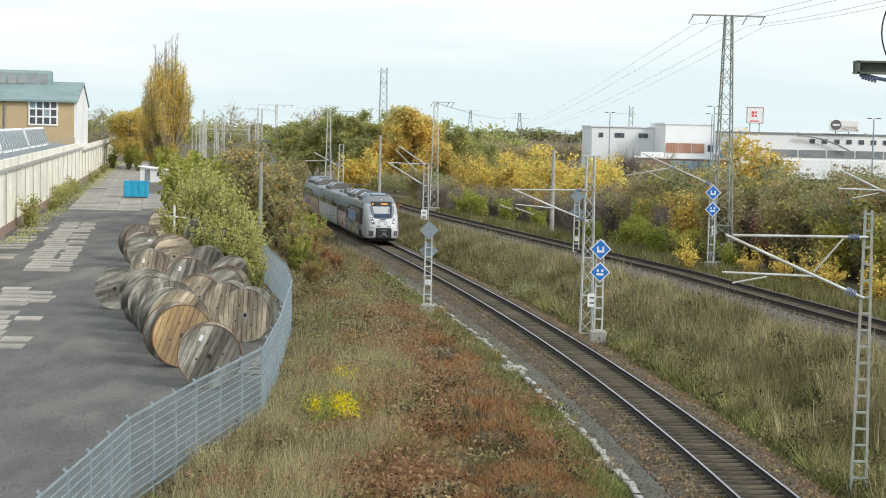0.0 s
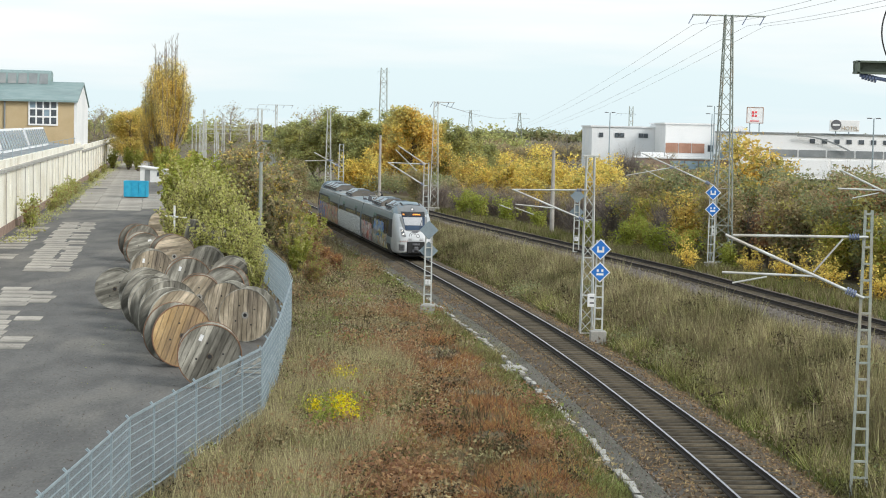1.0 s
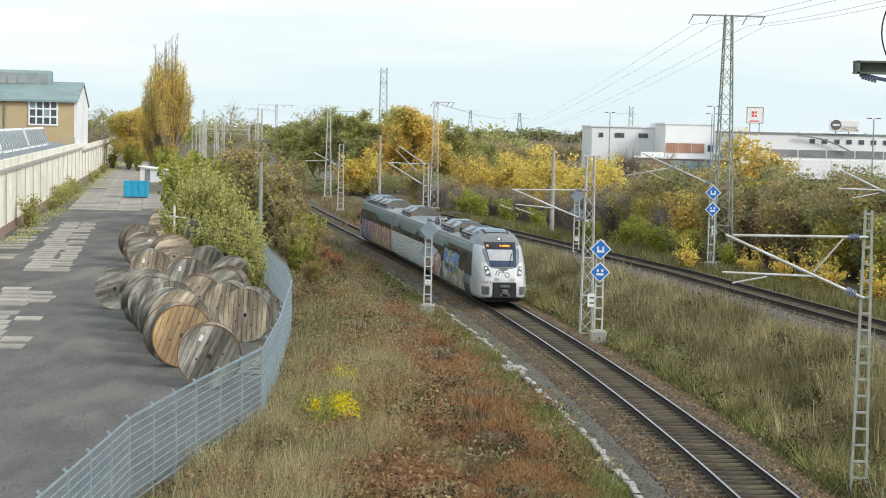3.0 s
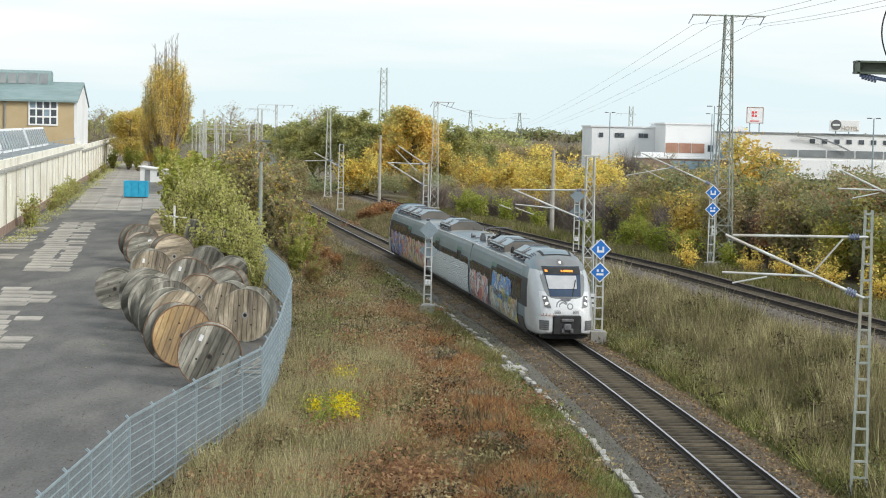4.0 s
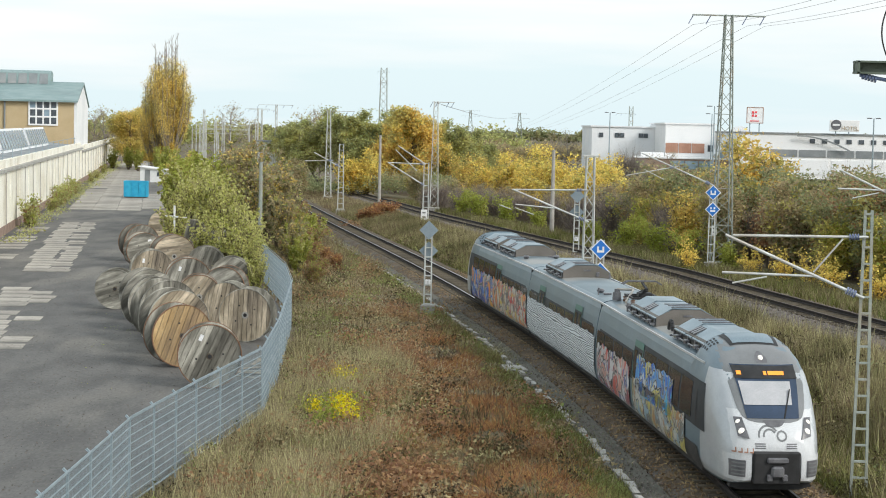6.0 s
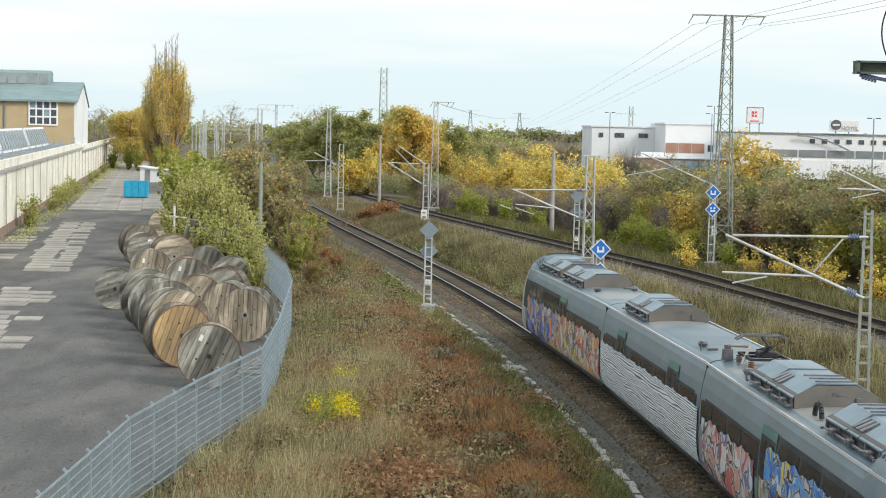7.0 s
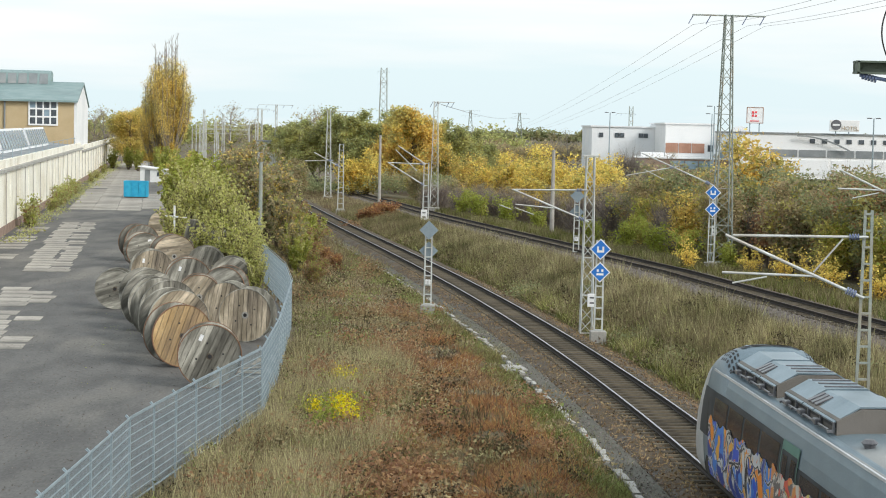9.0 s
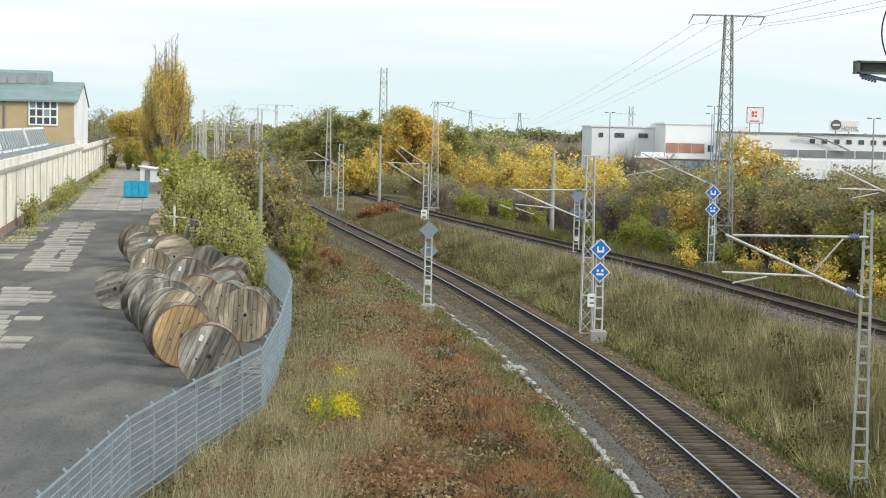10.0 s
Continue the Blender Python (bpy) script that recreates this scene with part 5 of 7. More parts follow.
def shed_roof():
    t = thing("shed", "low grey felt roof of sheds behind the wall", "shed")
    bm = bmesh.new()
    for y0 in (96, 146, 196):
        a, b = along_wall(y0, -0.5), along_wall(y0 + 49.8, -0.5)
        vs = [(a.x, a.y, 5.55), (b.x, b.y, 5.55), (b.x - 22, b.y, 7.2), (a.x - 22, a.y, 7.2)]
        lo = [bm.verts.new((x, y, z - 0.3)) for x, y, z in vs]
        hi = [bm.verts.new(v) for v in vs]
        bm.faces.new(hi)
        for i in range(4):
            bm.faces.new((lo[i], lo[(i + 1) % 4], hi[(i + 1) % 4], hi[i]))
    part("roof", bm, M["roof_grey"], t)
    for y0 in (104, 136, 168, 200):
        a, b = along_wall(y0, -2.6), along_wall(y0 + 29, -2.6)
        bm = bmesh.new()
        vs = [(a.x, a.y, 5.7), (b.x, b.y, 5.7), (b.x - 0.8, b.y, 7.9), (a.x - 0.8, a.y, 7.9), (a.x - 5, a.y, 6.0), (b.x - 5, b.y, 6.0)]
        v = [bm.verts.new(p) for p in vs]
        for f in ((0, 1, 2, 3), (3, 2, 5, 4), (0, 3, 4), (1, 5, 2)):
            bm.faces.new([v[i] for i in f])
        sk = part("skylight", bm, M["wall_grey"], t)
        n = 10
        for k in range(n):
            p, q = a.lerp(b, (k + 0.1) / n), a.lerp(b, (k + 0.9) / n)
            bm = bmesh.new()
            vs = [bm.verts.new((p.x + 0.0, p.y, 5.95)), bm.verts.new((q.x + 0.0, q.y, 5.95)), bm.verts.new((q.x - 0.67, q.y, 7.7)), bm.verts.new((p.x - 0.67, p.y, 7.7))]
            bm.faces.new(vs)
            part("pane", bm, M["pane_light"], sk)
        bm = bmesh.new()
        vs = [bm.verts.new((a.x - 0.4, a.y - 0.03, 5.95)), bm.verts.new((a.x - 1.0, a.y - 0.03, 7.6)), bm.verts.new((a.x - 4.2, a.y - 0.03, 6.15))]
        bm.faces.new(vs)
        part("pane", bm, M["pane_light"], sk)
    for k in range(18):
        p = along_wall(100 + k * 8.5, -0.3)
        bm = bmesh.new()
        tube(bm, (p.x, p.y, 5.0), (p.x, p.y, 6.5), 0.035, n=6)
        part("rail_post", bm, M["galv"], t)
    bm = bmesh.new()
    a, b = along_wall(100, -0.3), along_wall(244.5, -0.3)
    bar(bm, (a.x, a.y, 6.45), (b.x, b.y, 6.45), 0.05)
    part("handrail", bm, M["galv"], t)
    return t


shed_roof()


def hall():
    t = thing("factory_hall", "ochre factory hall with white gable and teal roof", "building")
    x0, x1, y0, y1, ym, ze, zr = -110.0, -51.0, 255.0, 290.0, 272.5, 11.4, 14.1
    bm = bmesh.new()
    box(bm, ((x0 + x1) / 2, y0 + 0.2, ze / 2), (x1 - x0, 0.4, ze))
    part("wall", bm, M["wall_ochre"], t)
    bm = bmesh.new()
    prism(bm, [(y0, 0), (y1 - 2, 0), (y1 - 2, ze - 0.4), (ym, zr), (y0, ze)], x1 - 0.05, x1 + 0.35, "x")
    part("gable", bm, M["wall_white"], t)
    bm = bmesh.new()
    prism(bm, [(y0 - 0.7, ze - 0.15), (ym, zr), (y1, ze - 0.6), (y1, ze - 0.35), (ym, zr + 0.3), (y0 - 0.7, ze + 0.12)], x0, x1 + 0.5, "x")
    part("roof", bm, M["roof_teal"], t)
    bm = bmesh.new()
    prism(bm, [(ym - 3, zr - 0.5), (ym - 2.4, zr + 1.5), (ym, zr + 1.9), (ym + 3, zr + 1.5), (ym + 3, zr - 0.5)], x0, -55.2, "x")
    mon = part("roof_monitor", bm, M["roof_teal"], t)
    for k in range(20):
        bm = bmesh.new()
        x = -56.2 - k * 1.5
        vs = [bm.verts.new(q) for q in ((x - 0.6, ym - 2.98, zr - 0.1), (x + 0.6, ym - 2.98, zr - 0.1), (x + 0.6, ym - 2.45, zr + 1.4), (x - 0.6, ym - 2.45, zr + 1.4))]
        bm.faces.new(vs)
        part("pane", bm, M["roof_grey"], mon)
    for wx in (-55.2, -63.6, -72.0, -80.4):
        bm = bmesh.new()
        for i in range(5):
            box(bm, (wx - 1.9 + i * 0.95, y0 - 0.05, 9.75), (0.22, 0.2, 3.5))
        for j in range(4):
            box(bm, (wx, y0 - 0.05, 8.1 + j * 1.1), (4.0, 0.21, 0.22))
        fr = part("window", bm, M["wall_white"], t)
        for i in range(4):
            for j in range(3):
                bm = bmesh.new()
                box(bm, (wx - 1.42 + i * 0.95, y0 - 0.03, 8.65 + j * 1.1), (0.75, 0.06, 0.9))
                part("pane", bm, M["pane_light" if (i * 3 + j) % 5 == 2 else "pane"], fr)
    bm = bmesh.new()
    tube(bm, (-60.4, y0 - 0.15, 5), (-60.4, y0 - 0.15, ze), 0.12, n=8)
    part("down_pipe", bm, M["roof_grey"], t)
    turn = Matrix.Translation((-51.5, 255, 0)) @ Matrix.Rotation(math.atan(0.1472), 4, "Z") @ Matrix.Translation((51, -255, 0))
    for o in t.children:
        o.matrix_basis = turn @ o.matrix_basis
    return t


hall()


def skip():
    """An open-topped container: sheet sides with ribs, a rim and a dark block for the shaded inside."""
    t = thing("skip_container", "bright blue open steel waste container on the yard", "container")
    w, d, h = 2.7, 1.7, 1.75
    for x, y, sx, sy in ((0, -d / 2, w, 0.06), (0, d / 2, w, 0.06), (-w / 2, 0, 0.06, d), (w / 2, 0, 0.06, d)):
        bm = bmesh.new()
        box(bm, (x, y, 0.14 + h / 2), (sx, sy, h))
        part("side", bm, M["skip_blue"], t)
    for k in range(4):
        bm = bmesh.new()
        box(bm, (-w / 2 + 0.08 + k * (w - 0.16) / 3, -d / 2 - 0.06, 0.14 + h / 2), (0.12, 0.1, h))
        part("rib", bm, M["skip_blue"], t)
    bm = bmesh.new()
    for y in (-d / 2, d / 2):
        box(bm, (0, y, h + 0.16), (w + 0.14, 0.14, 0.1), bevel=0.02)
    for x in (-w / 2, w / 2):
        box(bm, (x, 0, h + 0.16), (0.14, d - 0.16, 0.1), bevel=0.02)
    part("rim", bm, M["skip_blue"], t)
    bm = bmesh.new()
    box(bm, (0, 0, 0.8), (w - 0.1, d - 0.1, 1.5))
    part("load", bm, M["bark"], t)
    bm = bmesh.new()
    box(bm, (0, 0, 0.07), (2.2, 1.3, 0.14))
    part("skid", bm, M["lamp_case"], t)
    t.matrix_world = Matrix.Translation((-35.9, 214.0, 0)) @ Matrix.Rotation(radians(4), 4, "Z")


skip()


def hut():
    """A low site hut with a lean-to roof and a door."""
    t = thing("shed_hut", "small pale shed with sloping light roof", "shed")
    bm = bmesh.new()
    prism(bm, [(-2.2, 0), (2.2, 0), (2.2, 1.75), (-2.2, 2.2)], -1.4, 1.4, "y")
    part("wall", bm, M["wall_grey"], t)
    bm = bmesh.new()
    prism(bm, [(-2.5, 2.22), (2.5, 1.7), (2.5, 1.84), (-2.5, 2.36)], -1.7, 1.7, "y")
    part("roof", bm, M["wall_white"], t)
    bm = bmesh.new()
    box(bm, (-1.1, -1.42, 0.95), (0.8, 0.06, 1.8), bevel=0.01)
    part("door", bm, M["roof_grey"], t)
    bm = bmesh.new()
    box(bm, (0.8, -1.42, 1.2), (0.9, 0.06, 0.6))
    part("window", bm, M["pane"], t)
    t.matrix_world = Matrix.Translation((-42.2, 270, 0)) @ Matrix.Rotation(radians(-8), 4, "Z")


hut()


def marker_cross():
    t = thing("post_cross", "pale wooden cross-shaped post behind the drums", "post")
    bm = bmesh.new()
    bar(bm, (0, 0, 0), (0, 0, 3.3), 0.12)
    part("post", bm, M["wall_white"], t)
    bm = bmesh.new()
    bar(bm, (-0.7, -0.02, 2.6), (0.9, -0.02, 2.5), 0.1)
    part("crossbar", bm, M["wall_white"], t)
    t.matrix_world = Matrix.Translation((-18.2, 124, 0.0))


marker_cross()

# slabs of the yard: a broken line of pale concrete plates and older lanes
SLAB = bpy.data.meshes.new("slab")
bm = bmesh.new()
prism(bm, [(-1.2, -1.6), (1.1, -1.65), (1.25, 1.5), (-1.15, 1.6)], 0.0, 0.012, "z")
bm.to_mesh(SLAB)
bm.free()
SLAB.materials.append(M["concrete_slab"])
rs = random.Random(3)


def lane_x(y):
    """The middle of the pale strip of plates in the yard."""
    return -17.9 - 0.158 * (y - 74.2)


def lay_slab(x, y, w, d, jitter=2.5):
    o = new("slab", SLAB)
    o.parent = YARD
    o.matrix_basis = Matrix.Translation((x, y, 0.002 + rs.uniform(0, 0.004))) @ Matrix.Rotation(radians(8.6 + rs.uniform(-jitter, jitter)), 4, "Z") @ Matrix.Diagonal((w, d, 1, 1))


y = 72.0
while y < 190:
    if not (85 < y < 88 or 98 < y < 107 or 160 < y < 186):
        # full plates with a ragged edge of broken ones
        lay_slab(lane_x(y) - 0.9 + rs.uniform(-0.2, 0.2), y, rs.uniform(0.6, 0.72), 0.62, 1.0)
        if rs.random() < 0.85:
            lay_slab(lane_x(y) + 0.55 + rs.uniform(-0.1, 0.15), y + rs.uniform(-0.2, 0.2), rs.uniform(0.4, 0.6), rs.uniform(0.5, 0.62), 1.5)
    y += 2.02
for y in np.arange(184, 400, 3.24):
    for k in range(5):
        if rs.random() < (0.98 if k < 3 else 0.9 if y < 226 else 0.0):
            lay_slab(lane_x(y) - 1.2 + k * 2.44, y, rs.uniform(0.99, 1.01), rs.uniform(0.985, 1.0), 0.4)
# darker patched lane towards the wall
for y in np.arange(108, 158, 3.0):
    for k in range(2):
        if rs.random() < 0.7:
            lay_slab(lane_x(y) - 6.2 + k * 2.5 + rs.uniform(-0.3, 0.3), y + rs.uniform(-0.4, 0.4), rs.uniform(0.6, 1.0), rs.uniform(0.5, 0.9))


# ---- right side: shops and hotel ----
def block(name, label, x0, x1, y, depth, z0, z1, m, roof="roof_grey", bands=()):
    t = thing(name, label, "building")
    bm = bmesh.new()
    box(bm, ((x0 + x1) / 2, y + depth / 2, (z0 + z1) / 2), (x1 - x0, depth, z1 - z0))
    part("wall", bm, M[m], t)
    bm = bmesh.new()
    box(bm, ((x0 + x1) / 2, y + depth / 2, z1 + 0.15), (x1 - x0 + 0.6, depth + 0.6, 0.3))
    part("roof_edge", bm, M[roof], t)
    for xa, xb, za, zb, mm, n in bands:
        for k in range(n):
            w = (xb - xa) / n
            bm = bmesh.new()
            box(bm, (xa + (k + 0.5) * w, y - 0.06, (za + zb) / 2), (w * (0.94 if n < 12 else 0.42), 0.2, zb - za))
            part("window" if mm == "pane" else "panel", bm, M[mm], t)
    return t


block("warehouse", "pale grey flat-roofed warehouse behind the shrubs", 33.4, 48.2, 420, 30, 0, 9.9, "wall_grey", "wall_grey", [(35, 36, 7.6, 8.6, "pane", 1), (38.6, 40.8, 7.6, 8.6, "pane", 2), (44, 46.2, 7.6, 8.6, "pane", 2)])
block("market_hall", "white and brick market hall with flat roof", 47.8, 58.5, 400, 30, 0, 10.8, "wall_white", "wall_white", [(47.8, 56.4, 4.6, 6.7, "brick_red", 3), (42.5, 47.6, 3.4, 4.6, "wall_white", 2), (57.0, 58.4, 5.0, 6.4, "pane", 2)])
block("market_entrance", "grey low entrance wing of the market", 40.5, 62.0, 392, 8, 0, 3.4, "plinth", "wall_grey", [(48, 57, 1.2, 3.0, "pane_light", 3)])
block("hotel", "long white hotel with dark window band and flat roof", 61.0, 120.0, 380, 40, 0, 9.2, "wall_white", "roof_grey", [(67.0, 120.0, 4.5, 6.0, "roof_grey", 9), (74.5, 120.0, 7.4, 8.3, "pane", 18), (66, 120, 1.0, 3.9, "wall_grey", 4)])
block("kiosk", "white flat-roofed signal cabin by the yard tracks", -34.0, -30.6, 333, 4, 0, 5.6, "wall_white")


def arch():
    t = thing("arched_roof", "grey curved roof edge of the market entrance", "roof")
    bm = bmesh.new()
    pts = [(58.3 + 8.5 * k / 14, 398.0, 4.5 + 5.6 * math.sin(math.pi * min(k / 14 * 0.8, 1))) for k in range(15)]
    for a, b in zip(pts, pts[1:]):
        bar(bm, a, b, 0.45, 1.2)
    part("rib", bm, M["wall_grey"], t)
    bm = bmesh.new()
    pts = [(72.4 + 11 * k / 12, 379.0, 8.9 - 3.0 * (k / 12) ** 2) for k in range(13)]
    for a, b in zip(pts, pts[1:]):
        bar(bm, a, b, 0.3)
    part("canopy_edge", bm, M["roof_grey"], t)
    bm = bmesh.new()
    prism(bm, [(58.6, 0), (66.5, 0), (66.5, 7.0), (63, 9.6), (60, 8)], 399.0, 399.6, "y")
    part("glazing", bm, M["pane_light"], t)


arch()


def letters(name, body, size, m, parent, mw):
    cu = bpy.data.curves.new(name, "FONT")
    cu.body, cu.size, cu.extrude = body, size, 0.03
    tmp = new("lettering", cu)
    me = bpy.data.meshes.new_from_object(tmp.evaluated_get(bpy.context.evaluated_depsgraph_get()))
    bpy.data.objects.remove(tmp)
    me.materials.append(M[m])
    o = new(name, me)
    o.parent = parent
    o.matrix_basis = mw
    return o


def board(name, label, x0, x1, y, z0, z1, legs, base):
    t = thing(name, label, "sign")
    bm = bmesh.new()
    box(bm, ((x0 + x1) / 2, y, (z0 + z1) / 2), (x1 - x0, 0.4, z1 - z0), bevel=0.05)
    part("panel", bm, M["sign_white"], t)
    for x in legs:
        bm = bmesh.new()
        tube(bm, (x, y + 0.1, base), (x, y + 0.1, z0 + 0.1), 0.12, n=8)
        part("post", bm, M["galv"], t)
    return t


KB = board("roof_sign", "white square shop sign with red border", 63.6, 67.2, 390, 11.3, 14.75, (64.4, 66.4), 0)
for a, b, w, h in ((64.95, 13.6, 0.45, 0.5), (65.55, 13.65, 0.4, 0.4), (64.95, 12.95, 0.45, 0.5), (65.6, 12.9, 0.4, 0.4), (65.3, 11.8, 1.9, 0.18)):
    bm = bmesh.new()
    box(bm, (a, 389.76, b), (w, 0.05, h))
    part("emblem", bm, M["red_sign"], KB)
for a, b, w, h in ((65.4, 14.68, 3.5, 0.12), (65.4, 11.38, 3.5, 0.12), (63.68, 13.0, 0.12, 3.3), (67.12, 13.0, 0.12, 3.3)):
    bm = bmesh.new()
    box(bm, (a, 389.76, b), (w, 0.05, h))
    part("border", bm, M["brick_red"], KB)
HB = board("hotel_sign", "white hotel roof sign with dark round emblem", 79.0, 85.1, 379, 9.95, 12.3, (80.3, 83.0), 9.2)
bm = bmesh.new()
tube(bm, (80.3, 378.8, 11.3), (80.3, 378.7, 11.3), 1.05, n=24)
em = part("emblem", bm, M["lamp_case"], HB)
bm = bmesh.new()
box(bm, (80.3, 378.66, 11.3), (1.5, 0.04, 0.35))
part("emblem_bar", bm, M["sign_white"], em)
letters("lettering", "HOTEL", 1.15, "wood_pale", HB, Matrix.Translation((81.35, 378.74, 10.25)) @ Matrix.Rotation(math.pi / 2, 4, "X"))


def street_lamp(x, y, z, h, arm):
    t = thing("street_lamp", "tall grey car park lamp with flat heads", "street lamp", group="car park lamps")
    bm = bmesh.new()
    tube(bm, (0, 0, 0), (0, 0, h), 0.14, 0.08, 8)
    part("pole", bm, M["galv"], t)
    for s in (-1, 1):
        bm = bmesh.new()
        box(bm, (s * arm, 0, h), (arm * 1.1, 0.35, 0.14), bevel=0.03)
        part("head", bm, M["lamp_case"], t)
    t.matrix_world = Matrix.Translation((x, y, z))


for x, y, z, h, a in ((29.4, 330, 0.3, 12.0, 0.6), (43.7, 300, 0.3, 13.1, 0.8), (58.1, 250, 0.3, 11.2, 0.6), (52.0, 360, 0.3, 12.5, 0.8)):
    street_lamp(x, y, z, h, a)
lattice("radio_tower", "distant steel lattice radio tower", -23.9, 700, 0, 31, 3.4, 2.2, "mast_steel", 2.6, [(29.5, -2.2, 2.2), (25.0, -1.8, 1.8)], 0.22, br=0.14)
lattice("radio_mast", "thin lattice mast behind the warehouse", 44.2, 440, 0, 15.0, 0.9, 0.9, "mast_steel", 1.5, [(13.2, -3.4, 1.2)], 0.12, br=0.08)
lattice("power_pylon", "far steel power pylon with crossarms", 36.0, 900, 0, 16.9, 3.5, 0.8, "mast_steel", 2.5, [(16.5, -3.5, 3.5), (14.2, -5.0, 5.0)], 0.25, br=0.16)
lattice("power_pylon", "far steel power pylon with crossarms", 13.3, 1000, 0, 18.7, 3.5, 0.8, "mast_steel", 2.5, [(18.4, -5, 5), (15.5, -5.0, 5.0)], 0.25, br=0.16)

arms("catenary_arm", "pale tubular catenary arm held off a ladder mast", Matrix.Identity(4), [((10.94, 47.20, 6.41), (7.45, 47.20, 6.38), 0.034), ((10.88, 47.20, 4.83), (7.26, 47.20, 6.39), 0.041), ((9.56, 47.20, 5.47), (10.29, 47.20, 6.35), 0.024), ((7.21, 47.20, 5.42), (9.60, 47.20, 5.37), 0.031), ((7.48, 47.20, 5.15), (8.36, 47.20, 5.33), 0.024)])
arms("catenary_arm", "pale tubular catenary arm on a lattice mast", Matrix.Identity(4), [((6.54, 83.80, 6.27), (3.08, 83.80, 6.22), 0.035), ((6.63, 83.80, 4.82), (3.16, 83.80, 6.22), 0.042), ((5.14, 83.80, 5.41), (3.26, 83.80, 5.55), 0.028), ((3.26, 83.80, 5.39), (4.12, 83.80, 5.10), 0.021), ((2.53, 83.80, 5.51), (3.11, 83.80, 5.31), 0.021)])
arms("catenary_arm", "distant catenary arm on a lattice mast", Matrix.Identity(4), [((16.59, 113.50, 5.79), (12.14, 113.50, 7.68), 0.048), ((14.40, 113.50, 6.90), (11.20, 113.50, 6.27), 0.032), ((12.31, 113.50, 6.67), (13.55, 113.50, 6.07), 0.024)])
arms("catenary_arm", "pale tubular catenary arm reaching over the far track", Matrix.Identity(4), [((17.81, 72.00, 6.59), (15.53, 72.00, 7.65), 0.042), ((17.80, 72.00, 6.90), (15.42, 72.00, 6.94), 0.035), ((17.02, 72.00, 6.80), (15.99, 72.00, 6.57), 0.025)])
arms("catenary_arm", "far tubular catenary arms on a ladder mast", Matrix.Identity(4), [((-1.70, 165.00, 3.66), (-5.04, 165.00, 5.67), 0.060), ((-1.74, 165.00, 5.64), (-5.14, 165.00, 5.72), 0.050), ((-1.74, 165.00, 5.64), (-4.26, 165.00, 7.26), 0.050), ((-2.49, 165.00, 5.01), (-4.46, 165.00, 6.90), 0.040)])
arms("catenary_arm", "far tubular catenary arms on a ladder mast", Matrix.Identity(4), [((-11.11, 195.00, 4.53), (-13.89, 195.00, 6.02), 0.060), ((-11.84, 195.00, 5.23), (-14.83, 195.00, 5.10), 0.050)])

for k in range(12):
    pole("yard_pole", "thin far pole in the railway yard", -58 + k * 2.3 + (k * 37 % 5), 360 + (k * 53 % 90), 0.0, 6.0 + (k * 29 % 5), 0.11, "mast_light")


def gantry(x0, x1, y, z):
    """A portal over the yard tracks: two lattice-like posts and a double beam with droppers."""
    t = thing("yard_gantry", "far pale steel gantry over the yard tracks", "gantry", group="yard gantries")
    for x in (x0, x1):
        bm = bmesh.new()
        bar(bm, (x, y, -0.2), (x, y, z + 0.5), 0.18)
        part("post", bm, M["mast_light"], t)
    for dz in (0.0, 0.75):
        bm = bmesh.new()
        bar(bm, (x0, y, z - dz), (x1, y, z - dz), 0.09)
        part("beam", bm, M["mast_light"], t)
    n = int((x1 - x0) / 0.9)
    for k in range(n):
        bm = bmesh.new()
        a, b = x0 + (x1 - x0) * k / n, x0 + (x1 - x0) * (k + 1) / n
        bar(bm, (a, y, z - 0.75 * (k % 2)), (b, y, z - 0.75 * ((k + 1) % 2)), 0.05)
        part("brace", bm, M["mast_light"], t)


for row in ((-51.5, -40.5, 380, 8.4), (-54.0, -43.0, 430, 9.0), (-47.5, -37.0, 345, 7.6)):
    gantry(*row)
ladder("ladder_mast", "pale ladder mast carrying a catenary arm", 17.95, 72.0, 0.9, 7.2, 0.45, 0.3, "mast_steel", 0.45)


def bracket():
    t = thing("bracket_mast", "dark green steel bracket beam with blue insulator and cable", "mast")
    bm = bmesh.new()
    for z in (10.02, 10.2):
        box(bm, (8.9, 30, z), (4.55, 0.3, 0.03))
    box(bm, (8.9, 30.1, 10.11), (4.55, 0.03, 0.18))
    box(bm, (6.66, 30.0, 10.11), (0.04, 0.3, 0.2))
    part("beam", bm, M["beam_green"], t)
    bm = bmesh.new()
    box(bm, (11.2, 30, 4.9), (0.3, 0.3, 10.8))
    part("mast", bm, M["beam_green"], t)
    bm = bmesh.new()
    for k in range(5):
        tube(bm, (6.74 + k * 0.05, 29.95, 9.97 - k * 0.012), (6.77 + k * 0.05, 29.95, 9.965 - k * 0.012), 0.055, n=12)
    tube(bm, (6.7, 29.95, 9.985), (7.2, 29.95, 9.90), 0.03, n=8)
    part("insulator", bm, M["insulator"], t)
    bm = bmesh.new()
    pts = [(7.3 - 0.28 * math.sin(k / 12 * math.pi * 0.9), 29.9, 11.45 - 1.35 * k / 12) for k in range(13)]
    for a, b in zip(pts, pts[1:]):
        tube(bm, a, b, 0.013, n=6)
    part("cable", bm, M["black"], t)


bracket()


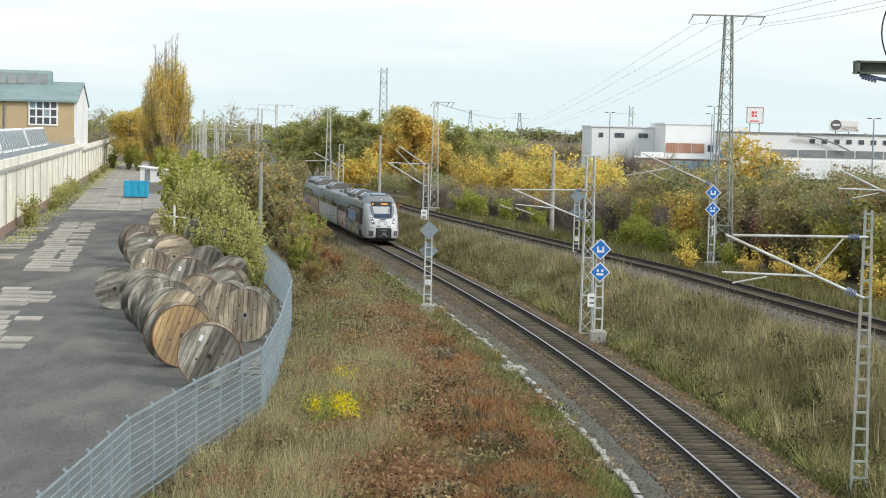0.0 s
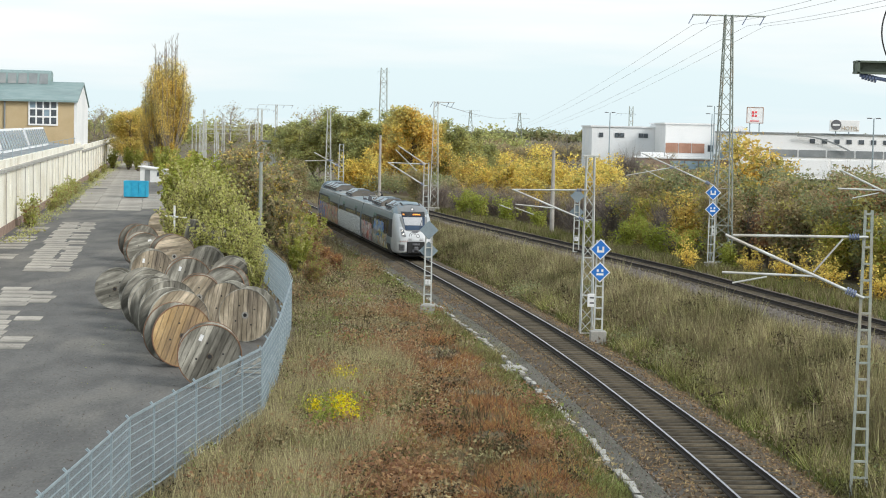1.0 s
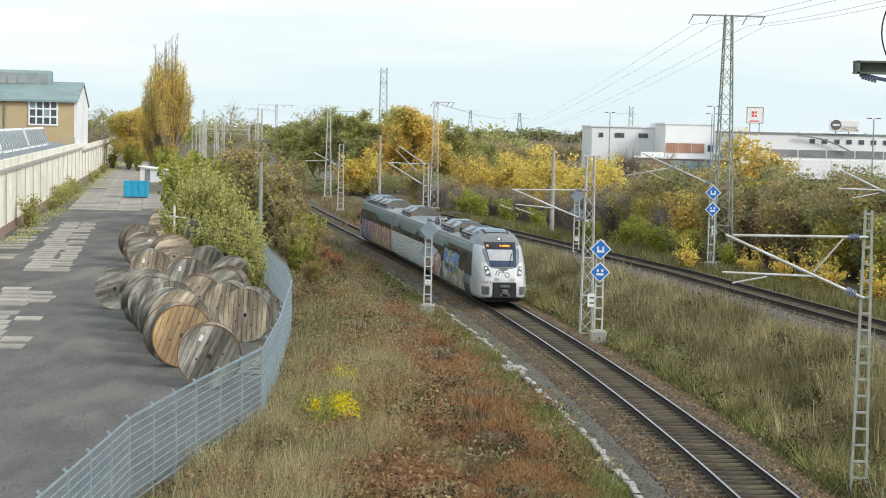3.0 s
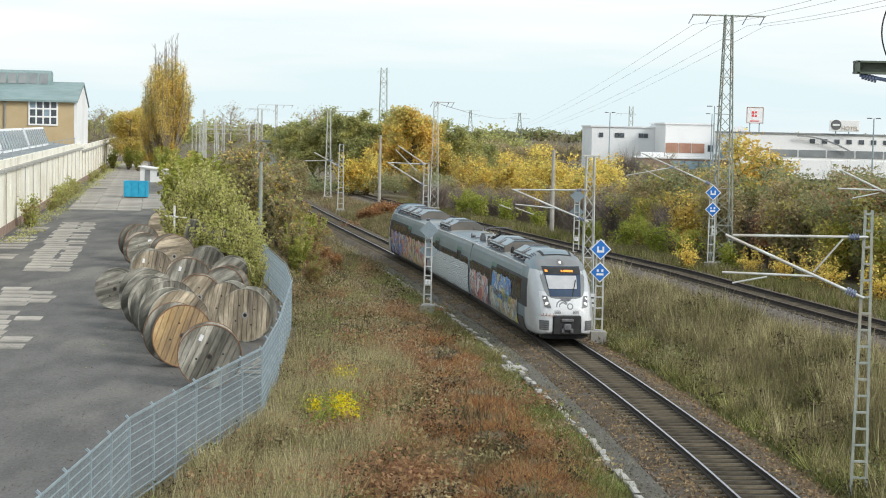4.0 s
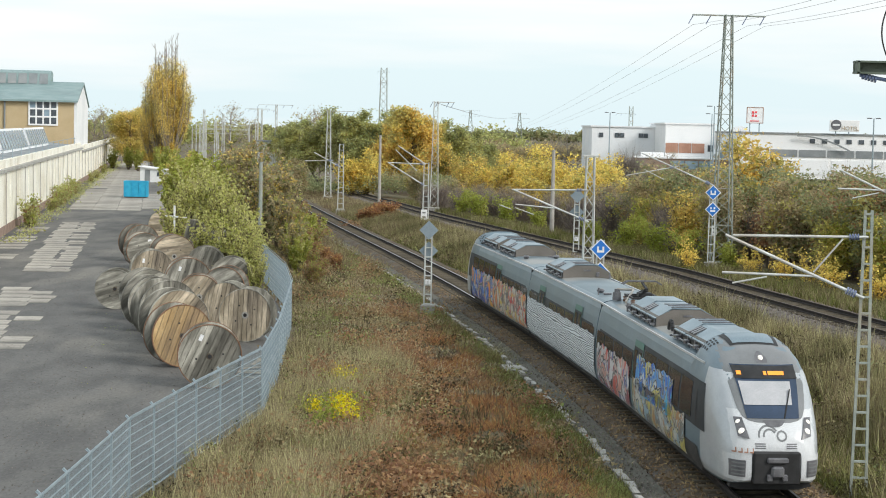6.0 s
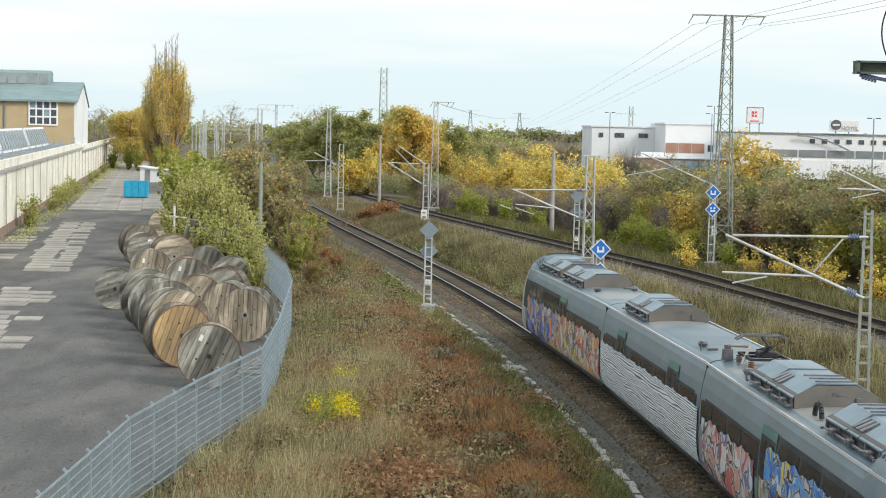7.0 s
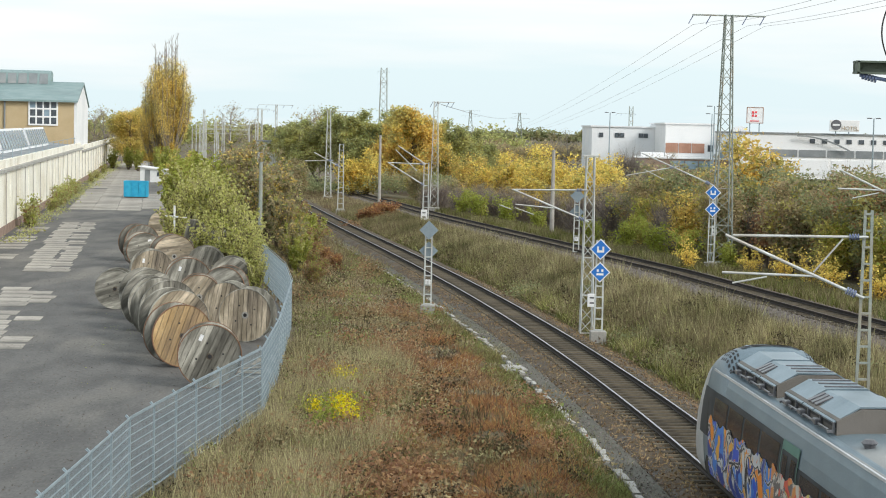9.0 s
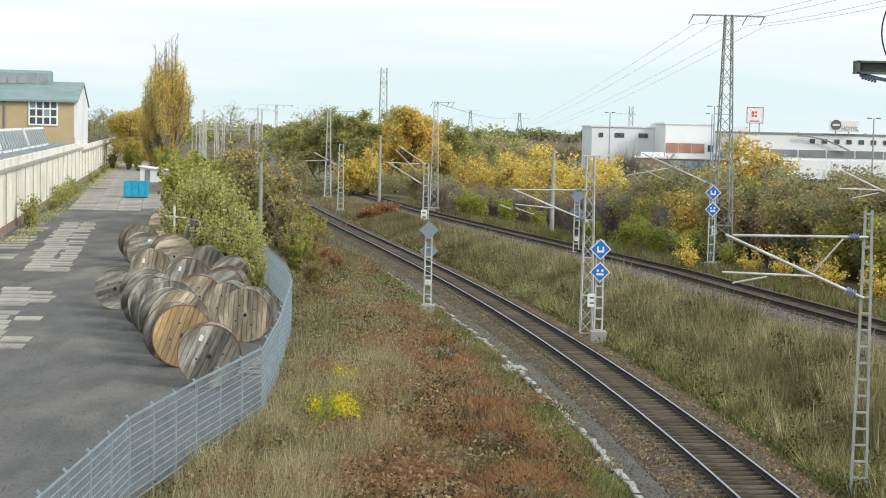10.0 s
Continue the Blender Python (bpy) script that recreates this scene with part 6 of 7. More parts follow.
def wire(p, q, sag, r=0.016):
    cu = bpy.data.curves.new("wire", "CURVE")
    cu.dimensions, cu.bevel_depth, cu.bevel_resolution = "3D", r, 1
    sp = cu.splines.new("POLY")
    n = 24
    sp.points.add(n)
    for k in range(n + 1):
        a = k / n
        v = Vector(p).lerp(Vector(q), a)
        sp.points[k].co = (v.x, v.y, v.z - 4 * sag * a * (1 - a), 1)
    cu.materials.append(M["lamp_case"])
    tagged(new("overhead_wire", cu), "thin dark overhead wire strung between masts", "wire", "overhead wires")


for a in (-2.2, -1.1, 1.15, 2.25):
    wire((17.3 + a, 114, 15.65), (13.3 + a * 2.0, 1000, 18.2), 9.0, 0.009)
    wire((17.3 + a, 114, 15.65), (30 + a, 10, 22.5), 2.2, 0.009)
wire((-1.0, 200, 11.6), (36, 900, 16.5), 2.0, 0.03)


# ---- kerb stones along the cess ----
KERB = [bpy.data.meshes.new("kerb_stone") for _ in range(3)]
for i, me in enumerate(KERB):
    bm = bmesh.new()
    box(bm, (0, 0, 0), (0.15 + 0.03 * i, 0.8, 0.2), bevel=0.02)
    for v in bm.verts:
        v.co += Vector((rs.uniform(-0.03, 0.03), rs.uniform(-0.06, 0.06), rs.uniform(-0.02, 0.02)))
    bm.to_mesh(me)
    bm.free()
    me.materials.append(M["concrete"])
CESS = strip("pavement", cx1, [(-3.1, -0.33), (-2.2, -0.31)], M["path"], 40, 180, 1.0, "grey gravel walkway beside the track ballast")
tagged(CESS, "", "path", kind="structure")
for y in np.arange(42, 150, 0.95):
    if rs.random() < (0.75 if y < 112 else 0.5):
        o = new("kerb_stone", KERB[rs.randrange(3)])
        o.parent = CESS
        s = cx1(y + 0.5) - cx1(y - 0.5)
        o.matrix_basis = Matrix.Translation((cx1(y) - 3.0 + rs.uniform(-0.07, 0.07), y, -0.34 + rs.uniform(-0.04, 0.03))) @ Matrix.Rotation(-math.atan(s) + rs.uniform(-0.08, 0.08), 4, "Z")
t = thing("concrete_slab", "broken pale concrete cover beside the kerb", "cover")
bm = bmesh.new()
prism(bm, [(-0.5, -0.8), (0.4, -0.7), (0.45, 0.7), (-0.3, 0.9)], -0.12, 0.04, "z")
part("slab", bm, M["concrete"], t)
t.matrix_world = Matrix.Translation((2.85, 70.9, -0.3)) @ Matrix.Rotation(0.2, 4, "Z")


# ---- trees and shrubs ----
def limbs(bm, h, spread, n, r, seed, start=0.25, upright=0.5, wob=0.25, twigs=3):
    """A trunk with side limbs; returns the limb tips."""
    g = random.Random(seed)
    tips = []
    p = Vector((0, 0, -0.4))
    seg = 7
    pts = [p]
    for k in range(seg):
        p = p + Vector((g.uniform(-wob, wob) * h * 0.04, g.uniform(-wob, wob) * h * 0.04, (h * 0.82 + 0.4) / seg))
        pts.append(p)
    for k in range(seg):
        tube(bm, pts[k], pts[k + 1], r * (1 - k / seg * 0.85), r * (1 - (k + 1) / seg * 0.85), 7)
    tips.append(pts[-1])
    for k in range(n):
        a = start + (0.98 - start) * k / n
        i = min(int(a * seg), seg - 1)
        b = pts[i].lerp(pts[i + 1], a * seg - i)
        an = g.uniform(0, math.tau)
        ln = spread * g.uniform(0.6, 1.05) * (1.15 - a * 0.6)
        d = Vector((math.cos(an), math.sin(an), upright + g.uniform(-0.15, 0.35))).normalized()
        m = b + d * ln * 0.55
        e = m + (d + Vector((0, 0, 0.3))).normalized() * ln * 0.5
        rr = r * (0.5 - 0.3 * a)
        tube(bm, b, m, rr, rr * 0.6, 5)
        tube(bm, m, e, rr * 0.6, rr * 0.2, 5)
        tips += [m, e]
        for _ in range(twigs):
            q = m.lerp(e, g.random())
            w = q + (d + Vector((g.uniform(-1, 1), g.uniform(-1, 1), g.uniform(-0.2, 0.9)))).normalized() * ln * g.uniform(0.25, 0.5)
            tube(bm, q, w, rr * 0.3, rr * 0.1, 4)
            tips.append(w)
    return tips


def crown_points(tips, n, clump, squash=1.0):
    t = np.array([v[:] for v in tips])
    k = RNG.integers(0, len(t), n)
    d = np.clip(RNG.normal(size=(n, 3)), -1.25, 1.25) * clump * RNG.uniform(0.3, 1.0, (n, 1))
    d[:, 2] *= squash
    c = t[k] + d
    c[:, 2] = np.maximum(c[:, 2], 0.1)
    return c


def tree(label, h, spread, leaf, n, size, clump, seed, bark="bark", limb=16, start=0.25, upright=0.5, group="trees", squash=0.8, name="tree", r=None, category="tree", twigs=3, mix=()):
    n, size = int(n * 0.46), size * 0.79
    t = thing(name, label, category, group=group)
    bm = bmesh.new()
    tips = limbs(bm, h, spread, limb, r or h * 0.017, seed, start, upright, twigs=twigs)
    part("trunk", bm, M[bark], t)
    if n:
        quads("crown", leaves(crown_points(tips, n, clump, squash), size), M[leaf], t)
        g = random.Random(seed)
        for other, share in mix:
            some = g.sample(tips, max(3, int(len(tips) * share)))
            quads("crown", leaves(crown_points(some, int(n * share), clump * 0.9, squash), size), M[other], t)
    return t


def shrub(label, h, spread, leaf, n, size, seed, stems=7, group="shrubs", bark="bark", clump=None, mix=()):
    """Several stems from one root with leaves in clumps."""
    g = random.Random(seed)
    if stems < 20:
        n, size = int(n * 0.31), size * 1.02
    t = thing("shrub", label, "shrub", group=group)
    bm = bmesh.new()
    tips = []
    for k in range(stems):
        an = g.uniform(0, math.tau)
        lean = g.uniform(0.1, 0.8) * spread * (1.0 if stems < 20 else 0.85)
        hh = h * (g.uniform(0.5, 1.02) if stems < 20 else g.uniform(0.45, 1.12))
        a = Vector((math.cos(an) * 0.15, math.sin(an) * 0.15, -0.3))
        m = Vector((math.cos(an) * lean * 0.45, math.sin(an) * lean * 0.45, hh * 0.55))
        e = Vector((math.cos(an) * lean, math.sin(an) * lean, hh))
        tube(bm, a, m, h * 0.012, h * 0.008, 4)
        tube(bm, m, e, h * 0.008, h * 0.002, 3)
        tips += [m, m.lerp(e, 0.5), e, a.lerp(m, 0.7)]
        if stems > 20:
            tips += [m.lerp(e, q / 7) for q in range(1, 9)]
        for _ in range(5):
            q = a.lerp(m, g.uniform(0.4, 1)) if g.random() < 0.4 else m.lerp(e, g.random())
            w = q + Vector((g.uniform(-1, 1), g.uniform(-1, 1), g.uniform(0, 1) + (0.5 if stems > 20 else 0))) * h * (0.17 if stems < 20 else 0.1)
            tube(bm, q, w, h * 0.004, h * 0.0015, 3)
            tips.append(w)
    part("branchwork", bm, M[bark], t)
    quads("foliage", leaves(crown_points(tips, n, clump or h * 0.11, 0.9), size), M[leaf], t)
    # leaves of a second and third colour sit together on some of the shoots
    for other, share in mix:
        some = g.sample(tips, max(3, int(len(tips) * share)))
        quads("foliage", leaves(crown_points(some, int(n * share), (clump or h * 0.11) * 0.9, 0.9), size), M[other], t)
    return t


def put(proto, rows):
    """The first row takes the built thing itself, the others take copies of it: x, y, turn, scale."""
    for k, (x, y, turn, s) in enumerate(rows):
        m = Matrix.Translation((x, y, ground_z(x, y) - 0.05)) @ Matrix.Rotation(radians(turn), 4, "Z") @ Matrix.Diagonal((s, s, s, 1))
        if k == 0:
            proto_m = m
        else:
            copy_thing(proto, m)
    proto.matrix_basis = proto_m


# tall poplars
def fan_poplar(label, h, spread, stems, n, size, seed):
    """Many upright limbs fanning out of one short trunk; the topmost shoots are bare."""
    g = random.Random(seed)
    t = thing("tree", label, "tree", group="poplars")
    bm = bmesh.new()
    tube(bm, (0, 0, -0.4), (0, 0, h * 0.16), h * 0.026, h * 0.02, 9)
    part("trunk", bm, M["bark_pale"], t)
    bm = bmesh.new()
    tips = []
    for k in range(stems):
        an = g.uniform(0, math.tau)
        out = spread * math.sqrt(g.random())
        top = h * g.uniform(0.5, 0.86) * (1.1 - 0.16 * out / spread)
        if g.random() < 0.22:
            top, out = h * g.uniform(0.88, 1.0), out * 0.5
        d = Vector((math.cos(an), math.sin(an), 0))
        pts = [d * 0.1 + Vector((0, 0, h * g.uniform(0.02, 0.16))), d * out * 0.5 + Vector((0, 0, top * 0.38)), d * out * 0.92 + Vector((0, 0, top * 0.7)), d * out + Vector((0, 0, top))]
        for q in range(3):
            tube(bm, pts[q], pts[q + 1], h * (0.0055, 0.0035, 0.002)[q], h * (0.0035, 0.002, 0.0008)[q], 5)
        for q in np.linspace(0.15, 0.95, 14):
            b = pts[0].lerp(pts[1], q) if q < 0.3 else pts[1].lerp(pts[2], (q - 0.3) / 0.35) if q < 0.65 else pts[2].lerp(pts[3], (q - 0.65) / 0.35)
            e = b + Vector((g.uniform(-1, 1), g.uniform(-1, 1), g.uniform(0.8, 2.2))) * h * 0.03
            tube(bm, b, e, h * 0.0018, h * 0.0008, 4)
            if b.z < h * (0.74 + 0.06 * math.sin(k)):
                tips += [b.lerp(e, 0.5), e]
    part("branchwork", bm, M["bark_pale"], t)
    quads("crown", leaves(crown_points(tips, n, 0.5, 1.5), size), M["leaf_poplar"], t)
    quads("crown", leaves(crown_points(g.sample(tips, len(tips) // 3), n // 4, 0.4, 1.5), size), M["leaf_yellow"], t)
    return t


pop = fan_poplar("tall half-bare poplar with golden leaves", 25.0, 4.1, 66, 34000, 0.185, 11)
put(pop, [(-49.3, 330, 0, 1.0), (-53.6, 336, 120, 0.66), (-51.6, 333, 220, 0.92)])
gold_tree = tree("broad tree turning olive and gold", 12.5, 5.0, "leaf_poplar", 42000, 0.26, 0.9, 24, "bark", 26, 0.12, 0.4, "far trees", mix=(("leaf_gold", 0.5),))
put(gold_tree, [(-59.0, 345, 0, 0.95), (-56.0, 352, 70, 1.0)])
# far mixed wood
oak = tree("round-topped tree with golden brown leaves", 13.2, 4.6, "leaf_orange", 34000, 0.32, 0.95, 21, "bark", 26, 0.2, 0.45, "far trees", mix=(("leaf_yellow", 0.3), ("leaf_olive", 0.3)))
put(oak, [(-4.6, 262, 0, 1.02), (-7.2, 268, 80, 0.9), (-2.6, 267, 190, 0.84)])
olive = tree("broad tree with olive green leaves", 12, 5.0, "leaf_olive", 30000, 0.32, 0.95, 22, "bark", 26, 0.15, 0.4, "far trees", mix=(("leaf_gold", 0.3), ("leaf_dark", 0.3)))
put(olive, [(-13.2, 292, 0, 1.0), (0.6, 268, 250, 0.82), (-1.0, 278, 330, 0.9), (-17.0, 296, 70, 1.0), (-9.5, 288, 200, 1.0), (-21.5, 300, 140, 0.85), (-24.5, 306, 20, 0.8), (3.6, 275, 310, 0.8), (-5.5, 290, 40, 1.0), (6.5, 280, 100, 0.68), (-28, 330, 0, 0.8)])
grey = tree("bare grey tree with fine twigs", 13, 4.6, "leaf_brown", 1800, 0.26, 0.9, 23, "bark_pale", 34, 0.2, 0.7, "far trees", twigs=9)
put(grey, [(-21.3, 312, 0, 1.0), (-24.0, 318, 90, 0.95), (-49.0, 420, 200, 1.12), (-45.0, 425, 60, 0.85), (-19, 308, 150, 0.9), (25.0, 430, 30, 0.75), (-70.0, 376, 20, 0.95), (-73.0, 382, 100, 0.9), (-66.8, 380, 200, 0.9), (29, 440, 10, 0.8), (40.5, 330, 50, 0.55), (38, 335, 150, 0.5)])
yel = shrub("rounded shrub with bright yellow leaves", 6.5, 3.4, "leaf_yellow", 15000, 0.24, 31, 10, "yellow shrubs", mix=(("leaf_gold", 0.3),))
put(yel, [(-12.2, 241, 0, 0.95), (-10.4, 244, 90, 0.85), (7.6, 214, 30, 1.1), (10.4, 206, 100, 1.12), (13.0, 200, 200, 1.12), (15.6, 192, 60, 1.0), (15.2, 178, 140, 0.98), (16.6, 168, 250, 0.95), (4.8, 222, 0, 0.95), (9.0, 196, 280, 0.8), (12.0, 186, 70, 0.85), (-37.5, 260, 0, 0.75), (13.6, 190, 20, 0.9)])
yel2 = shrub("tall shrub with orange yellow leaves", 7.5, 3.0, "leaf_orange", 15000, 0.24, 32, 9, "yellow shrubs", mix=(("leaf_gold", 0.4),))
put(yel2, [(23.7, 140, 0, 1.16), (24.6, 143, 140, 0.95), (3.0, 230, 100, 0.85), (21.0, 146, 190, 0.85), (8.8, 232, 20, 0.9), (33.0, 150, 10, 0.7), (17.8, 205, 0, 0.85), (36, 160, 60, 0.75), (17.0, 128, 40, 0.62), (25.6, 93, 100, 0.6)])
dark = shrub("dense dark olive shrub", 6.0, 3.4, "leaf_dark", 15000, 0.2, 33, 10, "shrubs by the far track", mix=(("leaf_gold", 0.35), ("leaf_brown", 0.3), ("leaf_red", 0.2)))
put(dark, [(17.8, 134, 0, 0.95), (20.2, 127, 50, 1.0), (23.2, 121, 100, 0.95), (25.0, 113, 170, 0.95), (24.6, 104, 230, 0.9), (26.8, 98, 20, 0.95), (28.2, 108, 80, 0.9), (15.6, 146, 150, 0.9), (22.8, 108, 30, 0.75), (30, 118, 0, 0.9), (26, 130, 45, 0.95), (24.0, 92, 60, 0.7)])
brown = shrub("dense brown autumn shrub", 5.6, 3.2, "leaf_brown", 14000, 0.18, 34, 11, "shrubs by the far track", mix=(("leaf_dark", 0.4), ("leaf_gold", 0.15)))
put(brown, [(16.2, 140, 0, 1.0), (18.8, 121, 60, 0.92), (21.6, 114, 140, 0.95), (13.8, 158, 200, 0.75), (10.8, 178, 20, 0.6), (7.4, 190, 80, 0.55), (4.0, 200, 170, 0.55), (27.6, 103, 260, 0.95), (26.4, 118, 300, 0.95), (12.2, 168, 110, 0.6), (1.0, 206, 0, 0.6), (29.0, 97, 40, 0.95), (-18.5, 236, 30, 0.8), (-3.5, 232, 120, 0.7)])
green = shrub("low fresh green shrub", 2.6, 2.0, "leaf_green", 7000, 0.13, 35, 10, "low green shrubs")
put(green, [(3.6, 185, 0, 1.1), (6.2, 180, 80, 1.0), (1.8, 190, 160, 0.95), (14.6, 124, 20, 0.95), (15.6, 118, 100, 0.85), (13.0, 132, 220, 0.9), (8.8, 168, 0, 0.8), (17.6, 112, 60, 0.7), (11.6, 141, 10, 0.8)])
gold = shrub("small golden yellow bush", 1.9, 1.2, "leaf_yellow", 3000, 0.1, 36, 9, "low yellow bushes")
put(gold, [(14.6, 108.5, 0, 0.95), (20.6, 97, 60, 1.0), (21.6, 91, 120, 1.2), (22.6, 86, 200, 0.9), (19.2, 103, 40, 1.0), (18.2, 108, 300, 0.9), (23.2, 81, 20, 1.2), (20.4, 101, 80, 1.0)])
redd = shrub("red-brown shrub beside the far track", 4.8, 2.6, "leaf_red", 9000, 0.17, 37, 9, "shrubs by the far track")
put(redd, [(24.4, 106, 30, 1.15), (21.0, 118, 60, 0.9), (27.0, 112, 200, 1.2), (23.4, 110, 0, 1.0), (25.6, 101, 90, 1.05)])
lime = shrub("leafy shrub turning from green to yellow", 4.6, 2.6, "leaf_gold", 12000, 0.15, 39, 10, "shrubs by the far track", mix=(("leaf_green", 0.4), ("leaf_yellow", 0.2)))
put(lime, [(24.2, 99, 0, 0.95), (25.4, 92, 70, 1.0), (22.6, 105, 140, 0.8), (18.4, 124, 200, 0.85), (15.2, 138, 20, 0.9), (27.2, 87, 260, 1.0)])
low_red = shrub("low rust-red thicket beside the track", 1.5, 1.5, "weed_rust", 7000, 0.13, 38, 16, "low red thickets", clump=0.3, mix=(("leaf_red", 0.3),))
put(low_red, [(-6.8, 177, 40, 1.0), (-5.4, 178.5, 160, 1.1), (-7.8, 178, 250, 0.85), (-8.0, 120.8, 80, 0.8), (-7.0, 118, 200, 0.65), (-6.2, 180, 20, 1.0)])


def thicket(label, h, spread, n, m, seed, leaf=None, leaves_n=0, size=0.1):
    """A dense stand of thin bare rods, some carrying a few leaves."""
    g = np.random.default_rng(seed)
    t = thing("thicket", label, "shrub", group="bare thickets")
    an, r = g.uniform(0, math.tau, n), spread * np.sqrt(g.random(n))
    b = np.stack([np.cos(an) * r * 0.7, np.sin(an) * r * 0.7, h * 0.55 * g.random(n) ** 1.5 - 0.1], 1)
    d = np.stack([np.cos(an) * 0.35, np.sin(an) * 0.35, np.ones(n)], 1) + g.normal(size=(n, 3)) * 0.33
    ln = h * g.uniform(0.2, 0.5, (n, 1)) * (1.0 + 0.35 * np.sin(3 * an + seed) * np.cos(2.3 * r) - 0.3 * r / spread)[:, None]
    side = np.cross(d, g.normal(size=(n, 3)))
    side *= 0.0042 * h / (np.linalg.norm(side, axis=1)[:, None] + 1e-9)
    e = b + d * ln
    quads("brushwood", np.stack([b - side, b + side, e], 1), M[m], t)
    if leaf:
        k = g.integers(0, n, leaves_n)
        quads("foliage", leaves(b[k] + d[k] * ln[k] * g.uniform(0.3, 1, (leaves_n, 1)), size), M[leaf], t)
    return t


bare = thicket("bare purple-brown thicket beyond the far track", 4.6, 2.6, 5200, "twig", 51, "leaf_brown", 900, 0.12)
put(bare, [(2.4, 196, 0, 0.8), (5.0, 190, 60, 0.85), (7.6, 186, 120, 0.8), (-1.0, 204, 30, 0.75), (14.6, 150, 200, 1.05), (16.8, 144, 90, 1.1), (17.2, 133, 20, 1.0), (19.6, 131, 250, 1.05), (12.4, 160, 45, 0.9), (22.8, 126, 300, 1.1), (26.6, 122, 10, 1.15), (25.4, 108, 70, 0.95), (29.4, 112, 180, 1.1), (10.6, 172, 150, 0.8), (27.4, 93, 20, 0.9)])
grey_bare = thicket("bare grey shrub with fine branches", 6.4, 2.6, 7000, "bark_pale", 52)
put(grey_bare, [(33.0, 330, 0, 1.05), (29.0, 132, 60, 0.95), (31.5, 128, 140, 0.85), (36.0, 150, 20, 0.9)])
brush = thicket("grey bramble tangle behind the cable drums", 2.0, 1.6, 3500, "bark_pale", 53, "leaf_willow", 500, 0.07)
put(brush, [(-14.2, 106.5, 0, 1.0), (-12.4, 99.6, 80, 0.95), (-15.6, 112, 150, 1.0), (-11.0, 93.5, 30, 0.7), (-16.8, 119, 200, 0.9)])
# bank of bushes beyond the fence
wil = shrub("tall pale green willow bush behind the drums", 5.2, 2.3, "leaf_willow", 13000, 0.095, 41, 46, "willow bushes", clump=0.09, mix=(("leaf_olive", 0.15), ("leaf_green", 0.25)))
put(wil, [(-12.6, 112, 0, 0.82), (-14.6, 122, 90, 0.95), (-16.6, 130, 180, 1.0), (-18.6, 138, 250, 0.98), (-12.0, 104, 30, 0.7), (-15.4, 127, 300, 0.95), (-20.2, 150, 10, 0.95), (-10.6, 99, 60, 0.62), (-17.2, 118, 60, 0.62), (-19.0, 130, 120, 0.8), (-13.6, 106, 200, 0.66), (-11.2, 107, 300, 0.7), (-9.5, 93.5, 40, 0.4), (-10.0, 98.5, 130, 0.52), (-19.6, 141, 70, 0.9)])
wil2 = shrub("yellow green bush at the yard edge", 4.4, 2.6, "leaf_green", 7500, 0.15, 42, 40, "willow bushes", clump=0.14, mix=(("leaf_willow", 0.35), ("leaf_gold", 0.25)))
put(wil2, [(-57.5, 334, 20, 0.8), (-54.4, 326, 80, 0.75), (-61.0, 338, 140, 0.7), (-21.2, 146, 0, 1.1), (-22.8, 158, 60, 1.05), (-24.6, 172, 140, 0.95), (-20.2, 152, 200, 1.15), (-23.0, 168, 250, 1.2), (-25.4, 184, 220, 1.0), (-28.0, 205, 30, 0.95), (-20.0, 166, 100, 1.1), (-9.2, 116, 0, 0.6), (-8.7, 110.5, 60, 0.46), (-8.9, 124, 150, 0.6), (-34.0, 250, 0, 0.9), (-41.0, 272, 90, 1.0), (-46.5, 300, 40, 0.9), (-43.5, 285, 0, 0.8)])
rus = shrub("dark russet bush on the bank", 5.4, 2.6, "leaf_brown", 5200, 0.15, 43, 44, "russet bushes", clump=0.2, mix=(("leaf_dark", 0.5), ("leaf_orange", 0.2), ("leaf_green", 0.15)))
put(rus, [(-15.6, 152, 0, 1.2), (-13.4, 142, 60, 1.05), (-11.8, 133, 130, 0.98), (-10.6, 124, 200, 0.72), (-17.6, 163, 20, 1.2), (-19.4, 174, 90, 1.15), (-21.2, 186, 300, 1.15), (-9.2, 114, 30, 0.55), (-14.2, 160, 30, 0.95), (-23.6, 205, 50, 1.0), (-16.5, 182, 10, 0.8)])
rus2 = shrub("dark green and red brambles on the bank", 3.4, 2.4, "leaf_red", 9000, 0.13, 44, 12, "russet bushes", clump=0.4, mix=(("leaf_green", 0.35), ("leaf_dark", 0.3)))
put(rus2, [(-9.0, 121, 0, 0.75), (-9.8, 130, 60, 0.9), (-7.6, 111, 120, 0.5), (-11.6, 143, 200, 0.9), (-13.0, 152, 0, 0.95), (-7.3, 103, 200, 0.45)])
weedy = shrub("weeds and saplings growing along the wall", 2.3, 1.1, "leaf_olive", 1900, 0.13, 45, 9, "weeds along the wall", mix=(("leaf_green", 0.4), ("leaf_red", 0.3)))
put(weedy, [(wall_x(y) + 1.2, y, y * 37 % 360, s) for y, s in ((150, 1.3), (154, 0.8), (177, 0.7), (188, 0.9), (198, 0.8), (208, 1.0), (184, 0.6), (192, 1.1), (203, 0.9), (214, 1.1), (224, 0.7), (262, 0.8), (280, 0.7), (305, 0.9))])


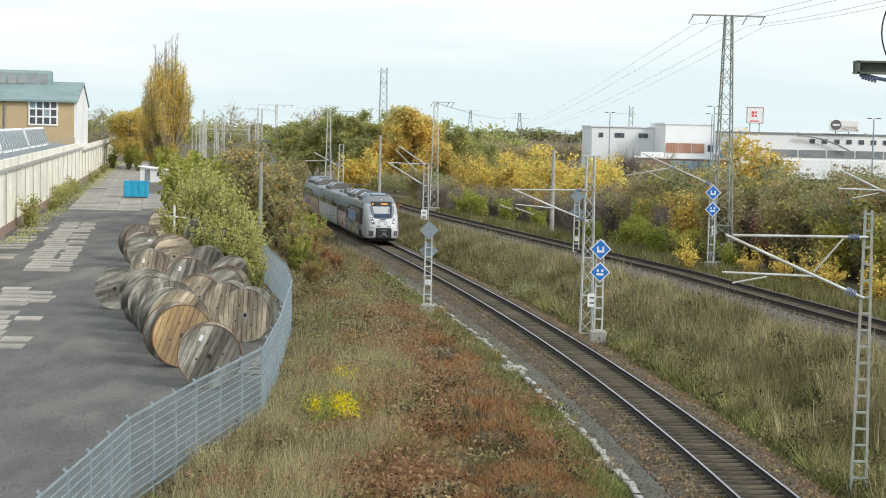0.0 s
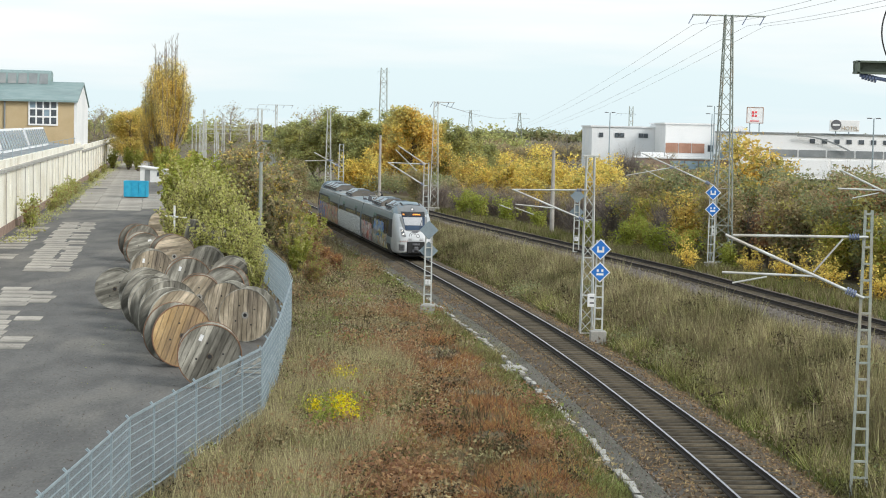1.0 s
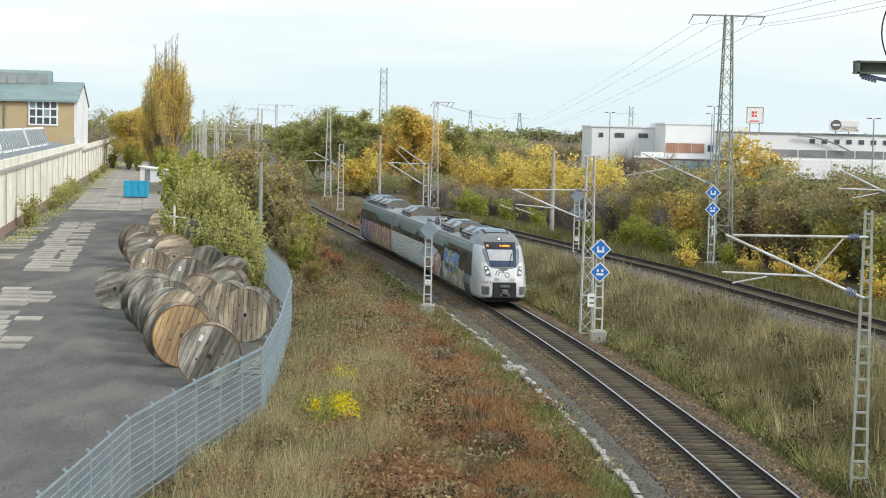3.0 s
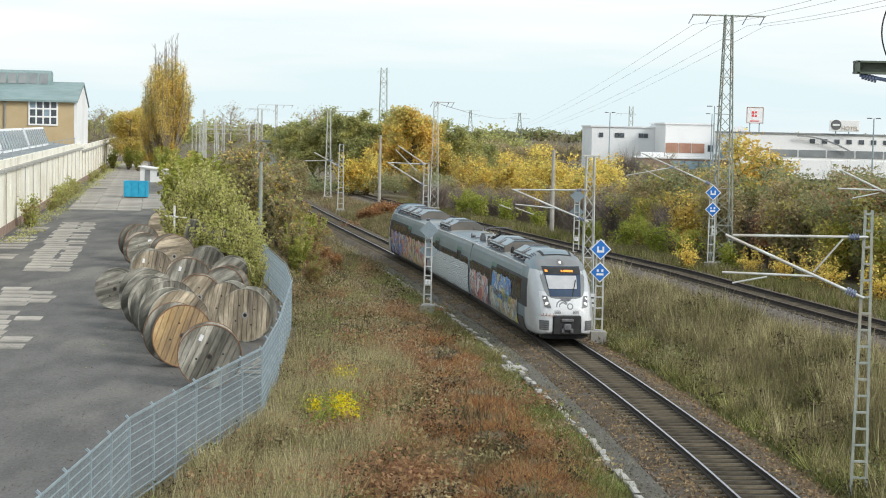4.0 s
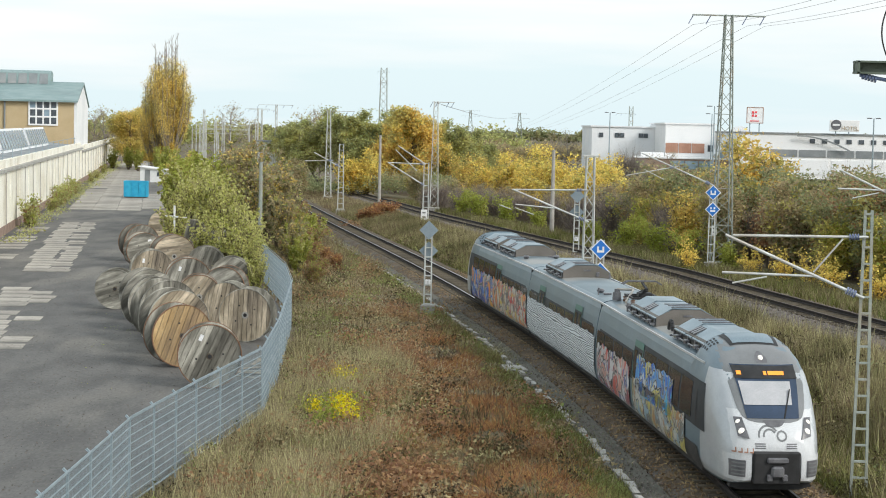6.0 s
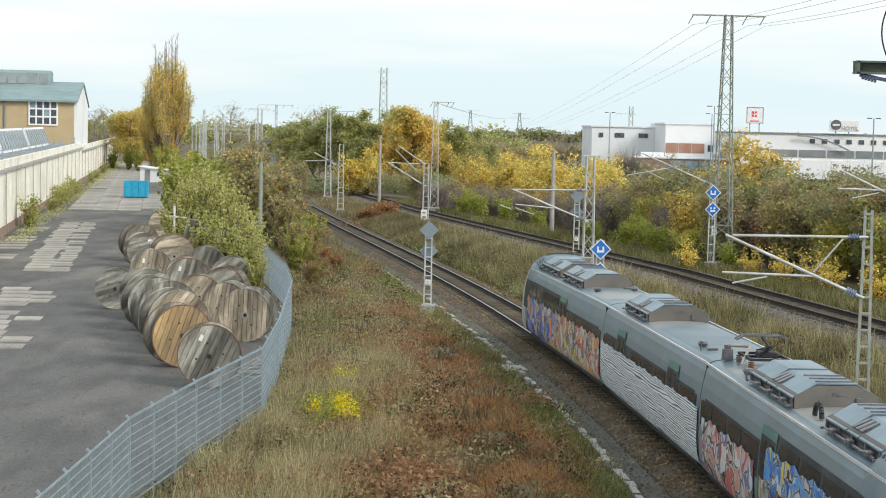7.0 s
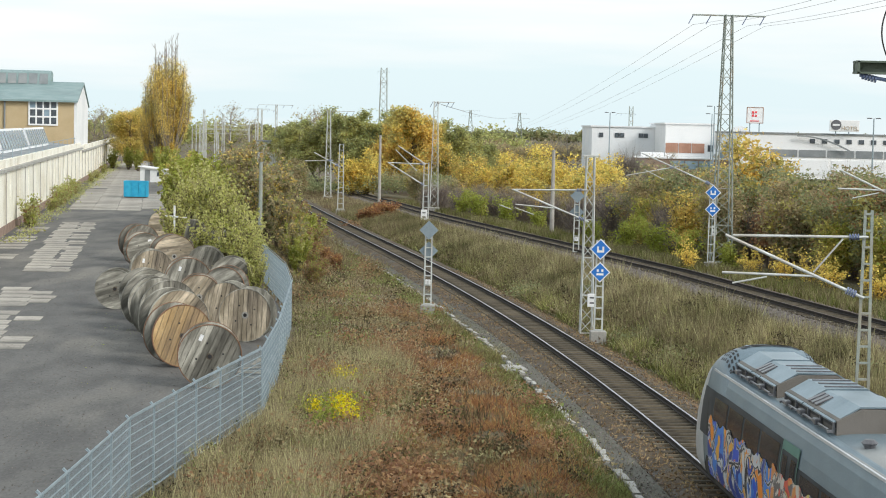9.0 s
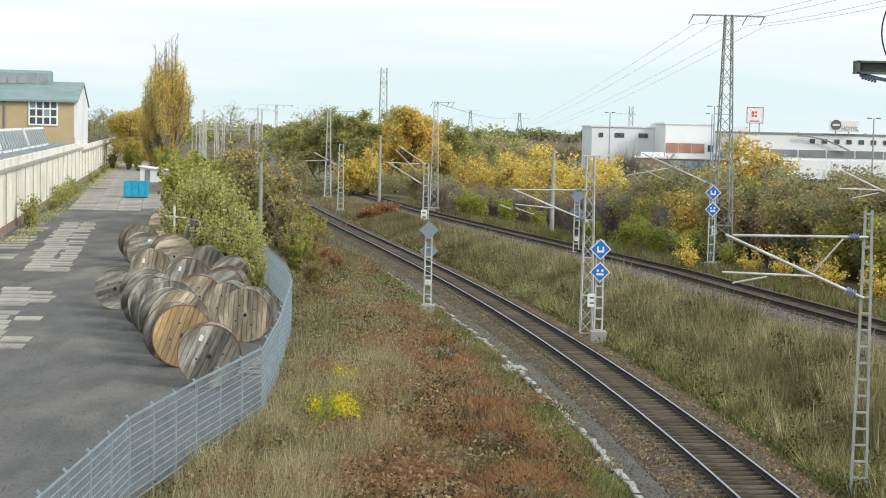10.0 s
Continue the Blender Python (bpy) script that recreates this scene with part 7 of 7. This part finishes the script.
# far woods close the horizon
def far_wood(label, x0, x1, y, h0, h1, leaf, n, size, seed):
    g = np.random.default_rng(seed)
    k = int((x1 - x0) / 5) + 2
    cxs = np.linspace(x0, x1, k) + g.uniform(-2, 2, k)
    hs = g.uniform(h0, h1, k)
    i = g.integers(0, k, n)
    u = g.normal(size=(n, 3)) * 0.45
    c = np.stack([cxs[i] + u[:, 0] * 5.0, y + u[:, 1] * 8, np.abs(hs[i] * 0.55 + u[:, 2] * hs[i] * 0.42)], 1)
    ob = quads("far_wood", leaves(c, size), M[leaf])
    tagged(ob, label, "woods", kind="stuff")


far_wood("far dull green woods on the horizon", -420, 520, 1250, 6, 11, "leaf_dark", 24000, 2.1, 1)
far_wood("far olive tree belt behind the yard", -130, 20, 560, 7, 12, "leaf_olive", 18000, 0.8, 2)
far_wood("far brown tree belt behind the shops", -10, 60, 520, 3, 6, "leaf_brown", 14000, 0.7, 3)
far_wood("tangled hedge between shrubs and shops", 16, 80, 215, 2, 3.6, "leaf_brown", 18000, 0.35, 4)
far_wood("tangled hedge between shrubs and shops", 26, 60, 160, 2.5, 4.2, "leaf_dark", 14000, 0.32, 5)
far_wood("dark hedge beyond the junction", -30, 8, 245, 1.5, 3.0, "leaf_dark", 18000, 0.26, 6)


# ---- grass and weeds ----
def blades(name, label, rows, m, n, h, w, bend=0.35):
    """Tufts of thin blades at points (x, y, height factor)."""
    p = np.repeat(np.array([(x, y, ground_z(x, y) - 0.04, k) for x, y, k in rows]), n, axis=0)
    c = len(p)
    p[:, :2] += RNG.normal(size=(c, 2)) * 0.16
    an = RNG.uniform(0, math.tau, c)
    hh = h * p[:, 3] * RNG.uniform(0.5, 1.2, c)
    lean = RNG.normal(size=(c, 2)) * bend * hh[:, None]
    dx, dy = np.cos(an) * w / 2, np.sin(an) * w / 2
    a = np.stack([p[:, 0] - dx, p[:, 1] - dy, p[:, 2]], 1)
    b = np.stack([p[:, 0] + dx, p[:, 1] + dy, p[:, 2]], 1)
    t = np.stack([p[:, 0] + lean[:, 0], p[:, 1] + lean[:, 1], p[:, 2] + hh], 1)
    tagged(quads(name, np.stack([a, b, t], 1), M[m]), label, "grass", kind="stuff")


def scatter(n, x0, x1, y0, y1, keep, seed):
    """Points kept by chance, denser towards the near end."""
    g = random.Random(seed)
    out = []
    for _ in range(n):
        y = y0 + (y1 - y0) * g.random() ** 1.5
        x = g.uniform(x0(y), x1(y))
        k = keep(x, y)
        if g.random() < k:
            out.append((x, y, 0.6 + 0.7 * g.random()))
    return out


def patch(x, y, s, o):
    return noise.noise((x * s, y * s * 0.7, o))


def between(x, y):
    return (x - cx1(y) - 2.4) / max(cx2(y) - 2.7 - cx1(y) - 2.4, 0.1)


lo = lambda y: cx1(y) + 2.7
hi = lambda y: cx2(y) - 3.6
blades("dry_grass", "tall pale dry grass on the bank between the tracks", scatter(15000, lo, hi, 44, 200, lambda x, y: 0.18 + 0.82 * (between(x, y) > 0.3) * (patch(x, y, 0.35, 2) > -0.25), 1), "grass_dry", 12, 0.8, 0.026, 0.22)
blades("green_grass", "olive green grass on the bank between the tracks", scatter(13000, lo, hi, 44, 200, lambda x, y: 0.85 if patch(x, y, 0.35, 2) < 0.05 or between(x, y) < 0.3 else 0.2, 2), "grass_green", 10, 0.45, 0.03, 0.45)
blades("brown_weeds", "dead brown weeds on the bank between the tracks", scatter(3500, lo, hi, 44, 200, lambda x, y: 0.9 if patch(x, y, 0.25, 9) > 0.12 else 0.1, 3), "weed_brown", 9, 0.6, 0.03, 0.4)
fl = lambda y: fence_x(y) + 0.25
kl = lambda y: cx1(y) - 3.15


def near_flowers(x, y):
    """The green spot where the yellow flowers stand."""
    return ((x + 3.0) / 1.5) ** 2 + ((y - 57.0) / 4.2) ** 2 < 1


def across(x, y):
    return (x - fl(y)) / max(kl(y) - fl(y), 0.1)


blades("dry_grass", "tall straw-coloured grass along the fence", scatter(7000, fl, kl, 36, 130, lambda x, y: (0.95 if across(x, y) < 0.3 + 0.35 * patch(x, y, 0.3, 5) else 0.05) * (1 if y < 75 else 0.6) * (0.35 if y > 58 and patch(x, y, 0.25, 61) > -0.1 else 1) * (0.15 if near_flowers(x, y) else 1), 4), "grass_dry", 12, 0.7, 0.028, 0.4)
blades("green_grass", "green grass along kerb and fence", scatter(6000, fl, kl, 36, 140, lambda x, y: 0.95 if across(x, y) > 0.9 or (across(x, y) < 0.42 and patch(x, y, 0.3, 7) > 0.1) else 0.05, 5), "grass_green", 11, 0.34, 0.024, 0.45)
blades("rust_weeds", "rust-red withered weeds beside the track", scatter(30000, fl, kl, 36, 150, lambda x, y: (1.0 if 0.45 + max(0, y - 56) * 0.012 + 0.25 * patch(x, y, 0.2, 3) < across(x, y) < 0.9 + 0.08 * patch(x, y, 0.4, 4) else 0.06) * (1.0 if patch(x, y, 0.9, 44) > -0.1 else 0.2), 6), "weed_rust", 13, 0.24, 0.032, 1.0)
blades("brown_weeds", "brown stalks and brambles beside the fence", scatter(7000, fl, kl, 36, 150, lambda x, y: (0.08 if y < 78 and across(x, y) > 0.5 else 0.2 if y < 54 and across(x, y) < 0.4 else 0.85 if patch(x, y, 0.3, 12) > -0.05 else 0.15), 7), "weed_brown", 10, 0.42, 0.03, 0.8)


def herb(name, label, pts, m, n, size, h, seed, lift=0.0):
    g = np.random.default_rng(seed)
    c = []
    for x, y, r in pts:
        q = g.normal(size=(n, 3)) * r * 0.5
        q[:, 2] = np.abs(q[:, 2]) * h / r
        c.append(q + np.array((x, y, ground_z(x, y) + lift)))
    tagged(quads(name, leaves(np.concatenate(c), size), M[m]), label, "plants", kind="stuff")


herb("bramble_leaves", "low bramble leaves turning red and brown", [(x, y, 0.85) for x, y, k in scatter(620, fl, kl, 44, 130, lambda x, y: 0.9 if 0.1 < across(x, y) < 0.5 + 0.006 * (y - 44) and patch(x, y, 0.25, 61) > (0.02 if y < 64 else 0.22) else 0.05, 8)], "leaf_red", 210, 0.1, 0.62, 1)
herb("bramble_leaves", "low brown withered leaves beside the fence", [(x, y, 0.7) for x, y, k in scatter(360, fl, kl, 44, 120, lambda x, y: 0.8 if across(x, y) < 0.6 and patch(x, y, 0.4, 62) > 0.0 else 0.04, 18)], "leaf_brown", 150, 0.09, 0.5, 11)
herb("bramble_leaves", "low olive leaves among the dry grass", [(x, y, 0.8) for x, y, k in scatter(380, fl, kl, 40, 140, lambda x, y: 0.7 if across(x, y) < 0.4 or y > 95 else 0.04, 9)], "grass_fresh", 170, 0.09, 0.4, 2)
herb("herb_leaves", "dull brown herbs on the bank between the tracks", [(x, y, 0.8) for x, y, k in scatter(380, lo, hi, 46, 190, lambda x, y: 0.7, 10)], "weed_brown", 150, 0.1, 0.4, 3)
herb("yellow_flowers", "clump of yellow goldenrod flowers", [(-3.25, 57.6, 0.3), (-3.05, 57.9, 0.3), (-3.0, 56.6, 0.3), (-2.85, 55.5, 0.34), (-2.7, 56.0, 0.25), (-3.05, 57.0, 0.28), (-3.9, 57.2, 0.22), (-3.6, 64.5, 0.3), (-3.2, 64.2, 0.25)], "flower", 260, 0.06, 0.45, 4, 0.35)
herb("flower_leaves", "green leaves under the yellow flowers", [(-3.0, 57.8, 0.8), (-3.2, 56.2, 0.9), (-3.9, 58.2, 0.9), (-3.3, 64.0, 1.0)], "leaf_green", 1500, 0.07, 0.6, 5)
herb("yard_weeds", "low weeds in the cracks of the yard", [(x, y, 0.7) for x, y in ((-13.5, 72.5), (-14.3, 79), (-13.6, 84), (-13.1, 66.5), (-10.2, 60.5), (-9.6, 62.5), (-17.5, 100), (-19.5, 108), (-11.6, 62.3), (-15.4, 85), (-14.9, 84), (-13.6, 78.3), (-13.0, 77.2), (-14.6, 88.6), (-9.0, 60.8), (-13.9, 79.4))], "leaf_green", 260, 0.05, 0.06, 6)
herb("wall_weeds", "grass and weeds along the foot of the wall", [(wall_x(y) + 0.9 + 0.9 * (y * 7.3 % 1), y, 1.1) for y in np.arange(132, 400, 2.2)], "leaf_olive", 60, 0.15, 0.3, 7)
herb("verge_plants", "rough grass on the verge behind the yard", [(-30 - (y - 215) * 0.165 + 8 * (y * 3.7 % 1), y, 1.6) for y in np.arange(215, 420, 1.5)], "leaf_olive", 130, 0.2, 0.7, 8)


# verges further off
r2 = lambda y: cx2(y) + 2.7
r3 = lambda y: cx2(y) + 9.0
blades("dry_grass", "dry grass on the verge beyond the far track", scatter(6000, r2, r3, 66, 230, lambda x, y: 0.7 if patch(x, y, 0.3, 21) > -0.1 else 0.2, 31), "grass_dry", 9, 0.6, 0.035, 0.35)
blades("green_grass", "green weeds on the verge beyond the far track", scatter(6000, r2, r3, 66, 230, lambda x, y: 0.7, 32), "grass_green", 9, 0.5, 0.04, 0.5)
l2 = lambda y: cx1(y) - 12.0
l3 = lambda y: cx1(y) - 2.6
blades("brown_weeds", "brown weeds around the junction", scatter(5000, l2, l3, 120, 250, lambda x, y: 0.7, 33), "weed_brown", 9, 0.55, 0.05, 0.5)
blades("brown_weeds", "brown weeds between the converging tracks", scatter(4000, lambda y: cx1(y) + 2.6, lambda y: cx2(y) - 2.6, 150, 260, lambda x, y: 0.8, 34), "weed_brown", 9, 0.55, 0.05, 0.5)
herb("red_weeds", "low russet weeds between the tracks", [(-6.5 + 2.2 * math.sin(k * 2.3), 176 + 9 * math.cos(k * 1.7), 0.9) for k in range(16)], "leaf_red", 120, 0.14, 0.6, 9)


# loose ballast stones
def stones(name, label, line, zf, lo_o, hi_o, y0, y1, n, size, m, seed, z0, fall=0.24):
    g = np.random.default_rng(seed)
    y = y0 + (y1 - y0) * g.random(n) ** 1.6
    o = g.uniform(lo_o, hi_o, n) * np.where(g.random(n) < 0.5, -1, 1)
    x = np.array([line(v) for v in y]) + o
    z = np.array([zf(v) for v in y]) + z0 - np.clip(np.abs(o) - 1.5, 0, 2) * fall
    c = np.stack([x, y, z], 1)
    d = g.normal(size=(n, 4, 3))
    d /= np.linalg.norm(d, axis=2)[:, :, None]
    v = c[:, None, :] + d * (size * g.uniform(0.5, 1.2, (n, 1, 1)))
    f = v[:, [[0, 1, 2], [0, 3, 1], [0, 2, 3], [1, 3, 2]]].reshape(-1, 3, 3)
    tagged(quads(name, f, M[m]), label, "stones", kind="stuff")


stones("ballast_stones", "loose brown ballast stones beside the rails", cx1, lambda y: 0.0, 0.85, 2.5, 43, 120, 16000, 0.06, "stone_brown", 1, -0.215)
stones("ballast_stones", "loose brown ballast stones between the rails", cx1, lambda y: 0.0, 0.0, 0.68, 43, 100, 5000, 0.028, "stone_dark", 2, -0.245)
stones("ballast_stones", "grey brown ballast stones of the far track", cx2, z2, 0.85, 3.4, 70, 150, 7500, 0.09, "stone_grey", 3, -0.215)
stones("gravel", "grey gravel and grit on the walkway", lambda y: cx1(y) - 2.55, lambda y: 0.0, 0.0, 0.5, 43, 120, 5000, 0.045, "stone_grey", 4, -0.31)
blades("green_grass", "grass tufts on the gravel walkway", scatter(700, lambda y: cx1(y) - 3.1, lambda y: cx1(y) - 2.2, 44, 150, lambda x, y: 0.6 if patch(x, y, 0.5, 15) > 0 else 0.1, 35), "grass_green", 9, 0.26, 0.02, 0.5)
blades("green_grass", "low grass fringe on the ballast edge", scatter(1600, lambda y: cx1(y) + 2.1, lambda y: cx1(y) + 2.9, 44, 170, lambda x, y: 0.8, 36), "grass_green", 9, 0.22, 0.025, 0.6)
stones("yard_grit", "loose grit and pebbles on the asphalt", lambda y: fence_x(y) - 6.6, lambda y: 0.0, 0.0, 6.2, 34, 130, 10000, 0.034, "stone_grey", 5, 0.004, 0.0)
stones("yard_grit", "dark crumbs on the asphalt", lambda y: fence_x(y) - 6.6, lambda y: 0.0, 0.0, 6.2, 34, 130, 6000, 0.021, "stone_dark", 6, 0.002, 0.0)
blades("straw", "pale straw tufts on the upper bank", scatter(5200, lo, hi, 44, 150, lambda x, y: 0.9 if between(x, y) > 0.42 and patch(x, y, 0.6, 51) > 0.0 else 0.06, 41), "straw", 8, 0.95, 0.022, 0.2)
blades("straw", "pale straw tufts beside the fence", scatter(4200, fl, lambda y: fl(y) + 4.5, 36, 75, lambda x, y: 0.06 if near_flowers(x, y) else 0.9 if patch(x, y, 0.5, 52) > -0.05 else 0.1, 42), "straw", 10, 0.85, 0.024, 0.32)
blades("fresh_grass", "fresh green grass along the kerb", scatter(4600, lambda y: cx1(y) - 4.3, lambda y: cx1(y) - 3.1, 40, 130, lambda x, y: 0.9 if patch(x, y, 0.35, 53) > -0.15 else 0.15, 43), "grass_fresh", 11, 0.2, 0.03, 0.7)
blades("fresh_grass", "fresh green grass under the flowers", scatter(900, lambda y: -4.6, lambda y: -0.6, 50, 66, lambda x, y: 0.8 if patch(x, y, 0.5, 54) > -0.1 else 0.1, 44), "grass_fresh", 11, 0.5, 0.022, 0.4)
blades("dead_stalks", "dark dead stalks standing in the grass", scatter(1500, fl, lambda y: cx1(y) - 5, 38, 120, lambda x, y: 0.8 if patch(x, y, 0.4, 55) > 0.1 else 0.1, 45), "weed_dark", 8, 0.7, 0.024, 0.35)

blades("fresh_grass", "yellowish fresh grass at the foot of the bank", scatter(5200, lo, hi, 43, 110, lambda x, y: 0.95 if between(x, y) < 0.34 + 0.16 * patch(x, y, 0.3, 57) and patch(x, y, 0.45, 58) > -0.3 else 0.06, 46), "grass_low", 12, 0.42, 0.024, 0.55)

blades("dry_litter", "pale dead grass lying on the disturbed ground", scatter(11000, lambda y: fl(y) + 0.2, kl, 64, 150, lambda x, y: 0.95 if across(x, y) < (0.34 if y < 80 else 0.62) + 0.25 * patch(x, y, 0.25, 63) and patch(x, y, 0.33, 64) > -0.15 else 0.05, 47), "litter", 13, 0.3, 0.036, 1.3)
blades("dry_litter", "pale stalks lying beside the walkway", scatter(1800, lambda y: cx1(y) - 7.5, lambda y: cx1(y) - 4.0, 84, 170, lambda x, y: 0.8 if patch(x, y, 0.4, 65) > -0.1 else 0.1, 48), "litter", 9, 0.16, 0.03, 2.2)


def tussocks(name, label, pts, m, n, h, r, w, seed):
    """Fountains of blades, each springing from one root."""
    g = np.random.default_rng(seed)
    p = np.repeat(np.array([(x, y, ground_z(x, y) - 0.05, k) for x, y, k in pts]), n, axis=0)
    c = len(p)
    an, out = g.uniform(0, math.tau, c), r * np.sqrt(g.random(c)) * p[:, 3]
    hh = h * p[:, 3] * g.uniform(0.45, 1.15, c)
    root = p[:, :3] + np.stack([np.cos(an) * out * 0.35, np.sin(an) * out * 0.35, np.zeros(c)], 1)
    tip = p[:, :3] + np.stack([np.cos(an) * out * 1.6, np.sin(an) * out * 1.6, hh], 1)
    tu = g.uniform(0, math.tau, c)
    d = np.stack([np.cos(tu), np.sin(tu), np.zeros(c)], 1) * w / 2
    tagged(quads(name, np.stack([root - d, root + d, tip], 1), M[m]), label, "grass", kind="stuff")


tussocks("straw_tussocks", "bleached straw tussocks on the bank", scatter(900, lo, hi, 44, 150, lambda x, y: 0.85 if between(x, y) > 0.35 and patch(x, y, 0.3, 81) > -0.1 else 0.12, 81), "straw", 46, 1.0, 0.42, 0.026, 81)
tussocks("olive_tussocks", "olive grass tussocks on the bank", scatter(700, lo, hi, 44, 150, lambda x, y: 0.8 if patch(x, y, 0.3, 82) > -0.05 else 0.1, 82), "grass_low", 46, 0.62, 0.5, 0.03, 82)
tussocks("straw_tussocks", "bleached straw tussocks along the fence", scatter(420, fl, lambda y: fl(y) + 4.0, 37, 70, lambda x, y: 0.05 if near_flowers(x, y) else 0.85 if patch(x, y, 0.4, 83) > -0.1 else 0.1, 83), "straw", 46, 0.9, 0.4, 0.022, 83)
herb("bramble_mounds", "dark bramble mounds on the bank", [(x, y, 1.1) for x, y, k in scatter(120, lo, hi, 46, 130, lambda x, y: 0.8 if 0.12 < between(x, y) < 0.7 and patch(x, y, 0.22, 84) > 0.08 else 0.0, 84)], "leaf_dark", 420, 0.085, 0.6, 84)
# dark clumps added for contrast, as the shaded gaps between plants
herb("dark_weeds", "dark leaf clumps standing in for shaded gaps in the meadow", [(x, y, 0.45) for x, y, k in scatter(420, fl, kl, 38, 120, lambda x, y: 0.75 if across(x, y) < 0.9 and patch(x, y, 0.5, 71) > 0.0 else 0.08, 71)], "weed_dark", 110, 0.075, 0.5, 71)
herb("dark_weeds", "dark leaf clumps standing in for shaded gaps on the bank", [(x, y, 0.5) for x, y, k in scatter(360, lo, hi, 44, 150, lambda x, y: 0.75 if patch(x, y, 0.5, 72) > 0.0 else 0.08, 72)], "weed_dark", 110, 0.085, 0.6, 72)


NEAR = build_track("single railway track with polished rails on brown ballast", cx1, lambda y: 0.0, -140, 420, "rail_head", (44.5, 190))
FAR = build_track("railway track with dull rails on a low embankment", cx2, z2, 20, 420, "rail_dull", None, "ballast_grey", 0.3)
motions()
